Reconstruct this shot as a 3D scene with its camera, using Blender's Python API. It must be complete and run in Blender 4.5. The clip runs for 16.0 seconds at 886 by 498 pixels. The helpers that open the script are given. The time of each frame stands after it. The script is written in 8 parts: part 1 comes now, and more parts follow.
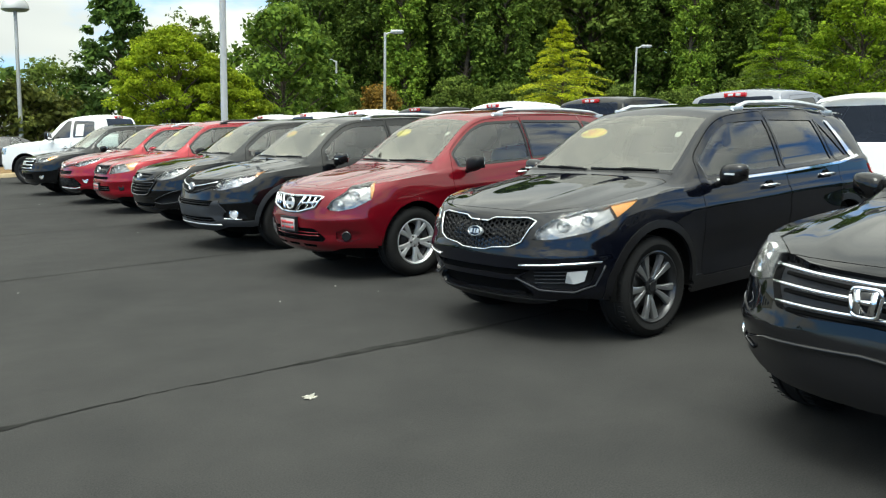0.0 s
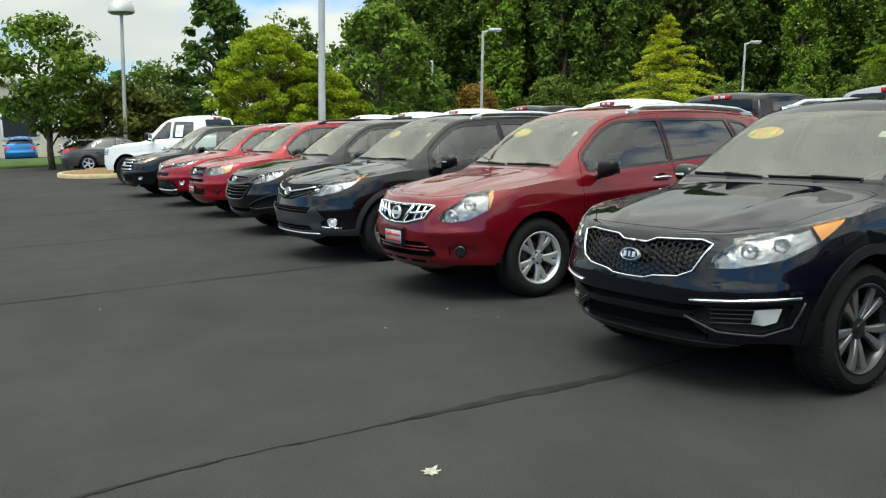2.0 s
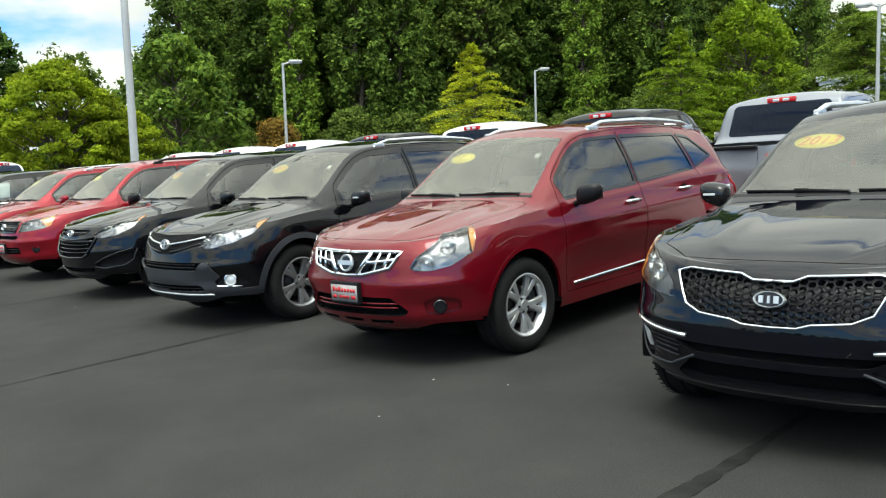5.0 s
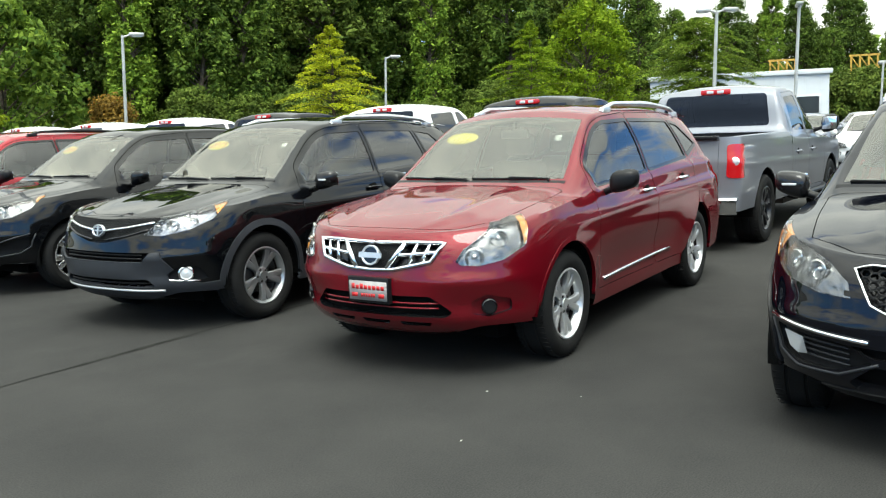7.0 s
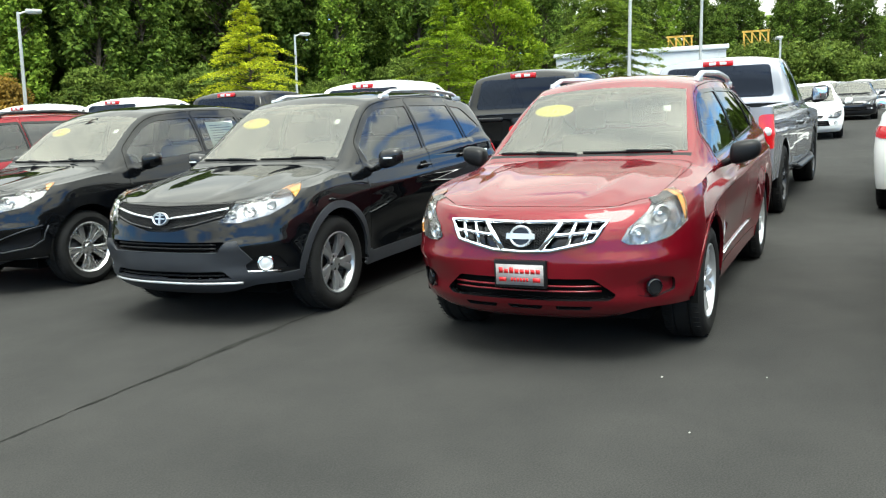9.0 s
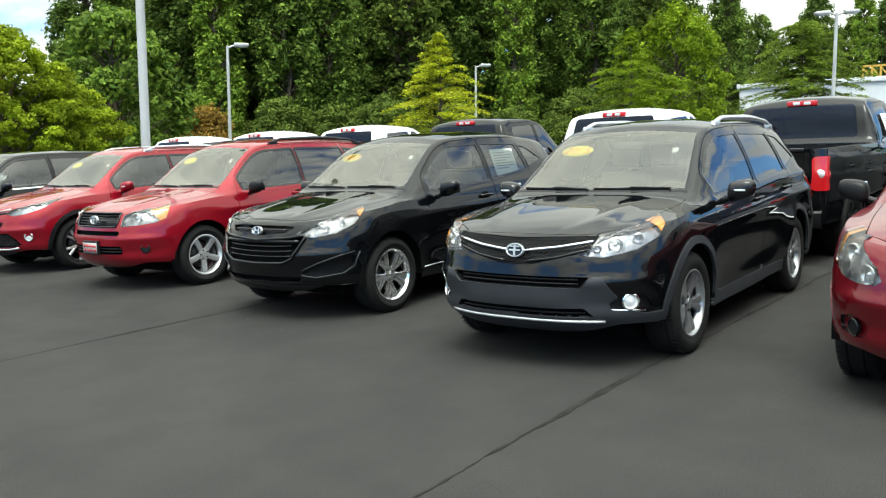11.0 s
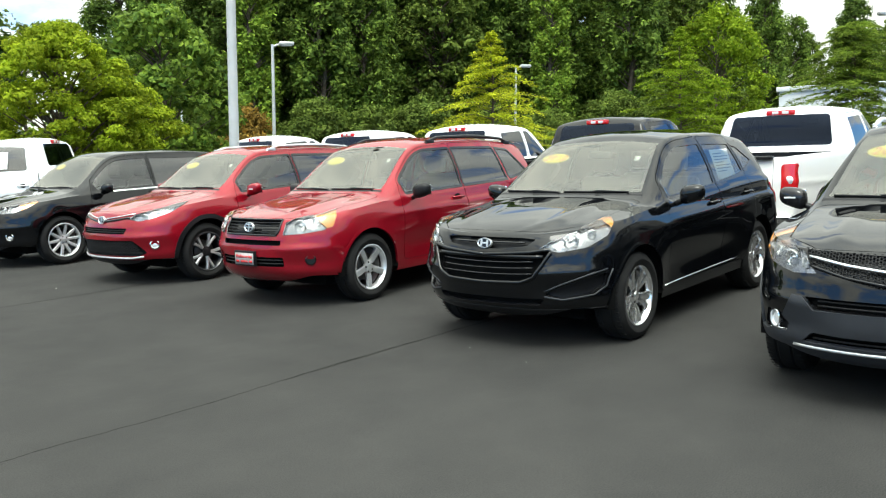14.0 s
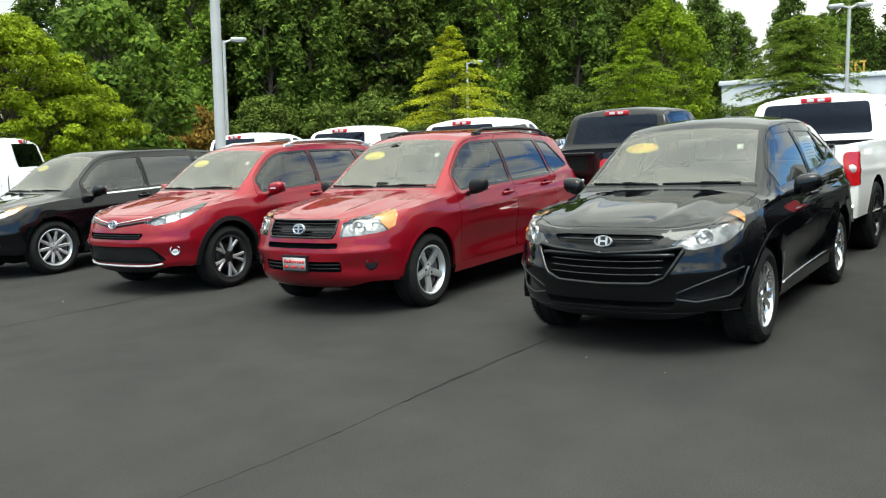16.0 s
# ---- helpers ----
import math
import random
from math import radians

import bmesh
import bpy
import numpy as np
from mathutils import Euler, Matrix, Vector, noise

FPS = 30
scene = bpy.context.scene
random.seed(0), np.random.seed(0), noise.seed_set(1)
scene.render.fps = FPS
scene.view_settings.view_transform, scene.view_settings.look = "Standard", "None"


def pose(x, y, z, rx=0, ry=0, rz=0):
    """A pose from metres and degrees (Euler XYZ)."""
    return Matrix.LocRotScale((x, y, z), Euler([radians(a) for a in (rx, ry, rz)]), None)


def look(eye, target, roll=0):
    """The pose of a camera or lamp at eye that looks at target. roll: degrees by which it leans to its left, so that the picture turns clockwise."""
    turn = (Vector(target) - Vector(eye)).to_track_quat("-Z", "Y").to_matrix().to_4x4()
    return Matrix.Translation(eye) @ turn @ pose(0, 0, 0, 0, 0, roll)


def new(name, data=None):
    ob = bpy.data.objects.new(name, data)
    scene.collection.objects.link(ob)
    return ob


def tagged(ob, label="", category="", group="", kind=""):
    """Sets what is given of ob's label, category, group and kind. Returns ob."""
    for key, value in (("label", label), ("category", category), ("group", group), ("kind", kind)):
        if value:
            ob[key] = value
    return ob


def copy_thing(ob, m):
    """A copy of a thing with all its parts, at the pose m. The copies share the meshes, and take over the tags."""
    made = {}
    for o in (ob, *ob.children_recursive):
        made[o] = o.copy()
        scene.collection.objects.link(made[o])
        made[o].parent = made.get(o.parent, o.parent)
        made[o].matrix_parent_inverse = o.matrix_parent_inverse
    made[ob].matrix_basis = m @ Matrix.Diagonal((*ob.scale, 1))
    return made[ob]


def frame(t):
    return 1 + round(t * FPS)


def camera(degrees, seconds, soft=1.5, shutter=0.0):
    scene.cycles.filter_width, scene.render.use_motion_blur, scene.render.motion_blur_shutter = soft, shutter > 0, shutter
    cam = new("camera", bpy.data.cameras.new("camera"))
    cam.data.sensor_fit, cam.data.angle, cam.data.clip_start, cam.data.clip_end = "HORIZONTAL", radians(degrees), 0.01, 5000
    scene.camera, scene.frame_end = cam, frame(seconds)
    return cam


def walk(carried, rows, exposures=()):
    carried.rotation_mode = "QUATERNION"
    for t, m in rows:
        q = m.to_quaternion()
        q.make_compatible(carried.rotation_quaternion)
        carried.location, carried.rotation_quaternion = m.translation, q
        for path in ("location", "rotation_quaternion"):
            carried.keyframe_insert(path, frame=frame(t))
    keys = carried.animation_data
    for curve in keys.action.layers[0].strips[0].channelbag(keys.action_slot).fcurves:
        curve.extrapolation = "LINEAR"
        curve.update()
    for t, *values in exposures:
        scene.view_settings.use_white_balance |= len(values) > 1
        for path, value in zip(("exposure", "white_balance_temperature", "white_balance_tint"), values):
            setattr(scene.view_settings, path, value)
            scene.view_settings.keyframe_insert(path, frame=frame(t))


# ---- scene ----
cam = camera(54.1, 16.0, 1.2)
METRES, EYE, TILT, LEAN, TURN = 11.6, 1.53, -0.387, 2.235, -34.5
ROWS = [
    (0.0, 0.0, 0.0, 0.0, 0.1, -7.91, -0.73),
    (0.5, -0.0095, 0.0239, -0.0011, 1.09, -7.34, -0.73),
    (1.0, -0.0212, 0.0459, -0.0005, 1.44, -7.59, -1.0),
    (1.5, -0.0254, 0.0724, -0.0024, 5.05, -7.51, -0.59),
    (2.0, -0.0273, 0.0968, -0.0012, 6.16, -7.95, -0.62),
    (2.5, -0.04, 0.1171, -0.0033, 5.47, -7.83, -1.27),
    (3.0, -0.0575, 0.1375, -0.0035, 4.89, -8.58, -1.34),
    (3.5, -0.0728, 0.1618, -0.0044, 3.3, -8.79, 1.55),
    (4.0, -0.0927, 0.1866, -0.0022, -0.34, -5.79, 2.99),
    (4.5, -0.1208, 0.2023, -0.0035, -5.29, -6.11, 1.92),
    (5.0, -0.1449, 0.2218, -0.004, -7.81, -5.98, 2.04),
    (7.5, -0.2724, 0.3345, -0.009, -21.13, -7.86, 0.18),
    (8.0, -0.3012, 0.3494, -0.0091, -23.08, -8.77, 0.71),
    (8.5, -0.3238, 0.3718, -0.0106, -25.21, -8.63, 1.13),
    (9.0, -0.3486, 0.3959, -0.0098, -25.66, -8.39, 1.15),
    (9.5, -0.3792, 0.4123, -0.0095, -24.2, -7.95, 1.32),
    (10.0, -0.4049, 0.4294, -0.009, -17.68, -6.89, 2.11),
    (12.5, -0.5198, 0.551, -0.012, -14.63, -6.14, 0.01),
    (13.0, -0.5446, 0.5696, -0.0114, -15.75, -6.89, 0.05),
    (13.5, -0.5622, 0.5956, -0.0118, -15.29, -6.24, 0.39),
    (14.0, -0.5816, 0.6208, -0.0111, -14.44, -6.09, 0.19),
    (14.5, -0.605, 0.6388, -0.0131, -15.56, -6.28, 0.16),
    (15.0, -0.6251, 0.6588, -0.0151, -16.91, -6.44, 0.59),
    (15.5, -0.6437, 0.6893, -0.0127, -17.15, -6.49, 0.99),
    (16.0, -0.6681, 0.7095, -0.0145, -18.64, -6.27, 1.0),
]
EXPOSURES = [(0, -0.24, 6450, 0), (0.5, -0.27, 6450, 0), (1, -0.37, 6450, 0), (1.5, -0.32, 6450, 0), (2, -0.47, 6450, 0), (2.5, -0.44, 6450, 0), (3, -0.36, 6450, 0), (3.5, -0.17, 6450, 0), (4, -0.22, 6450, 0), (5, -0.27, 6450, 0), (7.5, 0.09, 6450, 0), (8.5, 0.24, 6450, 0), (9, 0.26, 6450, 0), (9.5, -0.01, 6450, 0), (10.2, -0.01, 6450, 0), (12.5, 0.08, 6450, 0), (13.5, 0.16, 6450, 0), (14.5, -0.02, 6450, 0), (16, -0.12, 6450, 0)]
walk(cam, [(t, pose(0, 0, EYE, TILT, LEAN, TURN) @ pose(METRES * x, METRES * y, METRES * z, 90 + pitch, roll, yaw)) for t, x, y, z, yaw, pitch, roll in ROWS], EXPOSURES)

# ---- world, sun, exposure ----
world = bpy.data.worlds.new("world")
scene.world = world
world.use_nodes = True


def sky_world():
    nt = world.node_tree
    nt.nodes.clear()
    N, Lk = nt.nodes.new, nt.links.new
    out, bg = N("ShaderNodeOutputWorld"), N("ShaderNodeBackground")
    sky = N("ShaderNodeTexSky")
    sky.sky_type, sky.sun_disc = "NISHITA", False
    sky.sun_elevation, sky.sun_rotation = radians(SUN_UP), radians(SUN_TURN)
    sky.altitude, sky.air_density, sky.dust_density = 200, 1.0, 1.6
    tc, mp = N("ShaderNodeTexCoord"), N("ShaderNodeMapping")
    mp.inputs["Scale"].default_value = (1.0, 1.0, 2.6)
    n1, n2 = N("ShaderNodeTexNoise"), N("ShaderNodeTexNoise")
    n1.inputs["Scale"].default_value, n1.inputs["Detail"].default_value, n1.inputs["Roughness"].default_value = 3.4, 8, 0.54
    n2.inputs["Scale"].default_value, n2.inputs["Detail"].default_value = 2.6, 3
    cov, shade = N("ShaderNodeValToRGB"), N("ShaderNodeValToRGB")
    cov.color_ramp.elements[0].position, cov.color_ramp.elements[1].position = 0.42, 0.54
    shade.color_ramp.elements[0].position, shade.color_ramp.elements[1].position = 0.32, 0.66
    shade.color_ramp.elements[0].color, shade.color_ramp.elements[1].color = (7.6, 7.8, 7.9, 1), (12.6, 12.4, 11.7, 1)
    mix = N("ShaderNodeMix")
    mix.data_type = "RGBA"
    Lk(tc.outputs["Generated"], mp.inputs["Vector"])
    Lk(mp.outputs["Vector"], n1.inputs["Vector"])
    Lk(mp.outputs["Vector"], n2.inputs["Vector"])
    # more gaps of blue low down, closed cloud overhead
    sep0, low, sumc = N("ShaderNodeSeparateXYZ"), N("ShaderNodeMapRange"), N("ShaderNodeMath")
    low.inputs["From Min"].default_value, low.inputs["From Max"].default_value = 0.1, 0.8
    low.inputs["To Min"].default_value, low.inputs["To Max"].default_value = -0.13, 0.14
    sumc.operation = "ADD"
    Lk(tc.outputs["Generated"], sep0.inputs["Vector"])
    Lk(sep0.outputs["Z"], low.inputs["Value"])
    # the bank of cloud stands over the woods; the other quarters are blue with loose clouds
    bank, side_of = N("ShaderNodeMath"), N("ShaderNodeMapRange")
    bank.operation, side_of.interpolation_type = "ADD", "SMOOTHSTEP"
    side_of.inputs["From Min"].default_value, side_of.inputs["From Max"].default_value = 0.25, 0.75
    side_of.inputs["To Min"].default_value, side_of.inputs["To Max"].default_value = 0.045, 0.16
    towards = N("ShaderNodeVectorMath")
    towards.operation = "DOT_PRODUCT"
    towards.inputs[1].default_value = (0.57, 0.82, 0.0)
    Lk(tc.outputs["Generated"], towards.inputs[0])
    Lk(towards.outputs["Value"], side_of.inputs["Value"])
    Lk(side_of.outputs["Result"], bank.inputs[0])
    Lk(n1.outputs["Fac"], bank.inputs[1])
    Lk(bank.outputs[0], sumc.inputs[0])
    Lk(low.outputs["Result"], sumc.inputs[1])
    Lk(sumc.outputs[0], cov.inputs["Fac"])
    Lk(n2.outputs["Fac"], shade.inputs["Fac"])
    Lk(cov.outputs["Color"], mix.inputs["Factor"])
    clear = N("ShaderNodeMix")
    clear.data_type, clear.blend_type = "RGBA", "MULTIPLY"
    clear.inputs["Factor"].default_value, clear.inputs["B"].default_value = 1.0, (1.45, 2.15, 3.1, 1)
    Lk(sky.outputs["Color"], clear.inputs["A"])
    Lk(clear.outputs["Result"], mix.inputs["A"])
    # clouds are brighter towards the zenith, as under any overcast sky
    sep, rise, lift_up = N("ShaderNodeSeparateXYZ"), N("ShaderNodeMapRange"), N("ShaderNodeMix")
    rise.inputs["From Min"].default_value, rise.inputs["From Max"].default_value = 0.0, 1.0
    rise.inputs["To Min"].default_value, rise.inputs["To Max"].default_value = 0.88, 2.2
    lift_up.data_type, lift_up.blend_type = "RGBA", "MULTIPLY"
    lift_up.inputs["Factor"].default_value = 1.0
    Lk(tc.outputs["Generated"], sep.inputs["Vector"])
    Lk(sep.outputs["Z"], rise.inputs["Value"])
    Lk(shade.outputs["Color"], lift_up.inputs["A"])
    Lk(rise.outputs["Result"], lift_up.inputs["B"])
    # and brighter round the veiled sun
    d, pw, gl = N("ShaderNodeVectorMath"), N("ShaderNodeMath"), N("ShaderNodeMath")
    d.operation, pw.operation, gl.operation = "DOT_PRODUCT", "POWER", "MULTIPLY_ADD"
    d.inputs[1].default_value = sun_from
    pw.use_clamp = True
    pw.inputs[1].default_value = 5.0
    gl.inputs[1].default_value, gl.inputs[2].default_value = 1.5, 1.12
    near_sun = N("ShaderNodeMix")
    near_sun.data_type, near_sun.blend_type = "RGBA", "MULTIPLY"
    near_sun.inputs["Factor"].default_value = 1.0
    Lk(tc.outputs["Generated"], d.inputs[0])
    Lk(d.outputs["Value"], pw.inputs[0])
    Lk(pw.outputs[0], gl.inputs[0])
    Lk(lift_up.outputs["Result"], near_sun.inputs["A"])
    Lk(gl.outputs[0], near_sun.inputs["B"])
    Lk(near_sun.outputs["Result"], mix.inputs["B"])
    Lk(mix.outputs["Result"], bg.inputs["Color"])
    bg.inputs["Strength"].default_value = SKY
    Lk(bg.outputs["Background"], out.inputs["Surface"])


SKY, SUN_TURN, SUN_UP = 0.101, 232.0, 64.0
sun_from = Vector((math.sin(radians(SUN_TURN)) * math.cos(radians(SUN_UP)), math.cos(radians(SUN_TURN)) * math.cos(radians(SUN_UP)), math.sin(radians(SUN_UP))))
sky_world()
sun = new("sun", bpy.data.lights.new("sun", "SUN"))
sun.data.energy, sun.data.angle, sun.data.color = 2.7, radians(30), (1.0, 0.97, 0.92)
sun.matrix_world = look(sun_from * 60, (0, 0, 0))


# ---- materials ----
def mat(name, colour, rough=0.5, metal=0.0, spec=0.5, coat=0.0, bump=None, var=None, speck=None):
    """bump: (scale, distance, strength); var: (scale, dark, light) multiplies the colour; speck: (scale, amount, colour)."""
    m = bpy.data.materials.new(name)
    m.use_nodes = True
    nt = m.node_tree
    b = nt.nodes["Principled BSDF"]
    N, Lk = nt.nodes.new, nt.links.new
    b.inputs["Base Color"].default_value = (*colour, 1)
    b.inputs["Roughness"].default_value, b.inputs["Metallic"].default_value = rough, metal
    b.inputs["Specular IOR Level"].default_value = spec
    b.inputs["Coat Weight"].default_value, b.inputs["Coat Roughness"].default_value = coat, 0.02
    tc = N("ShaderNodeTexCoord")
    if var:
        n, r, mx = N("ShaderNodeTexNoise"), N("ShaderNodeMapRange"), N("ShaderNodeMix")
        n.inputs["Scale"].default_value, n.inputs["Detail"].default_value = var[0], 5
        r.inputs["From Min"].default_value, r.inputs["From Max"].default_value = 0.3, 0.7
        r.inputs["To Min"].default_value, r.inputs["To Max"].default_value = var[1], var[2]
        mx.data_type, mx.blend_type = "RGBA", "MULTIPLY"
        mx.inputs["Factor"].default_value, mx.inputs["A"].default_value = 1.0, (*colour, 1)
        Lk(tc.outputs["Object"], n.inputs["Vector"])
        Lk(n.outputs["Fac"], r.inputs["Value"])
        Lk(r.outputs["Result"], mx.inputs["B"])
        Lk(mx.outputs["Result"], b.inputs["Base Color"])
    if bump:
        n, bp = N("ShaderNodeTexNoise"), N("ShaderNodeBump")
        n.inputs["Scale"].default_value, n.inputs["Detail"].default_value = bump[0], 4
        bp.inputs["Distance"].default_value, bp.inputs["Strength"].default_value = bump[1], bump[2]
        Lk(tc.outputs["Object"], n.inputs["Vector"])
        Lk(n.outputs["Fac"], bp.inputs["Height"])
        Lk(bp.outputs["Normal"], b.inputs["Normal"])
    return m


def paint(name, colour, flake=0.0, coat=1.0, ior=1.5):
    """Clear-coated car paint, with a little dust and orange peel in the coat."""
    m = mat(name, colour, 0.42 if flake else 0.6, 0.5 if flake else 0.0, 0.0, coat)
    nt = m.node_tree
    b = nt.nodes["Principled BSDF"]
    b.inputs["Coat IOR"].default_value = ior
    N, Lk = nt.nodes.new, nt.links.new
    tc, n, bp = N("ShaderNodeTexCoord"), N("ShaderNodeTexNoise"), N("ShaderNodeBump")
    n.inputs["Scale"].default_value, n.inputs["Detail"].default_value = 5.0, 3
    bp.inputs["Distance"].default_value, bp.inputs["Strength"].default_value = 0.003, 0.05
    Lk(tc.outputs["Object"], n.inputs["Vector"])
    Lk(n.outputs["Fac"], bp.inputs["Height"])
    Lk(bp.outputs["Normal"], b.inputs["Coat Normal"])
    d, r, mx = N("ShaderNodeTexNoise"), N("ShaderNodeMapRange"), N("ShaderNodeMix")
    d.inputs["Scale"].default_value, d.inputs["Detail"].default_value, d.inputs["Roughness"].default_value = 2.2, 9, 0.7
    r.inputs["From Min"].default_value, r.inputs["From Max"].default_value = 0.45, 0.8
    r.inputs["To Min"].default_value, r.inputs["To Max"].default_value = 0.0, 0.016
    mx.data_type = "RGBA"
    mx.inputs["A"].default_value, mx.inputs["B"].default_value = (*colour, 1), (0.16, 0.15, 0.13, 1)
    Lk(tc.outputs["Object"], d.inputs["Vector"])
    Lk(d.outputs["Fac"], r.inputs["Value"])
    Lk(r.outputs["Result"], mx.inputs["Factor"])
    Lk(mx.outputs["Result"], b.inputs["Base Color"])
    return m


def glass(name, tint, ior=1.5, sheen=(1, 1, 1)):
    m = bpy.data.materials.new(name)
    m.use_nodes = True
    nt = m.node_tree
    nt.nodes.clear()
    N, Lk = nt.nodes.new, nt.links.new
    o, mx, tr, gl, fr = N("ShaderNodeOutputMaterial"), N("ShaderNodeMixShader"), N("ShaderNodeBsdfTransparent"), N("ShaderNodeBsdfGlossy"), N("ShaderNodeFresnel")
    tr.inputs["Color"].default_value = (*tint, 1)
    gl.inputs["Roughness"].default_value = 0.02
    gl.inputs["Color"].default_value = (*sheen, 1)
    fr.inputs["IOR"].default_value = ior
    Lk(fr.outputs["Fac"], mx.inputs["Fac"])
    Lk(tr.outputs["BSDF"], mx.inputs[1])
    Lk(gl.outputs["BSDF"], mx.inputs[2])
    Lk(mx.outputs["Shader"], o.inputs["Surface"])
    return m


def asphalt():
    m = mat("asphalt", (0.05, 0.05, 0.05), 0.9, 0, 0.06)
    nt = m.node_tree
    b = nt.nodes["Principled BSDF"]
    N, Lk = nt.nodes.new, nt.links.new
    tc = N("ShaderNodeTexCoord")

    def noise_at(scale, detail, rough=0.5):
        n = N("ShaderNodeTexNoise")
        n.inputs["Scale"].default_value, n.inputs["Detail"].default_value, n.inputs["Roughness"].default_value = scale, detail, rough
        Lk(tc.outputs["Object"], n.inputs["Vector"])
        return n
    big, mid, fine = noise_at(0.22, 5, 0.6), noise_at(1.7, 6, 0.62), noise_at(120, 3)
    ramp = N("ShaderNodeValToRGB")
    ramp.color_ramp.elements[0].position, ramp.color_ramp.elements[1].position = 0.36, 0.66
    ramp.color_ramp.elements[0].color, ramp.color_ramp.elements[1].color = (0.0307, 0.0306, 0.0300, 1), (0.0478, 0.0470, 0.0450, 1)
    add = N("ShaderNodeMath")
    add.operation = "MULTIPLY_ADD"
    add.inputs[1].default_value = 0.45
    Lk(mid.outputs["Fac"], add.inputs[0])
    mul = N("ShaderNodeMath")
    mul.operation = "MULTIPLY"
    mul.inputs[1].default_value = 0.55
    Lk(big.outputs["Fac"], mul.inputs[0])
    Lk(mul.outputs[0], add.inputs[2])
    Lk(add.outputs[0], ramp.inputs["Fac"])
    grit, mx = N("ShaderNodeMapRange"), N("ShaderNodeMix")
    grit.inputs["From Min"].default_value, grit.inputs["From Max"].default_value = 0.3, 0.7
    grit.inputs["To Min"].default_value, grit.inputs["To Max"].default_value = 0.75, 1.25
    Lk(fine.outputs["Fac"], grit.inputs["Value"])
    mx.data_type, mx.blend_type = "RGBA", "MULTIPLY"
    mx.inputs["Factor"].default_value = 1.0
    Lk(ramp.outputs["Color"], mx.inputs["A"])
    Lk(grit.outputs["Result"], mx.inputs["B"])
    Lk(mx.outputs["Result"], b.inputs["Base Color"])
    bp = N("ShaderNodeBump")
    bp.inputs["Distance"].default_value, bp.inputs["Strength"].default_value = 0.006, 0.5
    Lk(fine.outputs["Fac"], bp.inputs["Height"])
    Lk(bp.outputs["Normal"], b.inputs["Normal"])
    return m


def leaf_mat(name, dark, light, through_light=0.35):
    """Foliage: each island takes its own shade between dark and light; some light passes through."""
    m = bpy.data.materials.new(name)
    m.use_nodes = True
    nt = m.node_tree
    nt.nodes.clear()
    N, Lk = nt.nodes.new, nt.links.new
    o, mx, df, tl, g = N("ShaderNodeOutputMaterial"), N("ShaderNodeMixShader"), N("ShaderNodeBsdfPrincipled"), N("ShaderNodeBsdfTranslucent"), N("ShaderNodeNewGeometry")
    ramp = N("ShaderNodeValToRGB")
    ramp.color_ramp.elements[0].color, ramp.color_ramp.elements[1].color = (*dark, 1), (*light, 1)
    df.inputs["Roughness"].default_value = 0.6
    df.inputs["Specular IOR Level"].default_value = 0.08
    Lk(g.outputs["Random Per Island"], ramp.inputs["Fac"])
    # boughs differ from one another as well as leaves
    tc, n, r, mul = N("ShaderNodeTexCoord"), N("ShaderNodeTexNoise"), N("ShaderNodeMapRange"), N("ShaderNodeMix")
    n.inputs["Scale"].default_value, n.inputs["Detail"].default_value = 0.7, 3
    r.inputs["From Min"].default_value, r.inputs["From Max"].default_value = 0.32, 0.68
    r.inputs["To Min"].default_value, r.inputs["To Max"].default_value = 0.55, 1.5
    mul.data_type, mul.blend_type = "RGBA", "MULTIPLY"
    mul.inputs["Factor"].default_value = 1.0
    Lk(tc.outputs["Object"], n.inputs["Vector"])
    Lk(n.outputs["Fac"], r.inputs["Value"])
    Lk(ramp.outputs["Color"], mul.inputs["A"])
    Lk(r.outputs["Result"], mul.inputs["B"])
    Lk(mul.outputs["Result"], df.inputs["Base Color"])
    Lk(mul.outputs["Result"], tl.inputs["Color"])
    mx.inputs["Fac"].default_value = through_light
    Lk(df.outputs["BSDF"], mx.inputs[1])
    Lk(tl.outputs["BSDF"], mx.inputs[2])
    Lk(mx.outputs["Shader"], o.inputs["Surface"])
    return m


ASPHALT = asphalt()
BLACK = paint("black_paint", (0.002, 0.0024, 0.0032), ior=1.47)
NAVY = paint("navy_black_paint", (0.002, 0.0026, 0.0055), ior=1.47)
CRIMSON = paint("dark_red_paint", (0.148, 0.003, 0.009), 1)
RED = paint("bright_red_paint", (0.245, 0.004, 0.013), 1)
WHITE = paint("white_paint", (0.78, 0.78, 0.77))
SILVER = paint("silver_paint", (0.22, 0.23, 0.26), 1)
GREY = paint("grey_paint", (0.062, 0.060, 0.062), 1)
DARKGREY = paint("charcoal_paint", (0.022, 0.023, 0.027), 1)
BLUE = paint("blue_paint", (0.02, 0.16, 0.42), 1)
TRIM = mat("black_plastic", (0.008, 0.008, 0.009), 0.38, 0, 0.25, 0, (160, 0.002, 0.3), (3, 0.8, 1.25))
GREYTRIM = mat("grey_plastic", (0.024, 0.026, 0.031), 0.5, 0, 0.35, 0, (160, 0.002, 0.3), (3, 0.8, 1.2))
GLOSSBLACK = mat("gloss_black", (0.008, 0.008, 0.009), 0.12)
# near-black: the underbody's own colour, and painted-in shade at the back of intakes
DARK = mat("underbody_and_shade_black", (0.003, 0.003, 0.003), 0.9, 0, 0.1)
CHROME = mat("chrome", (0.82, 0.83, 0.85), 0.09, 1.0)
ALLOY = mat("silver_alloy", (0.66, 0.67, 0.68), 0.34, 0.75, 0.5, 0.3, None, (9, 0.85, 1.1))
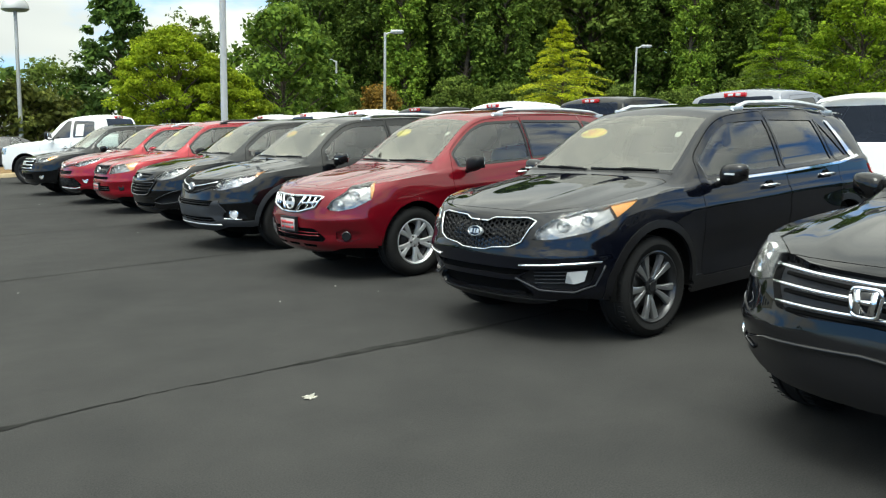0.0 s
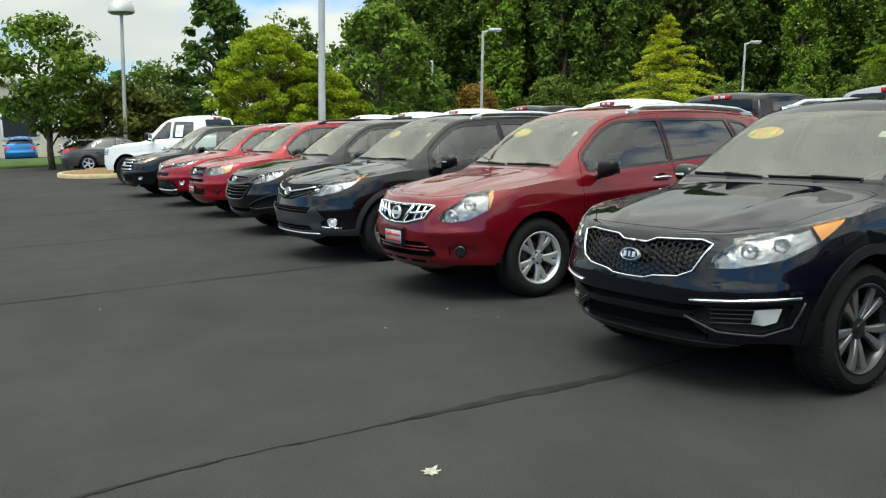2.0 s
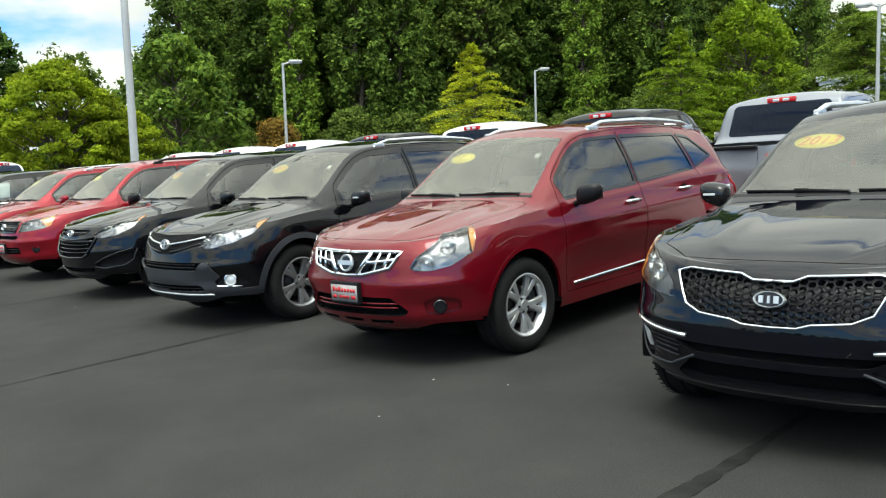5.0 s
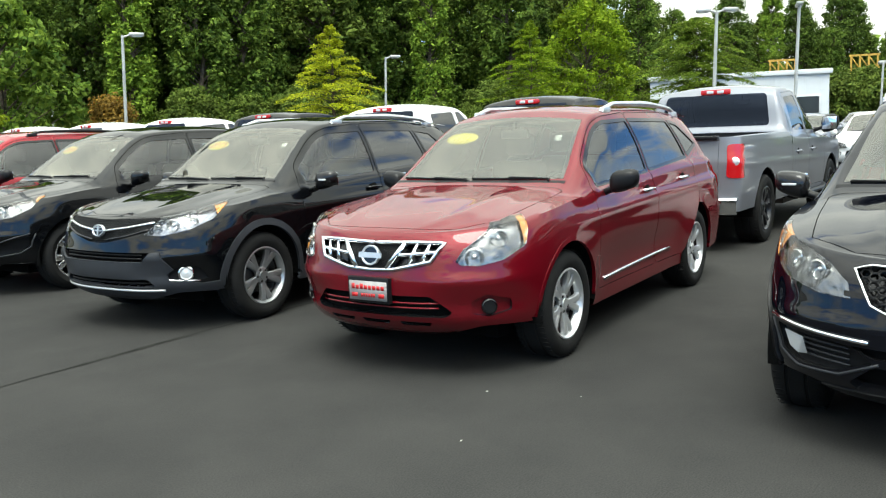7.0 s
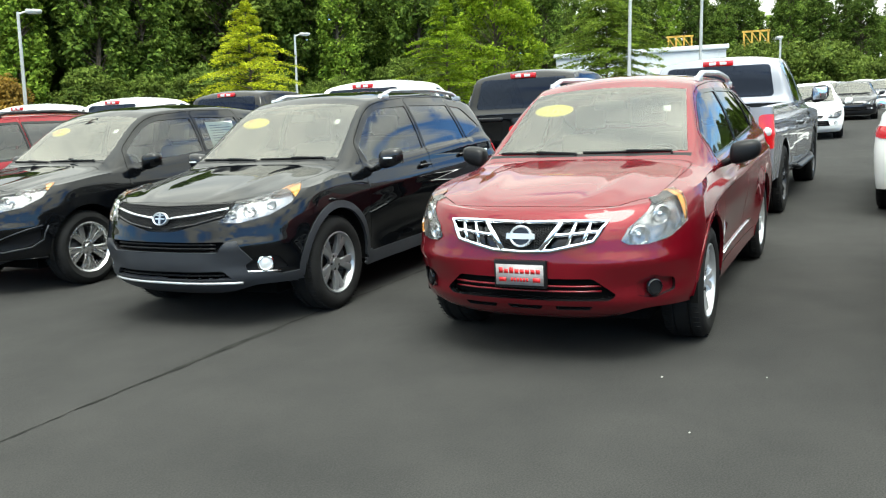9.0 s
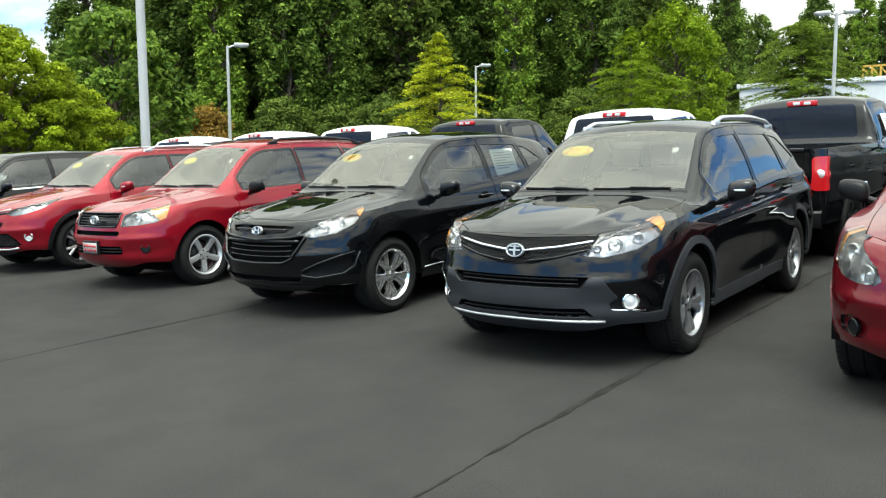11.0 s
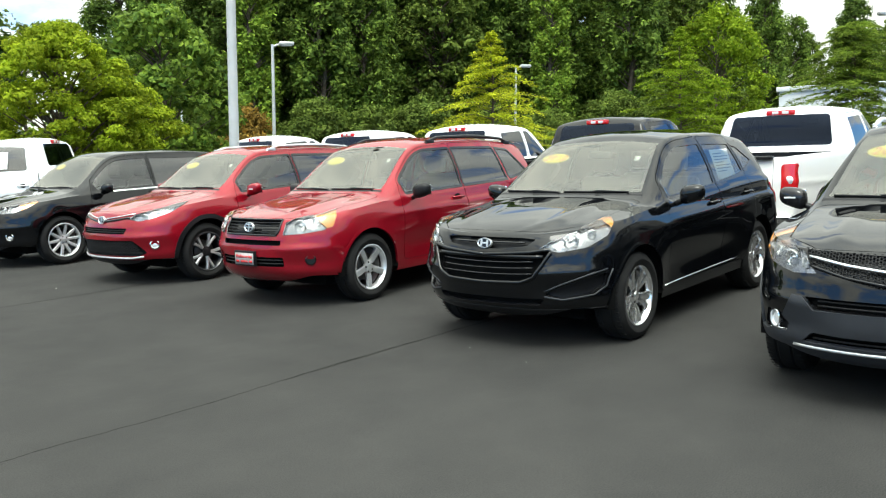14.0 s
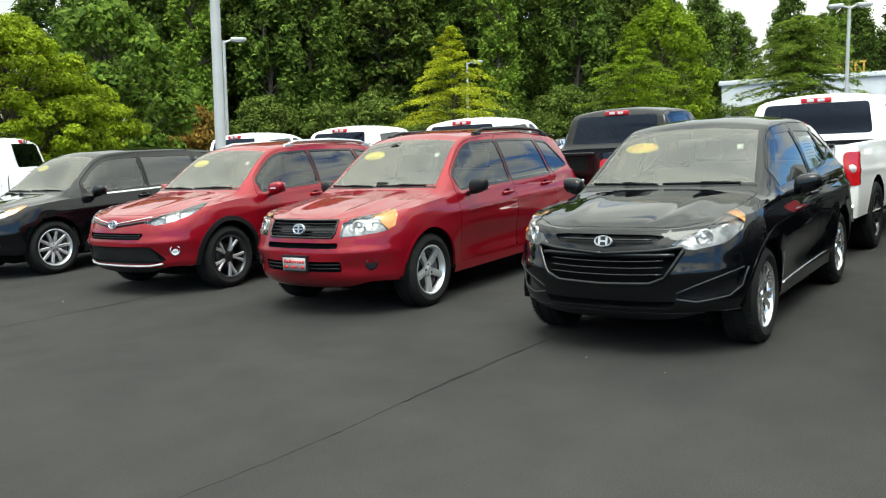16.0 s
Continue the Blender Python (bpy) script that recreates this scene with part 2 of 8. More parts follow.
CHROMEWHEEL = mat("chrome_plated_plastic", (0.80, 0.80, 0.80), 0.16, 0.9, 0.5, 0.3, None, (9, 0.9, 1.05))
MACHINED = mat("machined_alloy", (0.36, 0.37, 0.38), 0.32, 0.8, 0.5, 0.3, None, (9, 0.85, 1.1))
DARKALLOY = mat("dark_alloy", (0.028, 0.029, 0.032), 0.35, 0.6, 0.5, 0.4)
RUBBER = mat("tyre_rubber", (0.008, 0.008, 0.008), 0.75, 0, 0.2, 0, (60, 0.004, 0.4), (6, 0.75, 1.5))
STEEL = mat("brake_steel", (0.055, 0.052, 0.050), 0.45, 0.8)
CLEAR = glass("lamp_lens", (0.96, 0.97, 0.98), 1.35)
SCREEN = glass("windscreen_glass", (0.82, 0.86, 0.80), 2.2, (1.0, 0.99, 0.93))
SIDEGLASS = glass("side_glass", (0.70, 0.77, 0.73), 1.85)
PRIVACY = glass("privacy_glass", (0.06, 0.065, 0.07), 1.95)
TRUCKGLASS = glass("dark_rear_glass", (0.07, 0.075, 0.09), 1.42, (0.55, 0.68, 1.0))
AMBER = mat("amber_lens", (0.66, 0.27, 0.045), 0.12, 0, 0.5, 0.6)
REDLENS = mat("red_lens", (0.45, 0.008, 0.012), 0.12, 0, 0.5, 0.8)
LAMPBASE = mat("lamp_housing", (0.30, 0.30, 0.30), 0.2, 0.8, 0.5, 0, (18, 0.02, 0.6), (12, 0.7, 1.15))
REFLECTOR = mat("lamp_reflector", (0.70, 0.70, 0.68), 0.14, 0.92, 0.5, 0, (40, 0.01, 0.5))
LAMPDARK = mat("dark_lamp_housing", (0.26, 0.27, 0.30), 0.22, 0.75, 0.5, 0, (18, 0.02, 0.5), (12, 0.7, 1.3))
LAMPWHITE = mat("lamp_bowl", (0.72, 0.73, 0.74), 0.25, 0.3)
CLOTH = mat("beige_cloth", (0.42, 0.37, 0.30), 0.85, 0, 0.2, 0, (90, 0.003, 0.4), (7, 0.85, 1.1))
CLOTHGREY = mat("grey_cloth", (0.10, 0.10, 0.10), 0.85, 0, 0.2, 0, (90, 0.003, 0.4), (7, 0.8, 1.15))
DASH = mat("dashboard_vinyl", (0.075, 0.072, 0.068), 0.65, 0, 0.4, 0, (120, 0.002, 0.4))
YELLOW = mat("yellow_sticker", (0.93, 0.80, 0.06), 0.5, 0, 0.4, 0, None, (20, 0.92, 1.05))
ORANGE = mat("orange_ink", (0.75, 0.28, 0.02), 0.55)
PAPER = mat("white_paper", (0.78, 0.78, 0.76), 0.6, 0, 0.3, 0, None, (14, 0.93, 1.03))
INK = mat("grey_ink", (0.22, 0.23, 0.25), 0.7)
PLATEGREY = mat("faded_plate", (0.33, 0.31, 0.31), 0.5, 0, 0.4, 0, None, (14, 0.85, 1.1))
PLATERED = mat("red_plate", (0.55, 0.02, 0.025), 0.4, 0, 0.4, 0, None, (14, 0.85, 1.1))
POLE = mat("galvanised_steel", (0.47, 0.47, 0.46), 0.5, 0.35, 0.5, 0, (40, 0.002, 0.3), (1.5, 0.85, 1.08))
CONCRETE = mat("concrete", (0.42, 0.40, 0.37), 0.85, 0, 0.3, 0, (45, 0.004, 0.5), (2.5, 0.8, 1.1))
BARK = mat("bark", (0.10, 0.08, 0.06), 0.9, 0, 0.2, 0, (14, 0.03, 0.7), (4, 0.6, 1.3))
OLDTAR = mat("worn_sealant", (0.021, 0.021, 0.0195), 0.95, 0, 0.08, 0, (30, 0.006, 0.6), (5, 0.6, 1.5))
TAR = mat("crack_sealant", (0.0155, 0.0155, 0.0145), 0.95, 0, 0.08, 0, (30, 0.006, 0.6), (5, 0.6, 1.8))


# ---- building helpers ----
def curve(pts):
    """A smooth, never overshooting curve through (a, b) points."""
    xs, ys = np.array([p[0] for p in pts], float), np.array([p[1] for p in pts], float)
    h = np.diff(xs)
    d = np.diff(ys) / h
    m = np.zeros(len(xs))
    for i in range(1, len(xs) - 1):
        if d[i - 1] * d[i] > 0:
            w1, w2 = 2 * h[i] + h[i - 1], h[i] + 2 * h[i - 1]
            m[i] = (w1 + w2) / (w1 / d[i - 1] + w2 / d[i])
    m[0], m[-1] = d[0], d[-1]

    def at(x):
        if x <= xs[0]:
            return float(ys[0])
        if x >= xs[-1]:
            return float(ys[-1])
        i = int(np.searchsorted(xs, x)) - 1
        t = (x - xs[i]) / h[i]
        return float((1 + 2 * t) * (1 - t) ** 2 * ys[i] + t * (1 - t) ** 2 * h[i] * m[i] + t * t * (3 - 2 * t) * ys[i + 1] + t * t * (t - 1) * h[i] * m[i + 1])
    return at


def part(name, bm, material, parent=None, label="", sharp=38.0):
    """Links a bmesh as one mesh object, smooth but for its sharp edges."""
    limit = radians(sharp)
    for f in bm.faces:
        f.smooth = True
    for e in bm.edges:
        if len(e.link_faces) == 2:
            e.smooth = e.calc_face_angle(0) < limit
    me = bpy.data.meshes.new(name)
    bm.to_mesh(me)
    bm.free()
    for m in material if isinstance(material, (list, tuple)) else (material,):
        me.materials.append(m)
    ob = new(name, me)
    if parent is not None:
        ob.parent = parent
    if label:
        tagged(ob, label)
    return ob


def box(bm, x0, x1, y0, y1, z0, z1, bevel=0.0, mi=0):
    """A box, bevelled, added to bm. Returns its vertices."""
    r = bmesh.ops.create_cube(bm, size=1, matrix=Matrix.LocRotScale(((x0 + x1) / 2, (y0 + y1) / 2, (z0 + z1) / 2), None, (x1 - x0, y1 - y0, z1 - z0)))
    vs = r["verts"]
    fs = list({f for v in vs for f in v.link_faces})
    if bevel:
        es = list({e for v in vs for e in v.link_edges})
        r = bmesh.ops.bevel(bm, geom=es, offset=bevel, segments=2, affect="EDGES", profile=0.5)
        vs = list({v for f in r["faces"] for v in f.verts} | {v for v in vs if v.is_valid})
        fs = list({f for v in vs for f in v.link_faces})
    for f in fs:
        f.material_index = mi
    return vs


def turned(bm, profile, n=40, axis="y", centre=(0, 0, 0), mi=0, closed=False):
    """A lathe: profile is (radius, offset along the axis)."""
    c = Vector(centre)
    rings = []
    for k in range(n):
        a = 2 * math.pi * k / n
        ring = []
        for r, o in profile:
            p = {"y": (r * math.cos(a), o, r * math.sin(a)), "z": (r * math.cos(a), r * math.sin(a), o), "x": (o, r * math.cos(a), r * math.sin(a))}[axis]
            ring.append(bm.verts.new(c + Vector(p)))
        rings.append(ring)
    m = len(profile)
    for k in range(n):
        a, b = rings[k], rings[(k + 1) % n]
        for j in range(m if closed else m - 1):
            f = bm.faces.new((a[j], b[j], b[(j + 1) % m], a[(j + 1) % m]))
            f.material_index = mi


def tube(bm, pts, r, n=8, mi=0, flat=1.0, caps=True):
    """A round bar along pts; r is one radius or one for each point; flat squeezes it upwards."""
    pts = [Vector(p) for p in pts]
    rs = r if isinstance(r, (list, tuple)) else [r] * len(pts)
    rings = []
    for i, p in enumerate(pts):
        d = (pts[min(i + 1, len(pts) - 1)] - pts[max(i - 1, 0)]).normalized()
        up = Vector((0, 0, 1)) if abs(d.z) < 0.95 else Vector((1, 0, 0))
        s = d.cross(up).normalized()
        u = s.cross(d)
        rings.append([bm.verts.new(p + (s * math.cos(2 * math.pi * k / n) + u * math.sin(2 * math.pi * k / n) * flat) * rs[i]) for k in range(n)])
    for a, b in zip(rings, rings[1:]):
        for k in range(n):
            bm.faces.new((a[k], a[(k + 1) % n], b[(k + 1) % n], b[k])).material_index = mi
    if caps:
        bm.faces.new(rings[0][::-1]).material_index = mi
        bm.faces.new(rings[-1]).material_index = mi


def grid_sheet(bm, rows, mi=0):
    vs = [[bm.verts.new(p) for p in row] for row in rows]
    for a, b in zip(vs, vs[1:]):
        for i in range(len(a) - 1):
            bm.faces.new((a[i], a[i + 1], b[i + 1], b[i])).material_index = mi
    return vs


def slab(bm, outline, frame_m, depth, mi=0, bevel=0.0):
    """A flat plate: a 2D outline in the plane of frame_m (its x and y), as thick as depth along its z."""
    a = [bm.verts.new(frame_m @ Vector((x, y, 0))) for x, y in outline]
    b = [bm.verts.new(frame_m @ Vector((x, y, depth))) for x, y in outline]
    fs = [bm.faces.new(a[::-1]), bm.faces.new(b)]
    n = len(a)
    for i in range(n):
        fs.append(bm.faces.new((a[i], a[(i + 1) % n], b[(i + 1) % n], b[i])))
    for f in fs:
        f.material_index = mi
    if bevel:
        bmesh.ops.bevel(bm, geom=list(fs[1].edges), offset=bevel, segments=2, affect="EDGES", profile=0.5)


def inside(poly, p):
    hit = False
    for (ax, ay), (bx, by) in zip(poly, poly[1:] + poly[:1]):
        if (ay > p[1]) != (by > p[1]) and p[0] < (bx - ax) * (p[1] - ay) / (by - ay) + ax:
            hit = not hit
    return hit


# ---- car bodies ----
class Shell:
    """The skin of a car: horizontal outlines stacked from sill to shoulder, and a deck (bonnet, screens, roof) over them.
    x runs from the nose to the tail, y across, z up; the nose looks to -x."""

    def __init__(self, s):
        self.s = s
        self.nose, self.tail = curve(s["nose"]), curve(s["tail"])
        self.wide, self.top, self.belt = curve(s["wide"]), curve(s["top"]), curve(s["belt"])
        self.edge, self.drop, self.base = curve(s["edge"]), curve(s["drop"]), curve(s["base"])
        self.fc, self.rc = s.get("front_corner", 0.75), s.get("rear_corner", 0.45)
        self.pw, self.rpw = 2 / s.get("square", 2.5), 2 / s.get("rear_square", 3.2)
        self.bm = bmesh.new()
        self.build()

    def side(self, q, z):
        """The point of the outline at height z; q: 0 to 1 round the front corner, 1 to 2 along the side, 2 to 3 round the rear corner."""
        w, x0, x1 = self.wide(z), self.nose(z), self.tail(z)
        s_ledge, s_hollow = self.s.get("ledge", 0.016), self.s.get("hollow", 0.026)
        if q <= 1:
            a = q * math.pi / 2
            x, y = x0 + self.fc * (1 - math.cos(a) ** self.pw), w * math.sin(a) ** self.pw
        elif q >= 2:
            a = (3 - q) * math.pi / 2
            x, y = x1 - self.rc * (1 - math.cos(a) ** self.rpw), w * math.sin(a) ** self.rpw
        else:
            x, y = x0 + self.fc + (q - 1) * (x1 - self.rc - x0 - self.fc), w
        flare = 0.0
        for wx in (self.s["fo"], self.s["fo"] + self.s["wb"]):
            d = math.hypot((x - wx) / 0.62, (z - 0.42) / 0.52)
            if d < 1:
                flare = max(flare, self.s.get("flare", 0.03) * (1 - d * d) ** 2)
        waist = self.s.get("waist", 0.038) * math.exp(-((z - 0.52) / 0.17) ** 2) * max(0, 1 - abs((x - self.s["fo"] - self.s["wb"] / 2) / 0.95) ** 3)
        zc = self.s.get("crease", 0.86) + 0.03 * (x - 1.0)
        crease = 0.013 * max(0.0, 1 - abs(z - zc) / 0.060) * (1 if z < zc else max(0.0, 1 - (z - zc) / 0.03)) * max(0.0, min(1, (x - 0.9) / 0.4))
        if q < 1.1:
            # a ledge under the lamps, and the hollow of the fog lamps below it
            part_way = max(0.0, min(1.0, (y / w - 0.35) / 0.25)) * max(0.0, min(1.0, (0.99 - y / w) / 0.06))
            d = s_ledge * math.exp(-((z - 0.615) / 0.035) ** 2) - s_hollow * math.exp(-((z - 0.475) / 0.062) ** 2)
            x -= d * part_way
        return Vector((x, y + (flare - waist + crease) * min(1, y / w) ** 4, z))

    def build(self):
        s, bm = self.s, self.bm
        nf, nr = 20, 14
        mid = []
        x, x_end, x_start = self.nose(0.9) + self.fc, self.tail(0.9) - self.rc, self.nose(0.9) + self.fc
        while x < x_end:
            mid.append(1 + (x - x_start) / (x_end - x_start))
            x += 0.045 if abs(self.top(x + 0.03) - self.top(x)) < 0.035 else 0.012
        qs = [(k / nf) ** 0.8 for k in range(nf)] + mid + [2 + 1 - (1 - k / nr) ** 0.8 for k in range(nr + 1)]
        nl, nu, nd = 26, 9, 14
        half = []
        for q in qs:
            # shoulder point, found by two rounds of the height that depends on its own x
            p = self.side(q, self.belt(s["L"] * 0.5))
            for _ in range(6):
                p = self.side(q, self.belt(p.x))
            zs = p.z
            zb = self.base(p.x)
            ring = [Vector((self.side(q, zb).x, 0, zb + 0.03)), None]
            low = self.side(q, zb)
            ring[1] = Vector((low.x, low.y * 0.93, zb + 0.005))
            for k in range(nl + 1):
                z = zb + 0.01 + (zs - zb - 0.01) * (k / nl)
                ring.append(self.side(q, z))
            sh = ring[-1]
            t_top = max(self.top(sh.x), zs + 0.0)
            ye = min(self.edge(sh.x), sh.y * 0.90)
            ze = max(zs, t_top - self.drop(sh.x))
            for k in range(1, nu + 1):
                t = k / nu
                tt = t ** 0.92
                bulge = 0.030 * math.sin(math.pi * t) * min(1, (ze - zs) / 0.5)
                y = sh.y - 0.026 * min(1, t * 8) * min(1, sh.y) + (ye - sh.y) * tt + bulge
                z = zs + (ze - zs) * (t if ze - zs > 0.25 else t ** 0.75)
                ring.append(Vector((sh.x, max(0, y), z)))
            for k in range(1, nd + 1):
                t = k / nd
                fold = s.get("ridge", 0.013) * math.exp(-(((1 - t) - 0.60) / 0.085) ** 2) * max(0.0, min(1, (sh.x - 0.15) / 0.25, (s["cowl_x"] - 0.02 - sh.x) / 0.25))
                ring.append(Vector((sh.x, ye * (1 - t), ze + (t_top - ze) * (1 - (1 - t) ** 2.2) + fold)))
            half.append(ring)
        nv = len(half[0])
        for sd in (-1, 1):
            vs = [[bm.verts.new((p.x, p.y * sd, p.z)) for p in ring] for ring in half]
            for a, b in zip(vs, vs[1:]):
                for j in range(nv - 1):
                    quad = (a[j], b[j], b[j + 1], a[j + 1])
                    bm.faces.new(quad if sd < 0 else quad[::-1])
        bmesh.ops.remove_doubles(bm, verts=bm.verts, dist=0.0008)
        bmesh.ops.dissolve_degenerate(bm, edges=bm.edges, dist=0.0003)
        bmesh.ops.recalc_face_normals(bm, faces=bm.faces)
        bm.normal_update()

    # points on the skin
    def fp(self, y, z):
        """The front's point at that y and height."""
        w = self.wide(z)
        a = math.asin(min(1, abs(y) / w) ** (1 / self.pw))
        p = self.side(a / (math.pi / 2), z)
        return Vector((p.x, math.copysign(p.y, y) if y else 0, z))

    def rp(self, y, z):
        w = self.wide(z)
        a = math.asin(min(1, abs(y) / w) ** (1 / self.rpw))
        p = self.side(3 - a / (math.pi / 2), z)
        return Vector((p.x, math.copysign(p.y, y) if y else 0, z))

    def sp(self, x, z, sd=-1):
        """The side's point at that x and height, below the shoulder."""
        lo, hi = 0.0, 3.0
        for _ in range(40):
            m = (lo + hi) / 2
            if self.side(m, z).x < x:
                lo = m
            else:
                hi = m
        p = self.side(lo, z)
        return Vector((p.x, p.y * sd, z))

    def carve(self, pts, turn, test=None):
        return carve(self.bm, pts, turn, test)

    def deck(self, x, f):
        """The deck's point at x, f of the way from the middle to its edge."""
        e, t = self.edge(x), self.top(x)
        return Vector((x, e * f, t - self.drop(x) * abs(f) ** 2.2))


def axes(turn):
    if turn == "z":
        return Vector((0, 0, 1)), Vector((1, 0, 0)), Vector((0, 1, 0))
    a = radians(turn)
    return Vector((-math.cos(a), -math.sin(a), 0)), Vector((math.sin(a), -math.cos(a), 0)), Vector((0, 0, 1))


def carve(bm, pts, turn, test=None, reach=0.12):
    """Cuts an outline out of the skin. pts: 3D points; turn: the way from which the outline is seen, degrees from the nose
    (0) towards -y (90) or 'z' from above. Returns the cut-out faces as a bmesh of their own."""
    out, t1, t2 = axes(turn)
    poly = [(Vector(p).dot(t1), Vector(p).dot(t2)) for p in pts]
    u0, u1 = min(p[0] for p in poly) - reach, max(p[0] for p in poly) + reach
    v0, v1 = min(p[1] for p in poly) - reach, max(p[1] for p in poly) + reach
    mid = sum((Vector(p).dot(out) for p in pts)) / len(pts)

    def near(f):
        c = f.calc_center_median()
        if abs(c.dot(out) - mid) > 0.9 or f.normal.dot(out) < 0.08:
            return False
        return u0 < c.dot(t1) < u1 and v0 < c.dot(t2) < v1 and (test is None or test(c))
    fs = [f for f in bm.faces if near(f)]
    for (ax, ay), (bx, by) in zip(poly, poly[1:] + poly[:1]):
        e = Vector((bx - ax, by - ay))
        if e.length < 1e-5:
            continue
        no = t1 * e.y - t2 * e.x
        # cut only the faces that this edge crosses, not its whole line
        w0, w1 = min(ax, bx) - 0.06, max(ax, bx) + 0.06
        h0, h1 = min(ay, by) - 0.06, max(ay, by) + 0.06
        pick, rest = [], []
        for f in fs:
            c = f.calc_center_median()
            (pick if w0 < c.dot(t1) < w1 and h0 < c.dot(t2) < h1 else rest).append(f)
        if not pick:
            continue
        geom = list({v for f in pick for v in f.verts}) + list({g for f in pick for g in f.edges}) + pick
        r = bmesh.ops.bisect_plane(bm, geom=geom, dist=1e-6, plane_co=t1 * ax + t2 * ay, plane_no=no.normalized())
        fs = rest + [g for g in r["geom"] if isinstance(g, bmesh.types.BMFace)]
        fs = list({f for f in fs if f.is_valid})
    cut = []
    for f in fs:
        c = f.calc_center_median()
        if inside(poly, (c.dot(t1), c.dot(t2))):
            cut.append(f)
    new_bm = bmesh.new()
    made = {}
    for f in cut:
        for v in f.verts:
            if v not in made:
                made[v] = new_bm.verts.new(v.co)
                made[v].normal = v.normal
        try:
            new_bm.faces.new([made[v] for v in f.verts])
        except ValueError:
            pass
    for v, w in made.items():
        w.normal = v.normal
    if cut:
        bmesh.ops.delete(bm, geom=cut, context="FACES")
    new_bm.normal_update()
    return new_bm


def pieces(bm):
    """Splits a bmesh into its connected pieces."""
    left, res = set(bm.faces), []
    while left:
        todo, group = [left.pop()], []
        while todo:
            f = todo.pop()
            group.append(f)
            for e in f.edges:
                for g in e.link_faces:
                    if g in left:
                        left.discard(g)
                        todo.append(g)
        nb, made = bmesh.new(), {}
        for f in group:
            for v in f.verts:
                if v not in made:
                    made[v] = nb.verts.new(v.co)
            try:
                nb.faces.new([made[v] for v in f.verts])
            except ValueError:
                pass
        nb.normal_update()
        res.append(nb)
    bm.free()
    return res


def lift(bm, out, depth=0.015):
    """Moves a cut-out skin outwards by out and gives it walls that run inwards by depth."""
    bm.normal_update()
    ns = {v: v.normal.copy() for v in bm.verts}
    for v in bm.verts:
        v.co += ns[v] * out
    rim = [e for e in bm.edges if len(e.link_faces) == 1]
    if depth and rim:
        r = bmesh.ops.extrude_edge_only(bm, edges=rim)
        for v in r["geom"]:
            if isinstance(v, bmesh.types.BMVert):
                src = min((e.other_vert(v) for e in v.link_edges if e.other_vert(v) in ns), key=lambda w: (w.co - v.co).length, default=None)
                if src is not None:
                    v.co -= ns[src] * depth
    return bm


def shrunk(pts, turn, d):
    """The outline moved inwards by d, in the plane in which it is seen."""
    out, t1, t2 = axes(turn)
    q = [Vector((p.dot(t1), p.dot(t2))) for p in pts]
    area = sum(a.x * b.y - a.y * b.x for a, b in zip(q, q[1:] + q[:1]))
    sg = 1 if area > 0 else -1
    res = []
    for i, p in enumerate(q):
        e1, e2 = (p - q[i - 1]).normalized(), (q[(i + 1) % len(q)] - p).normalized()
        n1, n2 = Vector((-e1.y, e1.x)) * sg, Vector((-e2.y, e2.x)) * sg
        m = (n1 + n2) / max(0.3, 1 + n1.dot(n2))
        res.append(pts[i] + (t1 * m.x + t2 * m.y) * d)
    return res


def panel(sh, pts, turn, name, material, root, label="", gap=0.005, test=None, out=0.0):
    """A body panel of its own, with a dark gap round it."""
    bm = carve(sh.bm, pts, turn, test)
    core = carve(bm, shrunk(pts, turn, gap), turn)
    part("seam", lift(bm, -0.006, 0.01), DARK, root)
    return part(name, lift(core, out, 0.02), material, root, label)


def strip(sh, path, width, turn, test=None):
    """The skin along a path, width wide."""
    pts = [Vector(p) for p in path]
    o, t1, t2 = axes(turn)
    side = []
    for i, p in enumerate(pts):
        d = pts[min(i + 1, len(pts) - 1)] - pts[max(i - 1, 0)]
        d = Vector((d.dot(t1), d.dot(t2))).normalized()
        side.append((t1 * -d.y + t2 * d.x) * (width / 2))
    return carve(sh.bm, [p + s for p, s in zip(pts, side)] + [p - s for p, s in zip(pts[::-1], side[::-1])], turn, test)


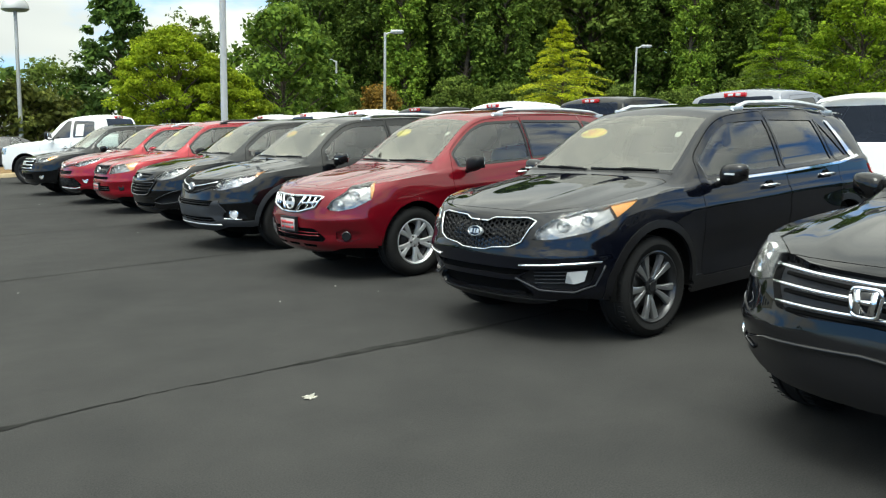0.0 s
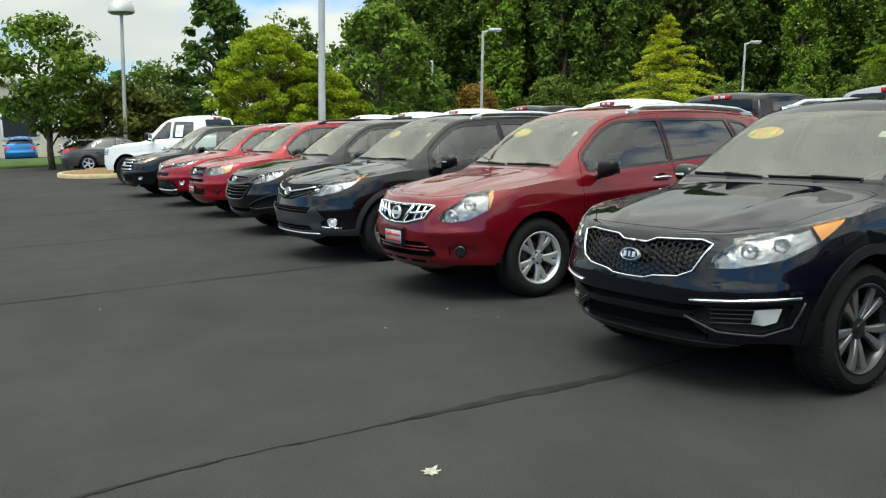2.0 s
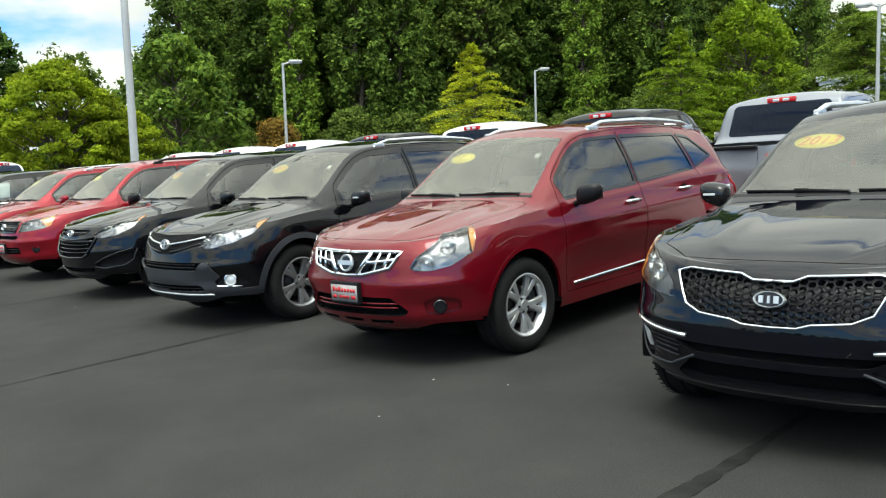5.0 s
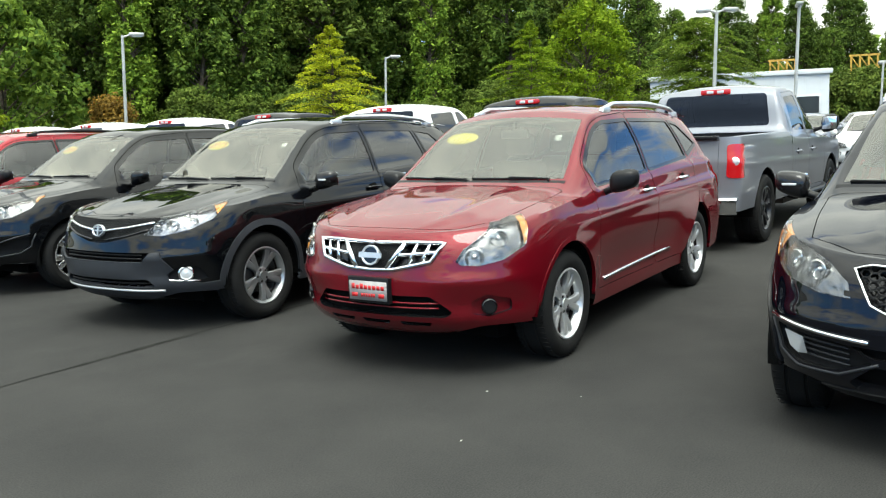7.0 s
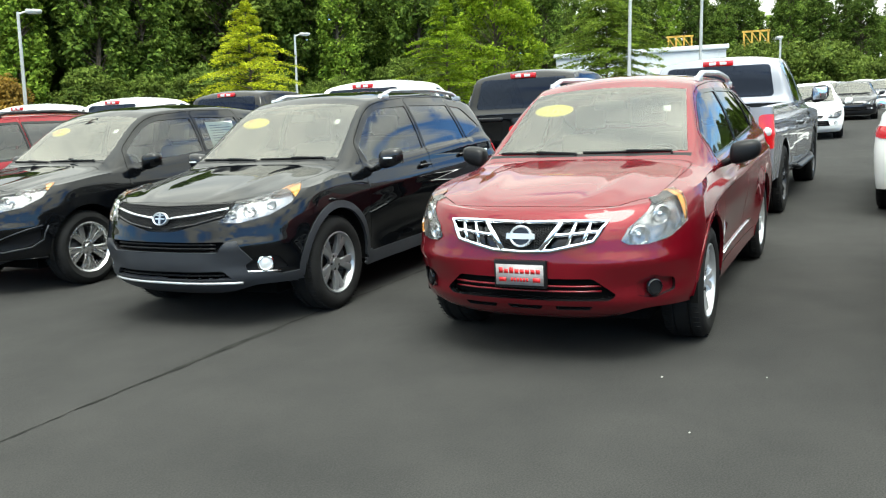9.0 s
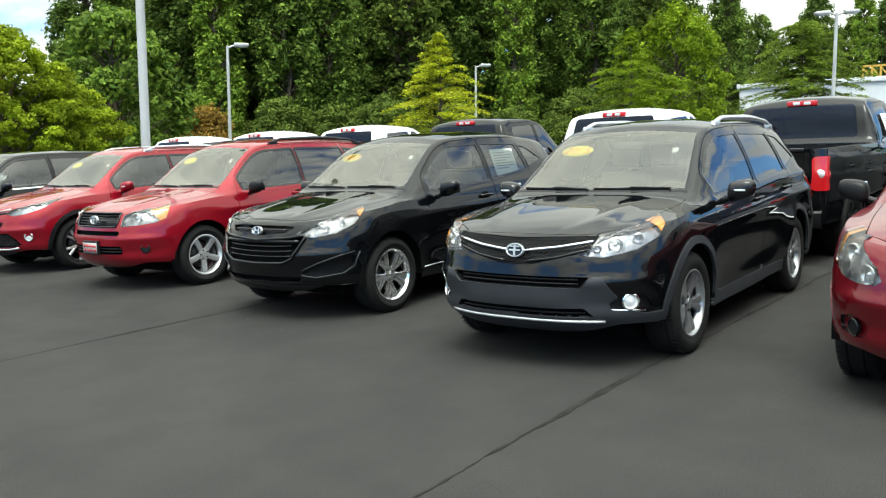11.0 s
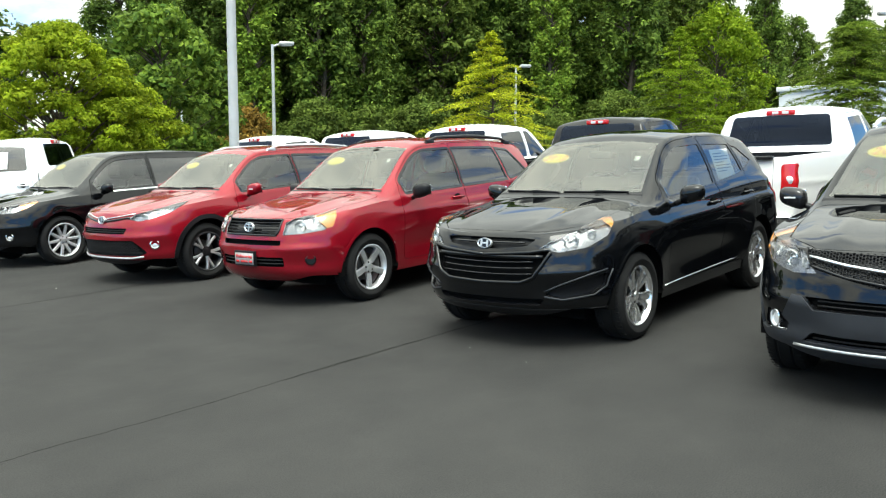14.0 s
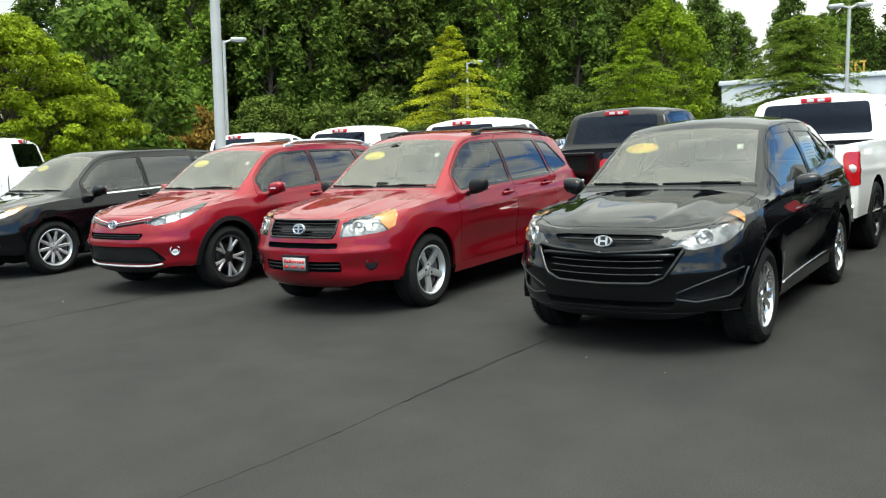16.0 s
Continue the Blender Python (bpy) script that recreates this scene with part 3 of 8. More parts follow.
def suv_spec(L, W, H, wb, fo, wheel, **k):
    """Proportions of a sport utility car from its main sizes; k changes single curves."""
    w = W / 2
    hz, cx, cz, wx = k.get("hood_z", 0.90), k.get("cowl_x", 1.22), k.get("cowl_z", 1.10), k.get("screen_x", 2.02)
    b0, b1 = k.get("belt_front", 1.02), k.get("belt_rear", 1.12)
    s = {
        "L": L, "fo": fo, "wb": wb, "W": W, "wheel": wheel,
        "nose": [(0.15, 0.45), (0.23, 0.24), (0.31, 0.085), (0.40, 0.02), (0.50, 0.0), (0.60, 0.002), (0.70, 0.02), (0.80, 0.05), (hz - 0.03, 0.09), (hz + 0.05, 0.16), (1.3, 0.5)],
        "tail": [(0.15, L - 0.12), (0.40, L - 0.02), (0.60, L), (0.75, L - 0.05), (1.0, L - 0.10), (1.2, L - 0.16)],
        "wide": [(0.15, w - 0.07), (0.30, w - 0.035), (0.50, w - 0.012), (0.72, w), (0.90, w - 0.012), (1.02, w - 0.05), (1.2, w - 0.085)],
        "belt": [(0.0, hz - 0.02), (0.25, hz + 0.015), (0.7, b0 - 0.045), (1.2, b0), (2.2, b0 + 0.03), (3.4, b1 - 0.02), (L, b1)],
        "top": [(0.08, hz - 0.02), (0.16, hz + 0.02), (0.35, hz + 0.075), (0.75, cz - 0.055), (cx - 0.04, cz), (cx + 0.08, cz + 0.055), (wx - 0.10, H - 0.085), (wx + 0.06, H - 0.03),
                (wx + 0.5, H), (wx + 1.0, H + 0.002), (L - 0.75, H - 0.045), (L - 0.35, H - 0.12), (L - 0.22, b1 + 0.12), (L - 0.10, b1)],
        "edge": [(0.0, 0.55), (0.4, w - 0.22), (cx, w - 0.17), (cx + 0.2, w - 0.18), (wx, w - 0.295), (wx + 1.0, w - 0.30), (L - 0.4, w - 0.33), (L, w - 0.30)],
        "drop": [(0.0, 0.02), (0.5, 0.04), (cx, 0.035), (cx + 0.3, 0.05), (wx, 0.060), (wx + 1.2, 0.065), (L, 0.06)],
        "base": [(0.0, 0.25), (0.10, 0.255), (0.34, 0.33), (fo - 0.35, 0.32), (fo + 0.4, 0.25), (fo + wb - 0.4, 0.26), (L, 0.32)],
        "hood_z": hz, "cowl_x": cx, "cowl_z": cz, "screen_x": wx, "belt_front": b0, "belt_rear": b1, "H": H,
    }
    s.update({key: v for key, v in k.items() if key in s or key in ("front_corner", "rear_corner", "square", "rear_square", "flare", "waist", "ledge", "hollow")})
    return s


def build_wheel(style, r, width=0.225):
    """A wheel at the origin, its face to -y: brake disc as the part, tyre and rim on it. Returns the meshes (disc, tyre, rim)."""
    w = width / 2
    disc, tyre, rim = bmesh.new(), bmesh.new(), bmesh.new()
    rr = style.get("rim", 0.225)
    turned(disc, [(0.0, -0.02), (0.145, -0.02), (0.145, 0.01), (0.0, 0.01)], 32)
    turned(disc, [(rr - 0.035, -w + 0.05), (rr - 0.02, w - 0.02), (0.0, w - 0.025)], 32)
    prof = [(rr - 0.006, -w + 0.015), (rr + 0.012, -w - 0.002), (rr + (r - rr) * 0.45, -w - 0.016), (r - 0.03, -w - 0.006), (r - 0.010, -w + 0.016), (r, -w + 0.045),
            (r, -0.055), (r - 0.008, -0.05), (r - 0.008, -0.04), (r, -0.035), (r, 0.035), (r - 0.008, 0.04), (r - 0.008, 0.05), (r, 0.055),
            (r, w - 0.045), (r - 0.010, w - 0.016), (r - 0.03, w + 0.006), (rr + 0.02, w), (rr - 0.006, w - 0.015)]
    turned(tyre, prof, 56)
    for k in range(56):
        a = 2 * math.pi * k / 56
        for y0, y1 in ((-w + 0.005, -w + 0.05), (w - 0.05, w - 0.005)):
            box(tyre, -0.004, 0.004, y0, y1, 0, 0.0035)
            bmesh.ops.transform(tyre, matrix=Matrix.Rotation(a, 4, "Y") @ Matrix.Translation((0, 0, r - 0.003)), verts=list(tyre.verts)[-8:])
    # rim lip and barrel (0), spokes (0), faces in a second colour (1)
    turned(rim, [(rr - 0.002, -w + 0.010), (rr + 0.004, -w - 0.001), (rr - 0.006, -w - 0.004), (rr - 0.018, -w + 0.008), (rr - 0.03, -w + 0.05), (rr - 0.045, w - 0.03)], 56)
    n, kind = style["n"], style["kind"]
    yf = -w + 0.012
    hub_r = style.get("hub", 0.07)

    def spoke(a, r0, r1, w0, w1, depth, mi, twist=0.0, yo=0.0):
        """One tapered bar from the hub outwards at the angle a."""
        rows = []
        for t in (0, 0.25, 0.5, 0.75, 1.0):
            rad = r0 + (r1 - r0) * t
            ww = w0 + (w1 - w0) * t
            aa = a + twist * t
            y = yf + yo + 0.022 * (1 - t) ** 2 * (1 if style.get("dish", True) else 0) + 0.004
            d, s = Vector((math.cos(aa), 0, math.sin(aa))), Vector((-math.sin(aa), 0, math.cos(aa)))
            c = d * rad
            rows.append([c + s * -ww + Vector((0, y + depth, 0)), c + s * -ww + Vector((0, y + 0.004, 0)), c + s * -ww * 0.75 + Vector((0, y, 0)),
                         c + s * ww * 0.75 + Vector((0, y, 0)), c + s * ww + Vector((0, y + 0.004, 0)), c + s * ww + Vector((0, y + depth, 0))])
        vs = grid_sheet(rim, rows)
        for f in list(rim.faces)[-20:]:
            f.material_index = mi if abs(f.calc_center_median().y) > abs(yf + yo + 0.03) - 0.0 or True else 0
    for k in range(n):
        a = 2 * math.pi * (k + 0.25) / n
        if kind == "split":
            for s in (-1, 1):
                spoke(a + s * style.get("apart", 0.06), hub_r * 0.8, rr - 0.012, style.get("w0", 0.017), style.get("w1", 0.020), 0.03, style.get("face", 0), s * style.get("splay", 0.13))
        elif kind == "wide":
            spoke(a, hub_r * 0.7, rr - 0.012, style.get("w0", 0.026), style.get("w1", 0.042), 0.03, 0)
        elif kind == "petal":
            spoke(a, hub_r * 0.7, rr - 0.010, 0.010, 0.031, 0.025, 1)
            spoke(a + math.pi / n, hub_r * 0.7, rr - 0.010, 0.012, 0.018, 0.030, 0, 0.0, 0.006)
        elif kind == "plain":
            spoke(a, hub_r * 0.7, rr - 0.012, 0.024, 0.018, 0.03, 0)
    turned(rim, [(hub_r, yf + 0.045), (hub_r, yf + 0.024), (hub_r * 0.8, yf + 0.018), (0.034, yf + 0.016), (0.032, yf + 0.008), (0.0, yf + 0.006)], 30, mi=style.get("hub_mi", 0))
    for k in range(5):
        a = 2 * math.pi * k / 5
        turned(rim, [(0.010, yf + 0.03), (0.010, yf + 0.014), (0.0, yf + 0.013)], 8, centre=(0.052 * math.cos(a), 0, 0.052 * math.sin(a)), mi=2)
    bmesh.ops.recalc_face_normals(rim, faces=rim.faces)
    bmesh.ops.recalc_face_normals(tyre, faces=tyre.faces)
    out = []
    for name, bm, ms in (("wheel", disc, [STEEL]), ("tyre", tyre, [RUBBER]), ("rim", rim, style["mats"])):
        for f in bm.faces:
            f.smooth = True
        for e in bm.edges:
            if len(e.link_faces) == 2:
                e.smooth = e.calc_face_angle(0) < 0.6
        me = bpy.data.meshes.new(name)
        bm.to_mesh(me)
        bm.free()
        for m in ms:
            me.materials.append(m)
        out.append(me)
    return out


def add_wheels(root, spots, r, style, y_face, width=0.225):
    """Four wheels with their outer faces at +-y_face."""
    ms = build_wheel(style, r, width)
    for x in spots:
        for sd in (-1, 1):
            holder = new("wheel", ms[0])
            holder.parent = root
            turn = 0.0 if sd < 0 else math.pi
            holder.matrix_basis = Matrix.Translation((x, sd * (y_face - width / 2 - 0.012), r)) @ Matrix.Rotation(turn, 4, "Z") @ Matrix.Rotation(random.uniform(0, 6.28), 4, "Y")
            for name, me in (("tyre", ms[1]), ("rim", ms[2])):
                p = new(name, me)
                p.parent = holder


def circle(cx, cz, r, y, n=30, a0=0.0, a1=2 * math.pi):
    return [Vector((cx + r * math.cos(a0 + (a1 - a0) * k / n), y, cz + r * math.sin(a0 + (a1 - a0) * k / n))) for k in range(n + (0 if abs(a1 - a0 - 2 * math.pi) < 1e-6 else 1))]


def rounded(pts, r=0.03, n=3):
    """The outline with its corners rounded by about r."""
    res = []
    m = len(pts)
    for i, p in enumerate(pts):
        a, b = pts[i - 1] - p, pts[(i + 1) % m] - p
        d = min(r, a.length * 0.45, b.length * 0.45)
        q0, q1 = p + a.normalized() * d, p + b.normalized() * d
        for k in range(n + 1):
            t = k / n
            res.append(q0 * (1 - t) ** 2 + p * 2 * t * (1 - t) + q1 * t * t)
    return res


def side_pts(xz, sd, y=0.8):
    return [Vector((x, y * sd, z)) for x, z in xz]


def ellipse_badge(root, centre, normal, a, b, ring=0.16, plain=None, name="badge", mats=None):
    """An oval chrome badge: a ring with a dark field and a plain bar in it."""
    n = normal.normalized()
    u = Vector((0, 0, 1)).cross(n).normalized()
    v = n.cross(u)
    m = Matrix((u, v, n)).transposed().to_4x4()
    m.translation = centre
    bm = bmesh.new()
    N = 36
    rows = []
    for f, h in ((1.0, -0.01), (1.0, 0.008), (0.95, 0.013), (1 - ring * 0.6, 0.013), (1 - ring, 0.006)):
        rows.append([m @ Vector((a * f * math.cos(2 * math.pi * k / N), b * f * math.sin(2 * math.pi * k / N), h)) for k in range(N + 1)])
    grid_sheet(bm, rows)
    c = [bm.verts.new(m @ Vector((a * (1 - ring) * math.cos(2 * math.pi * k / N), b * (1 - ring) * math.sin(2 * math.pi * k / N), 0.004))) for k in range(N)]
    bm.faces.new(c).material_index = 1
    if plain:
        for x0, x1, y0, y1 in plain:
            slab(bm, [(x0, y0), (x1, y0), (x1, y1), (x0, y1)], m @ Matrix.Translation((0, 0, 0.003)), 0.009, 0)
    bmesh.ops.recalc_face_normals(bm, faces=bm.faces)
    return part(name, bm, mats or [ALLOY, GLOSSBLACK], root, "oval chrome badge")


def oval_badge_bars(a, b):
    """Plain crossing bars that fill an oval badge."""
    return [(-0.62 * a, 0.62 * a, -0.10 * b, 0.10 * b), (-0.10 * a, 0.10 * a, -0.8 * b, 0.8 * b), (-0.5 * a, 0.5 * a, 0.45 * b, 0.62 * b)]


def mirror_part(root, sh, x, z, sd, material, size=(0.13, 0.20, 0.15), label="", chrome=False):
    """A door mirror: a rounded shell on a short arm, with its glass at the back."""
    y = abs(sh.sp(x, min(z - 0.12, sh.belt(x) - 0.02)).y)
    bm = bmesh.new()
    lx, ly, lz = size
    vs = box(bm, -lx / 2, lx / 2, 0, ly, -lz / 2, lz / 2)
    bmesh.ops.subdivide_edges(bm, edges=bm.edges[:], cuts=4, use_grid_fill=True)
    for v in bm.verts:
        c = Vector((v.co.x / (lx / 2), (v.co.y - ly / 2) / (ly / 2), v.co.z / (lz / 2)))
        p = 3.2
        k = max(abs(c.x), abs(c.y), abs(c.z)) / max(1e-6, (abs(c.x) ** p + abs(c.y) ** p + abs(c.z) ** p) ** (1 / p))
        c *= k
        v.co = Vector((c.x * lx / 2 * (1.0 if c.x > 0 else 1.25), ly / 2 + c.y * ly / 2, c.z * lz / 2 * (1 - 0.14 * c.y) + 0.02 * c.y))
        v.co.x += 0.03 * (v.co.y / ly) if c.x < 0 else 0
    m = Matrix.Translation((x, sd * (y + 0.035), z)) @ Matrix.Diagonal((1, sd, 1, 1))
    bmesh.ops.transform(bm, matrix=m, verts=bm.verts)
    if sd < 0:
        bmesh.ops.reverse_faces(bm, faces=bm.faces)
    ob = part("door_mirror", bm, material, root, label, 60)
    arm = bmesh.new()
    tube(arm, [(x + 0.02, sd * (y - 0.06), z - 0.10), (x + 0.01, sd * (y + 0.02), z - 0.07), (x, sd * (y + 0.09), z - 0.04)], [0.035, 0.03, 0.03], 8, 0, 0.8)
    part("mirror_arm", arm, TRIM, ob)
    g = bmesh.new()
    box(g, x + lx / 2 - 0.004, x + lx / 2 + 0.003, *sorted((sd * (y + 0.06), sd * (y + ly + 0.01))), z - lz * 0.36, z + lz * 0.38, 0.002)
    part("mirror_glass", g, CHROME, ob)
    if chrome:
        c = bmesh.new()
        box(c, x - lx * 0.60, x - lx * 0.50, *sorted((sd * (y + 0.10), sd * (y + ly - 0.02))), z - 0.006, z + 0.008, 0.003)
        part("turn_signal_strip", c, LAMPWHITE, ob, "pale turn signal strip")
    return ob


def door_handle(root, sh, x, z, sd, material):
    p = sh.sp(x, z, sd)
    bm = bmesh.new()
    tube(bm, [(x - 0.10, p.y - sd * 0.004, z), (x - 0.085, p.y + sd * 0.028, z), (x, p.y + sd * 0.034, z + 0.004), (x + 0.085, p.y + sd * 0.028, z), (x + 0.10, p.y - sd * 0.004, z)], 0.013, 8, 0, 1.1)
    ob = part("door_handle", bm, material, root)
    cup = bmesh.new()
    turned(cup, [(0.05, 0.004), (0.04, 0.007), (0.0, 0.007)], 20)
    for v in cup.verts:
        v.co = Vector((v.co.x * 1.2 + x, p.y + sd * (v.co.y - 0.003), v.co.z * 0.8 + z))
    part("handle_cup", cup, DARK, ob)


def wheel_arch(root, sh, x, r, gap, trim, sd, wide=0.055):
    """Cuts the arch, lines it, and gives it a plastic lip if trim is a material."""
    R = r + gap
    sh.carve(circle(x, r + 0.01, R, 0.8 * sd, 36), 90 * -sd)
    low = [f for f in sh.bm.faces if f.calc_center_median().z < 0.36 and math.hypot(f.calc_center_median().x - x, f.calc_center_median().z - r) < R + 0.02 and f.calc_center_median().y * sd > 0.42]
    bmesh.ops.delete(sh.bm, geom=low, context="FACES")
    y1 = abs(sh.sp(x, r + R * 0.8).y)
    lin = bmesh.new()
    rows = []
    for k in range(25):
        a = radians(-8 + 196 * k / 24)
        rows.append([Vector((x + (R + 0.012) * math.cos(a), sd * y, r + 0.01 + (R + 0.012) * math.sin(a))) for y in (y1 - 0.035, 0.40)])
    grid_sheet(lin, rows)
    c = [lin.verts.new((x + (R + 0.012) * math.cos(radians(-8 + 196 * k / 24)), sd * 0.40, r + 0.01 + (R + 0.012) * math.sin(radians(-8 + 196 * k / 24)))) for k in range(25)]
    lin.faces.new(c)
    part("wheel_well", lin, DARK, root)
    if trim:
        ring = sh.carve(circle(x, r + 0.01, R + wide, 0.8 * sd, 40), 90 * -sd, lambda c: c.z > 0.1)
        for piece in pieces(ring):
            if len(piece.faces) > 5:
                part("arch_trim", lift(piece, 0.010 if wide > 0.04 else 0.004, 0.022), trim, root)
            else:
                piece.free()


def build_interior(root, s, cloth, dash):
    """Floor, dashboard, steering wheel, front seats with head restraints, rear bench."""
    w, cx = s["W"] / 2, s["cowl_x"]
    cz = s["cowl_z"]
    end = s.get("cab_end", s["L"] - 0.5)
    bm = bmesh.new()
    rows = []
    for x, z in ((cx + 0.02, cz - 0.05), (cx + 0.25, cz - 0.015), (cx + 0.45, cz - 0.02), (cx + 0.52, cz - 0.07), (cx + 0.50, cz - 0.35)):
        rows.append([Vector((x + 0.06 * abs(f) ** 2, f * (w - 0.13), z - 0.02 * abs(f) ** 3 + (0.03 if 0.3 < -f < 0.8 and x > cx + 0.3 else 0))) for f in np.linspace(-1, 1, 15)])
    grid_sheet(bm, rows)
    bmesh.ops.recalc_face_normals(bm, faces=bm.faces)
    part("dashboard", bm, dash, root)
    fl = bmesh.new()
    box(fl, cx + 0.1, end, -w + 0.12, w - 0.12, 0.34, 0.40)
    for sd in (-1, 1):
        box(fl, cx + 0.1, end - 0.1, *sorted((sd * (w - 0.16), sd * (w - 0.12))), 0.4, s["belt_front"] - 0.05)
    box(fl, end - 0.05, end, -w + 0.16, w - 0.16, 0.4, s["belt_rear"] - 0.1)
    part("cabin_floor", fl, DASH, root)
    st = bmesh.new()
    ring = [(cx + 0.66 + 0.10 * math.sin(a), -0.36 + 0.185 * math.cos(a), cz - 0.13 + 0.17 * math.sin(a)) for a in np.linspace(0, 2 * math.pi, 25)]
    tube(st, ring, 0.016, 8)
    box(st, cx + 0.60, cx + 0.66, -0.44, -0.28, cz - 0.19, cz - 0.08, 0.02)
    part("steering_wheel", st, DASH, root)

    def seat(x, y, width, depth=0.5):
        b = bmesh.new()
        box(b, x, x + depth, y - width / 2, y + width / 2, 0.42, 0.68, 0.05)
        back = box(b, 0, 0.15, -width / 2, width / 2, 0, 0.62, 0.055)
        bmesh.ops.transform(b, matrix=Matrix.Translation((x + depth - 0.10, y, 0.62)) @ Matrix.Rotation(radians(16), 4, "Y"), verts=back)
        for hy in ([0] if width < 0.8 else [-width * 0.32, width * 0.32]):
            head = box(b, 0, 0.10, hy - 0.13, hy + 0.13, 0.66, 0.85, 0.04)
            bmesh.ops.transform(b, matrix=Matrix.Translation((x + depth - 0.09, y, 0.62)) @ Matrix.Rotation(radians(14), 4, "Y"), verts=head)
        return b
    for y in (-0.38, 0.38):
        part("front_seat", seat(cx + 0.82, y, 0.50), cloth, root)
    part("rear_seat", seat(min(cx + 1.72, end - 0.72), 0, 1.22), cloth, root)
    mr = bmesh.new()
    box(mr, s["screen_x"] - 0.16, s["screen_x"] - 0.13, -0.13, 0.11, s["H"] - 0.25, s["H"] - 0.18, 0.012)
    tube(mr, [(s["screen_x"] - 0.14, 0, s["H"] - 0.19), (s["screen_x"] - 0.12, 0, s["H"] - 0.12)], 0.012, 6)
    part("rear_view_mirror", mr, DASH, root)
    hl = bmesh.new()
    rows = [[Vector((x, f * (w - 0.32), s["H"] - 0.085 - 0.05 * f * f)) for f in np.linspace(-1, 1, 7)] for x in np.linspace(s["screen_x"] + 0.1, end - 0.2, 6)]
    grid_sheet(hl, rows)
    part("headlining", hl, CLOTH if cloth is CLOTH else CLOTHGREY, root)


def text_mesh(words, size, m, material, name, parent, depth=0.001):
    """Words in the built-in font as a mesh, in the plane of m."""
    cu = bpy.data.curves.new(name, "FONT")
    cu.body, cu.size, cu.extrude, cu.align_x, cu.align_y = words, size, depth, "CENTER", "CENTER"
    cu.shear = 0.25
    tmp = bpy.data.objects.new(name, cu)
    scene.collection.objects.link(tmp)
    me = bpy.data.meshes.new_from_object(tmp.evaluated_get(bpy.context.evaluated_depsgraph_get()))
    bpy.data.objects.remove(tmp)
    me.materials.append(material)
    me.transform(m)
    ob = new(name, me)
    ob.parent = parent
    return ob


def screen_frame(sh, x, f, out=0.006):
    """The plane of the windscreen at x, f of its half width: x across, y up the glass, z outwards."""
    p = sh.deck(x, f)
    du = (sh.deck(x + 0.03, f) - sh.deck(x - 0.03, f)).normalized()
    dv = (sh.deck(x, f + 0.03) - sh.deck(x, f - 0.03)).normalized()
    n = du.cross(dv).normalized()
    if n.z < 0:
        n = -n
    y = du
    xx = y.cross(n).normalized()
    m = Matrix((xx, y, n)).transposed().to_4x4()
    m.translation = p + n * out
    return m


def year_sticker(root, sh, x, f, words=None, size=(0.155, 0.072)):
    """A yellow oval sticker on the windscreen."""
    m = screen_frame(sh, x, f, -0.012)
    bm = bmesh.new()
    slab(bm, [(size[0] * math.cos(a), size[1] * math.sin(a)) for a in np.linspace(0, 2 * math.pi, 32, endpoint=False)], m, 0.0015)
    ob = part("year_sticker", bm, YELLOW, root, "yellow oval sticker on the windscreen")
    if words:
        for i, ch in enumerate(words):
            text_mesh(ch, 0.115, m @ Matrix.Translation(((i - 1.5) * 0.064, -0.002, 0.0045)), ORANGE, "digit", ob)
    else:
        bars = bmesh.new()
        for k in range(4):
            slab(bars, [(-0.09 + k * 0.048, -0.03), (-0.055 + k * 0.048, -0.03), (-0.05 + k * 0.048, 0.03), (-0.085 + k * 0.048, 0.03)], m @ Matrix.Translation((0, 0, 0.0016)), 0.0008)
        part("sticker_marking", bars, YELLOW, ob)


def small_sticker(root, sh, x, f, w=0.05, h=0.06):
    m = screen_frame(sh, x, f, -0.008)
    bm = bmesh.new()
    slab(bm, [(-w / 2, -h / 2), (w / 2, -h / 2), (w / 2, h / 2), (-w / 2, h / 2)], m, 0.001)
    part("window_sticker", bm, PAPER, root, "small white sticker")


def wipers(root, sh):
    s = sh.s
    cx = s["cowl_x"]
    for f0, f1, dx in ((-0.80, 0.02, 0.012), (0.08, 0.88, 0.010)):
        bm = bmesh.new()
        pts = []
        for t in np.linspace(0, 1, 7):
            f = f0 + (f1 - f0) * t
            p = sh.deck(cx + 0.030 + dx * (0.3 + 0.7 * t) + 0.075 * f * f, f)
            pts.append(p + Vector((0, 0, 0.015)))
        tube(bm, [p + Vector((0, 0, -0.006)) for p in pts], 0.0075, 6)
        m = sh.deck(cx + 0.02 + 0.06 * f0 * f0, f0)
        tube(bm, [m + Vector((0, 0, 0.002)), pts[0] + Vector((0, 0, -0.006)), pts[3] + Vector((-0.004, 0, 0.004))], 0.010, 6, 0, 0.7)
        part("wiper", bm, TRIM, root)
    bm = bmesh.new()
    rows = []
    for dx, dz in ((-0.006, -0.004), (0.004, 0.000), (0.03, 0.003)):
        rows.append([sh.deck(cx + dx + 0.06 * f * f, f) + Vector((0, 0, dz)) for f in np.linspace(-0.97, 0.97, 21)])
    grid_sheet(bm, rows)
    part("cowl_panel", bm, TRIM, root)


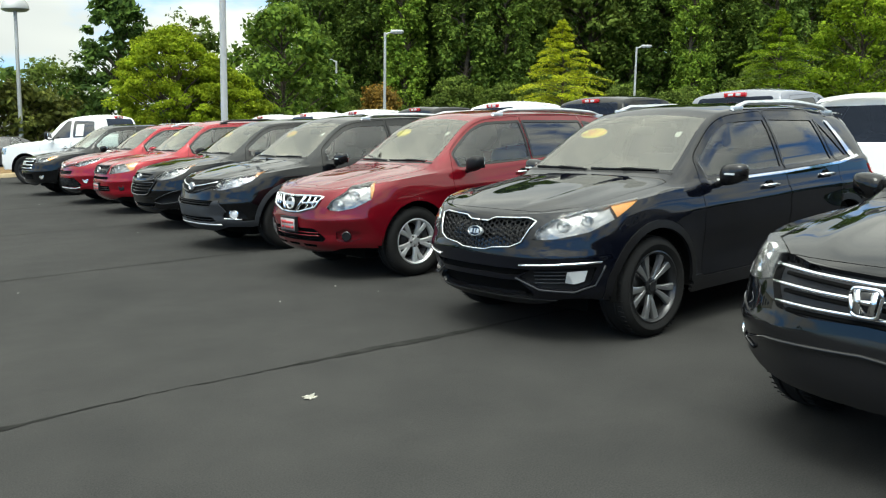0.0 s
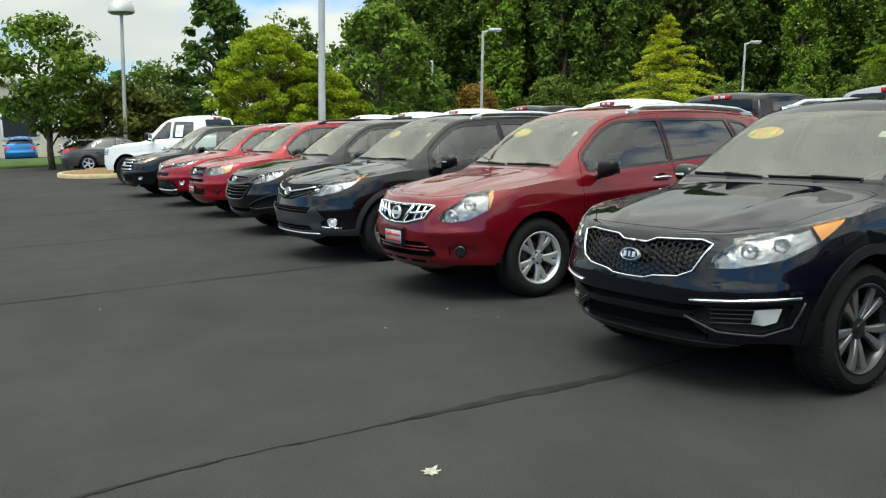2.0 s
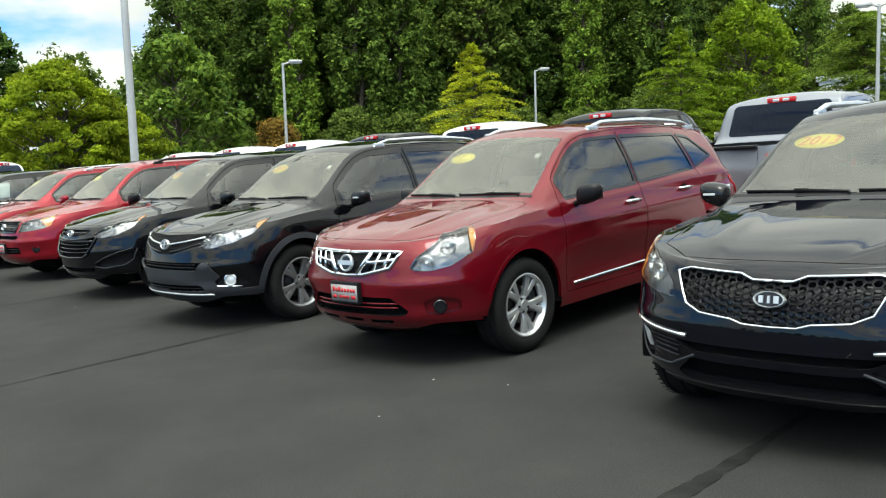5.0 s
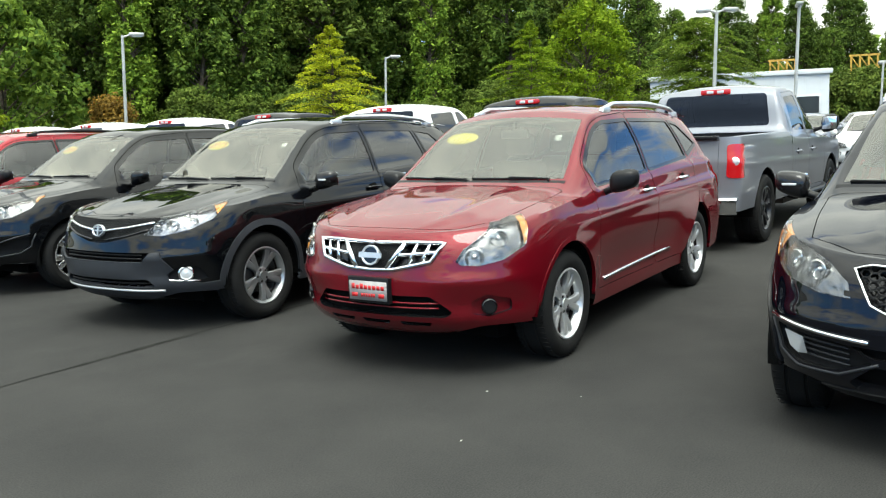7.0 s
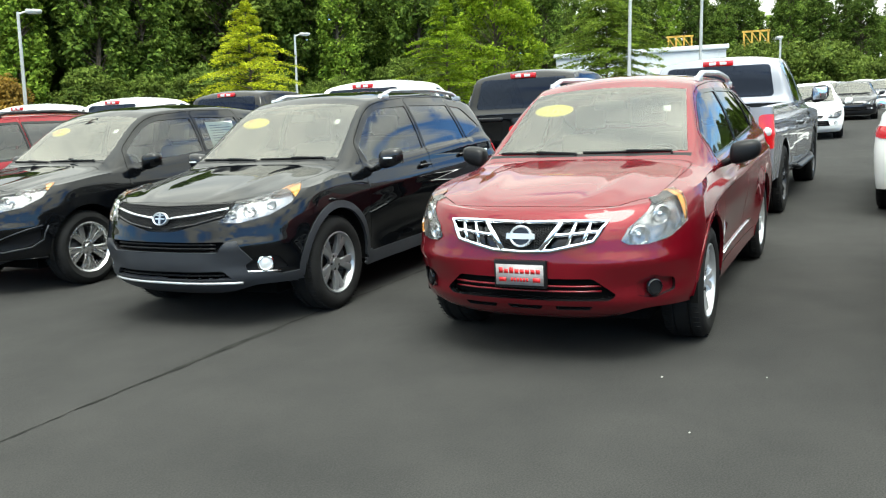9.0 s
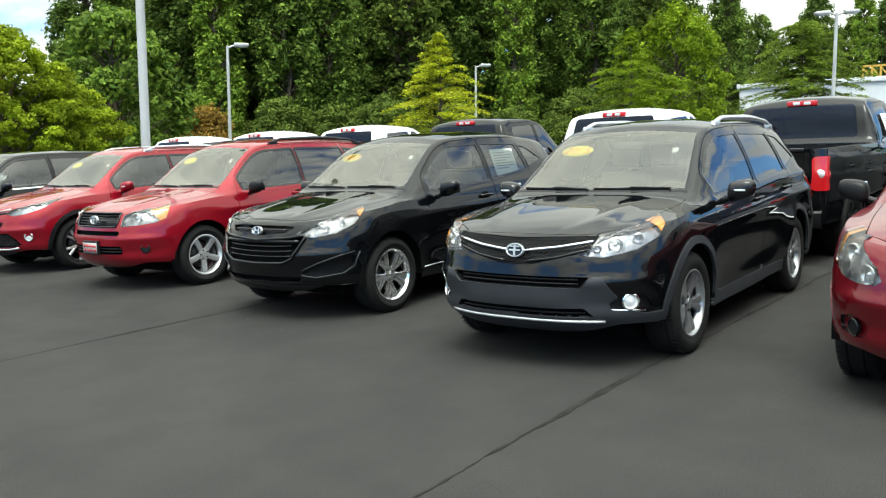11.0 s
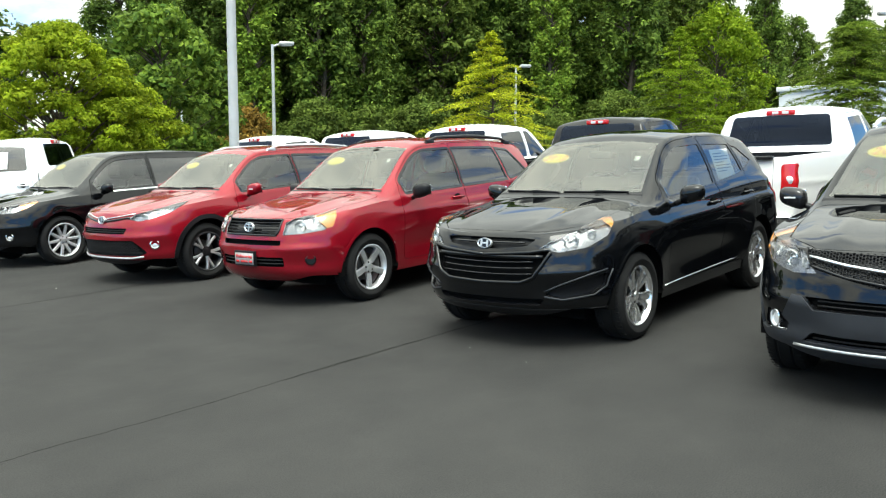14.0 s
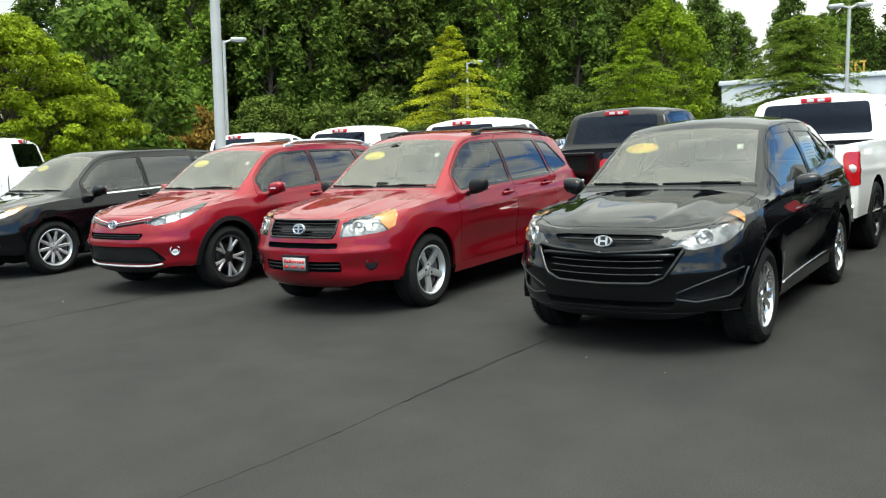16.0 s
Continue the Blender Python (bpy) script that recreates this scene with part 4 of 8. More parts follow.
def roof_rails(root, sh, x0, x1, material, height=0.055, f=0.94):
    s = sh.s
    for sd in (-1, 1):
        bm = bmesh.new()
        pts = []
        for t in np.linspace(0, 1, 17):
            x = x0 + (x1 - x0) * t
            p = sh.deck(x, f * sd)
            p.z += -0.01 + height * min(1, math.sin(math.pi * t) * 3.2)
            pts.append(p)
        tube(bm, pts, [0.02 + 0.012 * (1 - abs(2 * t - 1)) for t in np.linspace(0, 1, 17)], 8, 0, 0.8)
        for t in (0.0, 1.0):
            x = x0 + (x1 - x0) * (0.05 + 0.9 * t)
            p = sh.deck(x, f * sd)
            box(bm, p.x - 0.07, p.x + 0.07, p.y - 0.022, p.y + 0.022, p.z - 0.02, p.z + height * 0.5, 0.012)
        part("roof_rail", bm, material, root)


def largest(bm):
    """Keeps the largest connected piece of a sheet."""
    bm.faces.ensure_lookup_table()
    left, best = set(bm.faces), set()
    while left:
        todo, seen = [left.pop()], set()
        seen.add(todo[0])
        while todo:
            f = todo.pop()
            for e in f.edges:
                for g in e.link_faces:
                    if g in left:
                        left.discard(g)
                        seen.add(g)
                        todo.append(g)
        if sum(f.calc_area() for f in seen) > sum(f.calc_area() for f in best):
            best = seen
    drop = [f for f in bm.faces if f not in best]
    if drop:
        bmesh.ops.delete(bm, geom=drop, context="FACES")
    return bm


def lamp_unit(root, sh, pts, turn, bowls, amber=None, base=None, label="clear headlight unit", name="headlight", lens_out=0.006):
    """A lamp: a housing cut out of the skin, bowls with bright rims in it, a clear lens over them."""
    side = 1 if pts[0].y > 0 else -1
    inner = min(abs(p.y) for p in pts) - 0.012
    skin = sh.carve(pts, turn, lambda c: c.y * side > inner)
    skin = largest(skin)
    house = skin.copy()
    ob = part(name, lift(house, -0.032, 0.0), base or LAMPBASE, root, label)
    wall = skin.copy()
    wall.normal_update()
    rim = [e for e in wall.edges if len(e.link_faces) == 1]
    walls = bmesh.new()
    for e in rim:
        a, b = e.verts
        q = [walls.verts.new(a.co), walls.verts.new(b.co), walls.verts.new(b.co - b.normal * 0.035), walls.verts.new(a.co - a.normal * 0.035)]
        walls.faces.new(q)
    wall.free()
    part("lamp_surround", walls, LAMPBASE, ob)
    for c, n, r in bowls:
        bm = bmesh.new()
        turned(bm, [(r, -0.02), (r, 0.0), (r * 0.90, 0.003), (r * 0.74, -0.014), (r * 0.40, -0.024), (r * 0.36, -0.016), (r * 0.2, -0.008), (0.0, -0.006)], 26, "z")
        m = n.to_track_quat("Z", "Y").to_matrix().to_4x4()
        m.translation = c - n * 0.014
        bmesh.ops.transform(bm, matrix=m, verts=bm.verts)
        part("lamp_bowl", bm, REFLECTOR, ob)
    if amber:
        a = carve(skin.copy(), amber, turn)
        part("turn_signal", lift(a, -0.012, 0.0), AMBER, ob, "amber turn signal")
    part("lens", lift(skin, lens_out, 0.012), CLEAR, ob)
    return ob


def out_of(sh, y, z):
    """The front's outward direction at (y, z)."""
    a, b = sh.fp(y + 0.02, z), sh.fp(y - 0.02, z)
    t = (a - b).normalized()
    n = Vector((0, 0, 1)).cross(t)
    return (n if n.x < 0 else -n).normalized()


def grille_bars(root, sh, zs, y_half, material, r=0.012, back=0.0, flat=0.6, name="grille_bar", bow=0.0):
    for z in zs:
        bm = bmesh.new()
        tube(bm, [sh.fp(y, z + bow * (y / y_half) ** 2) + Vector((back, 0, 0)) for y in np.linspace(-y_half, y_half, 17)], r, 8, 0, flat)
        part(name, bm, material, root)


def plate_front(root, sh, z, words_bars=True, y=0.0, out=0.02, w=0.31, h=0.155):
    """A dealer's plate: dark frame, red field, pale bars in place of its writing."""
    p, n = sh.fp(y, z), out_of(sh, y, z)
    m = n.to_track_quat("Z", "Y").to_matrix().to_4x4()
    m.translation = p + n * out
    f = bmesh.new()
    slab(f, [(-w / 2, -h / 2), (w / 2, -h / 2), (w / 2, h / 2), (-w / 2, h / 2)], m @ Matrix.Translation((0, 0, -0.03)), 0.036, 0, 0.004)
    ob = part("dealer_plate", f, TRIM, root, "red dealer plate in a black frame")
    r = bmesh.new()
    slab(r, [(-w * 0.46, -h * 0.40), (w * 0.46, -h * 0.40), (w * 0.46, h * 0.36), (-w * 0.46, h * 0.36)], m @ Matrix.Translation((0, 0, 0.005)), 0.004)
    part("plate_field", r, PLATEGREY, ob)
    letters = [(-0.40 + 0.103 * k, -0.322 + 0.103 * k, 0.03, 0.25 if k in (0, 2) else 0.19) for k in range(8)]
    letters += [(-0.17 + 0.06 * k, -0.128 + 0.06 * k, -0.27, -0.13) for k in range(6)] + [(-0.40, -0.26, -0.28, -0.12), (0.26, 0.40, -0.28, -0.12)]
    for x0, x1, y0, y1 in letters:
        b = bmesh.new()
        slab(b, [(x0 * w, y0 * h), (x1 * w, y0 * h), (x1 * w, y1 * h), (x0 * w, y1 * h)], m @ Matrix.Translation((0, 0, 0.009)), 0.0015)
        part("plate_marking", b, PLATERED, ob)
    return ob


def build_suv(name, label, s, colour, wheel_style, windows, doors, cloth=CLOTH, dash=DASH, trim=None, sill=None, front=None, rails=None, mirror=None,
              mirror_chrome=False, handles=None, handle_x=(), handle_z=0.975, belt_chrome=None, rear_glass=PRIVACY, sticker=None, arch_gap=0.05, mirror_z=None, extra=None):
    root = tagged(new(name), label, "car", "cars in the front row")
    sh = Shell(s)
    cx, wx = s["cowl_x"], s["screen_x"]
    # windscreen
    fs = np.linspace(-0.93, 0.93, 13)
    ws = [sh.deck(cx + 0.035 + 0.085 * f * f, f) for f in fs] + [sh.deck(wx - 0.115 + 0.03 * f * f, f * 0.97) for f in fs[::-1]]
    skin = sh.carve(ws, "z", lambda c: c.z > s["cowl_z"] - 0.05)
    band = skin.copy()
    core = carve(band, shrunk(ws, "z", 0.03), "z")
    core.free()
    part("screen_border", lift(band, -0.004, 0.0), GLOSSBLACK, root)
    part("windscreen", lift(skin, 0.001, 0.004), SCREEN, root)
    # rear screen
    L = s["L"]
    rs = [sh.deck(L - 0.36, f) for f in np.linspace(-0.85, 0.85, 7)] + [sh.deck(L - 0.20, f) for f in np.linspace(0.85, -0.85, 7)]
    part("rear_screen", lift(sh.carve(rs, "z", lambda c: c.z > s["belt_rear"]), 0.001, 0.004), PRIVACY, root)
    for sd in (-1, 1):
        turn = -90 * sd
        # side windows with a dark border
        for k, outline in enumerate(windows):
            pts = rounded(side_pts(outline, sd), 0.035)
            skin = sh.carve(pts, turn, lambda c: c.y * sd > 0.3 and c.z > 0.9)
            rim = skin.copy()
            core = carve(rim, shrunk(pts, turn, 0.027), turn)
            rim_ob = part("window_frame", lift(rim, 0.003, 0.01), GLOSSBLACK, root)
            part("side_window", lift(core, -0.004, 0.004), SIDEGLASS if k == 0 else rear_glass, root)
            skin.free()
        if belt_chrome:
            st = strip(sh, side_pts(belt_chrome, sd), 0.018, turn, lambda c: c.y * sd > 0.3)
            part("belt_moulding", lift(st, 0.006, 0.012), CHROME, root)
        for dr in doors:
            panel(sh, rounded(side_pts(dr, sd), 0.05), turn, "door", colour, root, test=lambda c: c.y * sd > 0.3)
        for x in (s["fo"], s["fo"] + s["wb"]):
            wheel_arch(root, sh, x, s["wheel"], arch_gap, trim or colour, sd, 0.055 if trim else 0.026)
        if sill:
            st = sh.carve(side_pts([(s["fo"] + 0.33, 0.15), (s["fo"] + s["wb"] - 0.33, 0.15), (s["fo"] + s["wb"] - 0.36, 0.40), (s["fo"] + 0.36, 0.38)], sd), turn)
            part("sill_trim", lift(st, 0.008, 0.02), sill, root)
        for k, hx in enumerate(handle_x):
            door_handle(root, sh, hx, handle_z + 0.035 * k, sd, handles or colour)
        mirror_part(root, sh, cx + 0.42, mirror_z or s["belt_front"] + 0.085, sd, mirror or colour, chrome=mirror_chrome)
        # tail lamp
        tl = [sh.rp(sd * 0.55, 0.86), sh.rp(sd * 0.60, 1.04), sh.sp(L - 0.42, 1.06, sd), sh.sp(L - 0.36, 0.94, sd), sh.sp(L - 0.30, 0.84, sd)]
        part("tail_lamp", lift(sh.carve(tl, 180 + 50 * sd), 0.008, 0.02), REDLENS, root, "red tail lamp")
    # bonnet
    hz = s["hood_z"]
    bonnet = [sh.deck(x, 1.0) for x in np.linspace(0.42, cx - 0.02, 9)] + [sh.deck(cx - 0.035 + 0.04 * f * f, f) for f in np.linspace(0.9, -0.9, 9)] + [sh.deck(x, -1.0) for x in np.linspace(cx - 0.02, 0.42, 9)]
    bonnet += [Vector((sh.fp(y, hz - 0.01).x + 0.045, y, hz)) for y in np.linspace(-0.50, 0.50, 9)]
    panel(sh, bonnet, "z", "bonnet", colour, root, test=lambda c: c.x < cx + 0.05)
    if front:
        front(root, sh, colour)
    wipers(root, sh)
    if rails:
        roof_rails(root, sh, wx + 0.22, L - 0.55, rails)
        sp = bmesh.new()
        rows = [[sh.deck(L - 0.62, f) + Vector((0, 0, 0.006)), sh.deck(L - 0.42, f) + Vector((0.05, 0, 0.035)), sh.deck(L - 0.36, f) + Vector((0.13, 0, 0.030))] for f in np.linspace(-0.94, 0.94, 11)]
        grid_sheet(sp, rows)
        bmesh.ops.solidify(sp, geom=sp.faces[:], thickness=0.03)
        part("roof_spoiler", sp, colour, root)
    if sticker:
        year_sticker(root, sh, *sticker)
    build_interior(root, s, cloth, dash)
    if extra:
        extra(root, sh)
    part("body", sh.bm, colour, root, "", 50)
    under = bmesh.new()
    box(under, 0.5, L - 0.5, -s["W"] / 2 + 0.3, s["W"] / 2 - 0.3, 0.2, 0.34)
    part("underbody", under, DARK, root)
    add_wheels(root, (s["fo"], s["fo"] + s["wb"]), s["wheel"], wheel_style, s["W"] / 2 - 0.012)
    return root


# ---- faces of the cars ----
def P(sh, sd, *items):
    """Points of the skin: (y, z) on the front, (x, z, 's') on the side."""
    return [sh.sp(i[0], i[1], sd) if len(i) == 3 else sh.fp(sd * i[0], i[1]) for i in items]


def mirrored(half):
    """A full outline from the half at y >= 0, given from the top round to the bottom."""
    return half + [(-y, z) for y, z in half[::-1] if y]


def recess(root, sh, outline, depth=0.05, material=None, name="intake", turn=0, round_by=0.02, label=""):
    """An opening in the front: walls and a dark back; DARK paints in its shade."""
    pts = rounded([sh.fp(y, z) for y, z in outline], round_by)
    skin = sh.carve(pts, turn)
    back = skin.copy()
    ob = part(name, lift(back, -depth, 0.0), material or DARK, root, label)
    wall = lift(skin, 0.001, depth)
    keep = [f for f in wall.faces if len(f.verts) > 2 and abs(f.normal.x) > 2]
    bmesh.ops.delete(wall, geom=keep, context="FACES")
    wall.normal_update()
    # only the walls stay
    rim = [f for f in wall.faces if not any(len(e.link_faces) == 1 for e in f.edges)]
    bmesh.ops.delete(wall, geom=rim, context="FACES")
    part("intake_wall", wall, GLOSSBLACK, ob)
    return ob


def rim_bar(root, sh, outline, material, r=0.011, closed=True, flat=1.0, name="grille_surround", out=0.004):
    bm = bmesh.new()
    pts = []
    n = len(outline)
    for i in range(n if closed else n - 1):
        (y0, z0), (y1, z1) = outline[i], outline[(i + 1) % n]
        m = max(2, int(math.hypot(y1 - y0, z1 - z0) / 0.04))
        for k in range(m):
            t = k / m
            pts.append(sh.fp(y0 + (y1 - y0) * t, z0 + (z1 - z0) * t) + Vector((-out, 0, 0)))
    if closed:
        pts.append(pts[0])
    else:
        pts.append(sh.fp(*outline[-1]) + Vector((-out, 0, 0)))
    tube(bm, pts, r, 8, 0, flat)
    return part(name, bm, material, root)


def hex_mesh(root, sh, outline, cell, material, back=0.02, r=0.006):
    """A honeycomb of thin bars inside the outline."""
    bm = bmesh.new()
    ys, zs = [p[0] for p in outline], [p[1] for p in outline]
    dy, dz = cell * 1.5, cell * 0.866
    j = 0
    y = min(ys)
    while y < max(ys):
        z = min(zs) + (dz if j % 2 else 0)
        while z < max(zs):
            if inside(outline, (y, z)):
                ring = [(y + cell * 0.92 * math.cos(a), z + cell * 0.72 * math.sin(a)) for a in np.linspace(0, 2 * math.pi, 7)]
                tube(bm, [sh.fp(a, b) + Vector((back, 0, 0)) for a, b in ring], r, 4, caps=False)
            z += 2 * dz * 0.78
        y += dy
        j += 1
    return part("grille_mesh", bm, material, root)


def bar_line(root, sh, pts, material, r=0.01, flat=1.0, out=0.0, name="grille_bar"):
    bm = bmesh.new()
    path = []
    for (y0, z0), (y1, z1) in zip(pts, pts[1:]):
        m = max(2, int(abs(y1 - y0) / 0.05))
        path += [sh.fp(y0 + (y1 - y0) * k / m, z0 + (z1 - z0) * k / m) + Vector((-out, 0, 0)) for k in range(m)]
    path.append(sh.fp(*pts[-1]) + Vector((-out, 0, 0)))
    tube(bm, path, r, 8, 0, flat)
    return part(name, bm, material, root)


def round_lamp(root, sh, y, z, r, lit=True, rim=None):
    """A fog lamp or its blank cover."""
    p, n = sh.fp(y, z), out_of(sh, y, z)
    m = n.to_track_quat("Z", "Y").to_matrix().to_4x4()
    m.translation = p
    bm = bmesh.new()
    turned(bm, [(r * 1.35, -0.01), (r * 1.30, 0.006), (r * 1.12, 0.010), (r * 1.05, -0.012)], 28, "z")
    bmesh.ops.transform(bm, matrix=m, verts=bm.verts)
    ob = part("fog_lamp", bm, rim or GLOSSBLACK, root, "round fog lamp")
    b2 = bmesh.new()
    turned(b2, [(r * 1.06, 0.004), (r * 0.9, -0.006), (r * 0.5, 0.002), (0.0, 0.006)] if lit else [(r * 1.06, 0.002), (0.0, 0.002)], 28, "z")
    bmesh.ops.transform(b2, matrix=m, verts=b2.verts)
    part("fog_glass", b2, LAMPWHITE if lit else TRIM, ob)


def low_lip(root, sh, top, material, out=0.008):
    pts = [sh.fp(y, z) if abs(y) < 0.8 else Vector((0.4, y, z)) for y, z in ((-1.0, 0.12), (1.0, 0.12), (1.0, top), (0.7, top - 0.01), (-0.7, top - 0.01), (-1.0, top))]
    part("lower_bumper", lift(sh.carve(pts, 0, lambda c: c.x < 0.8), out, 0.02), material, root)


def front_honeycomb(root, sh, colour):
    g = mirrored([(0.0, 0.842), (0.09, 0.842), (0.15, 0.866), (0.42, 0.876), (0.49, 0.858), (0.42, 0.715), (0.34, 0.680), (0.18, 0.666), (0.12, 0.648), (0.0, 0.645)])
    gr = recess(root, sh, g, 0.05, GLOSSBLACK, "grille", label="black honeycomb grille in a chrome frame")
    hex_mesh(gr, sh, g, 0.024, TRIM, 0.015, 0.0045)
    rim_bar(gr, sh, g, CHROME, 0.0065)
    ellipse_badge(root, sh.fp(0, 0.765) + Vector((-0.012, 0, 0)), Vector((-1, 0, 0.25)), 0.072, 0.037, plain=[(-0.045, -0.025, -0.016, 0.016), (-0.006, 0.006, -0.016, 0.016), (0.022, 0.045, -0.016, 0.016)])
    for sd in (-1, 1):
        hl = P(sh, sd, (0.50, 0.735), (0.515, 0.80), (0.60, 0.875), (0.72, 0.925), (0.60, 0.968, "s"), (0.74, 0.985, "s"), (0.66, 0.945, "s"), (0.50, 0.865, "s"), (0.80, 0.79), (0.62, 0.740))
        am = P(sh, sd, (0.56, 0.80, "s"), (0.52, 1.02, "s"), (0.80, 1.02, "s"), (0.80, 0.80, "s"))
        lamp_unit(root, sh, hl, -45 * sd, [(sh.fp(sd * 0.66, 0.83), out_of(sh, sd * 0.6, 0.82), 0.046), (sh.fp(sd * 0.77, 0.86), out_of(sh, sd * 0.70, 0.86), 0.042)], am)
        pod = [(y * sd, z) for y, z in ((0.40, 0.475), (0.50, 0.535), (0.84, 0.560), (0.80, 0.44), (0.72, 0.40), (0.56, 0.41))]
        po = recess(root, sh, pod, 0.03, TRIM, "fog_pod")
        for z in (0.44, 0.465, 0.49, 0.515):
            bar_line(po, sh, [(sd * 0.50, z), (sd * 0.70, z + 0.008)], GREYTRIM, 0.007, 0.6, -0.02, "slat")
        bar_line(root, sh, [(sd * 0.42, 0.560), (sd * 0.62, 0.572), (sd * 0.86, 0.590)], CHROME, 0.013, 0.8, 0.004, "chrome_strip")
        fl = [sh.fp(sd * y, z) for y, z in ((0.685, 0.45), (0.705, 0.525), (0.80, 0.535), (0.775, 0.46), (0.73, 0.44))]
        b = bmesh.new()
        q = [b.verts.new(p + Vector((0.006, 0, 0))) for p in fl]
        b.faces.new(q)
        bmesh.ops.solidify(b, geom=b.faces[:], thickness=0.02)
        part("fog_lamp", b, LAMPWHITE, root, "clear fog lamp")
        bar_line(root, sh, [(sd * 0.38, 0.47), (sd * 0.54, 0.395), (sd * 0.73, 0.385), (sd * 0.82, 0.43), (sd * 0.865, 0.565)], GREYTRIM, 0.007, 1.0, 0.0, "pod_edge")
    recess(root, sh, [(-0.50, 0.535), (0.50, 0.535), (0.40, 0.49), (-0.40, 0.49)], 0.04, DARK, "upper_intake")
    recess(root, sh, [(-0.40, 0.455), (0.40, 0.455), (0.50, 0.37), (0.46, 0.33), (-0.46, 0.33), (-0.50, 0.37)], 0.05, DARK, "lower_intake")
    low_lip(root, sh, 0.335, TRIM)


def front_vee(root, sh, colour):
    g = mirrored([(0.0, 0.838), (0.30, 0.845), (0.47, 0.842), (0.405, 0.735), (0.17, 0.685), (0.0, 0.678)])
    gr = recess(root, sh, g, 0.045, GLOSSBLACK, "grille", label="chrome V grille with a dark mesh centre")
    hex_mesh(gr, sh, [(-0.2, 0.84), (0.2, 0.84), (0.13, 0.69), (-0.13, 0.69)], 0.010, TRIM, 0.012, 0.003)
    rim_bar(gr, sh, g, CHROME, 0.013)
    for sd in (-1, 1):
        bar_line(gr, sh, [(sd * 0.225, 0.838), (sd * 0.115, 0.688)], CHROME, 0.018, 1, 0.002)
        bar_line(gr, sh, [(sd * 0.17, 0.765), (sd * 0.44, 0.790)], CHROME, 0.012, 1, 0.0)
        for y in (0.295, 0.375):
            bar_line(gr, sh, [(sd * (y + 0.012), 0.842), (sd * (y - 0.03), 0.715)], CHROME, 0.012, 1, 0.0)
        hl = P(sh, sd, (0.58, 0.712), (0.545, 0.735), (0.575, 0.80), (0.66, 0.885), (0.35, 0.950, "s"), (0.53, 0.975, "s"), (0.50, 0.90, "s"), (0.45, 0.81, "s"), (0.77, 0.735), (0.67, 0.708))
        am = P(sh, sd, (0.452, 0.74, "s"), (0.522, 1.03, "s"), (0.63, 1.03, "s"), (0.60, 0.74, "s"))
        lamp_unit(root, sh, hl, -42 * sd, [(sh.fp(sd * 0.64, 0.755), out_of(sh, sd * 0.62, 0.76), 0.058), (sh.fp(sd * 0.735, 0.855), out_of(sh, sd * 0.70, 0.85), 0.055)], am)
        recess(root, sh, [(sd * y, z) for y, z in ((0.62, 0.42), (0.62, 0.50), (0.70, 0.535), (0.79, 0.50), (0.79, 0.43), (0.70, 0.40))], 0.022, colour, "fog_scoop")
        round_lamp(root, sh, sd * 0.70, 0.46, 0.036, False)
    ellipse_badge(root, sh.fp(0, 0.765) + Vector((-0.018, 0, 0)), Vector((-1, 0, 0.2)), 0.068, 0.062, 0.22, plain=[(-0.085, 0.085, -0.016, 0.016)])
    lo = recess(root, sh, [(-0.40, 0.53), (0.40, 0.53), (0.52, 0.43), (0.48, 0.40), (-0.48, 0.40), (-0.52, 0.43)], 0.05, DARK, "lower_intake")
    grille_bars(lo, sh, (0.455, 0.485), 0.44, colour, 0.008, 0.012, 0.8)
    for y in (-0.28, 0.0, 0.28):
        recess(root, sh, [(y - 0.11, 0.365), (y + 0.11, 0.365), (y + 0.09, 0.34), (y - 0.09, 0.34)], 0.03, DARK, "bumper_slot", round_by=0.008)
    plate_front(root, sh, 0.555)


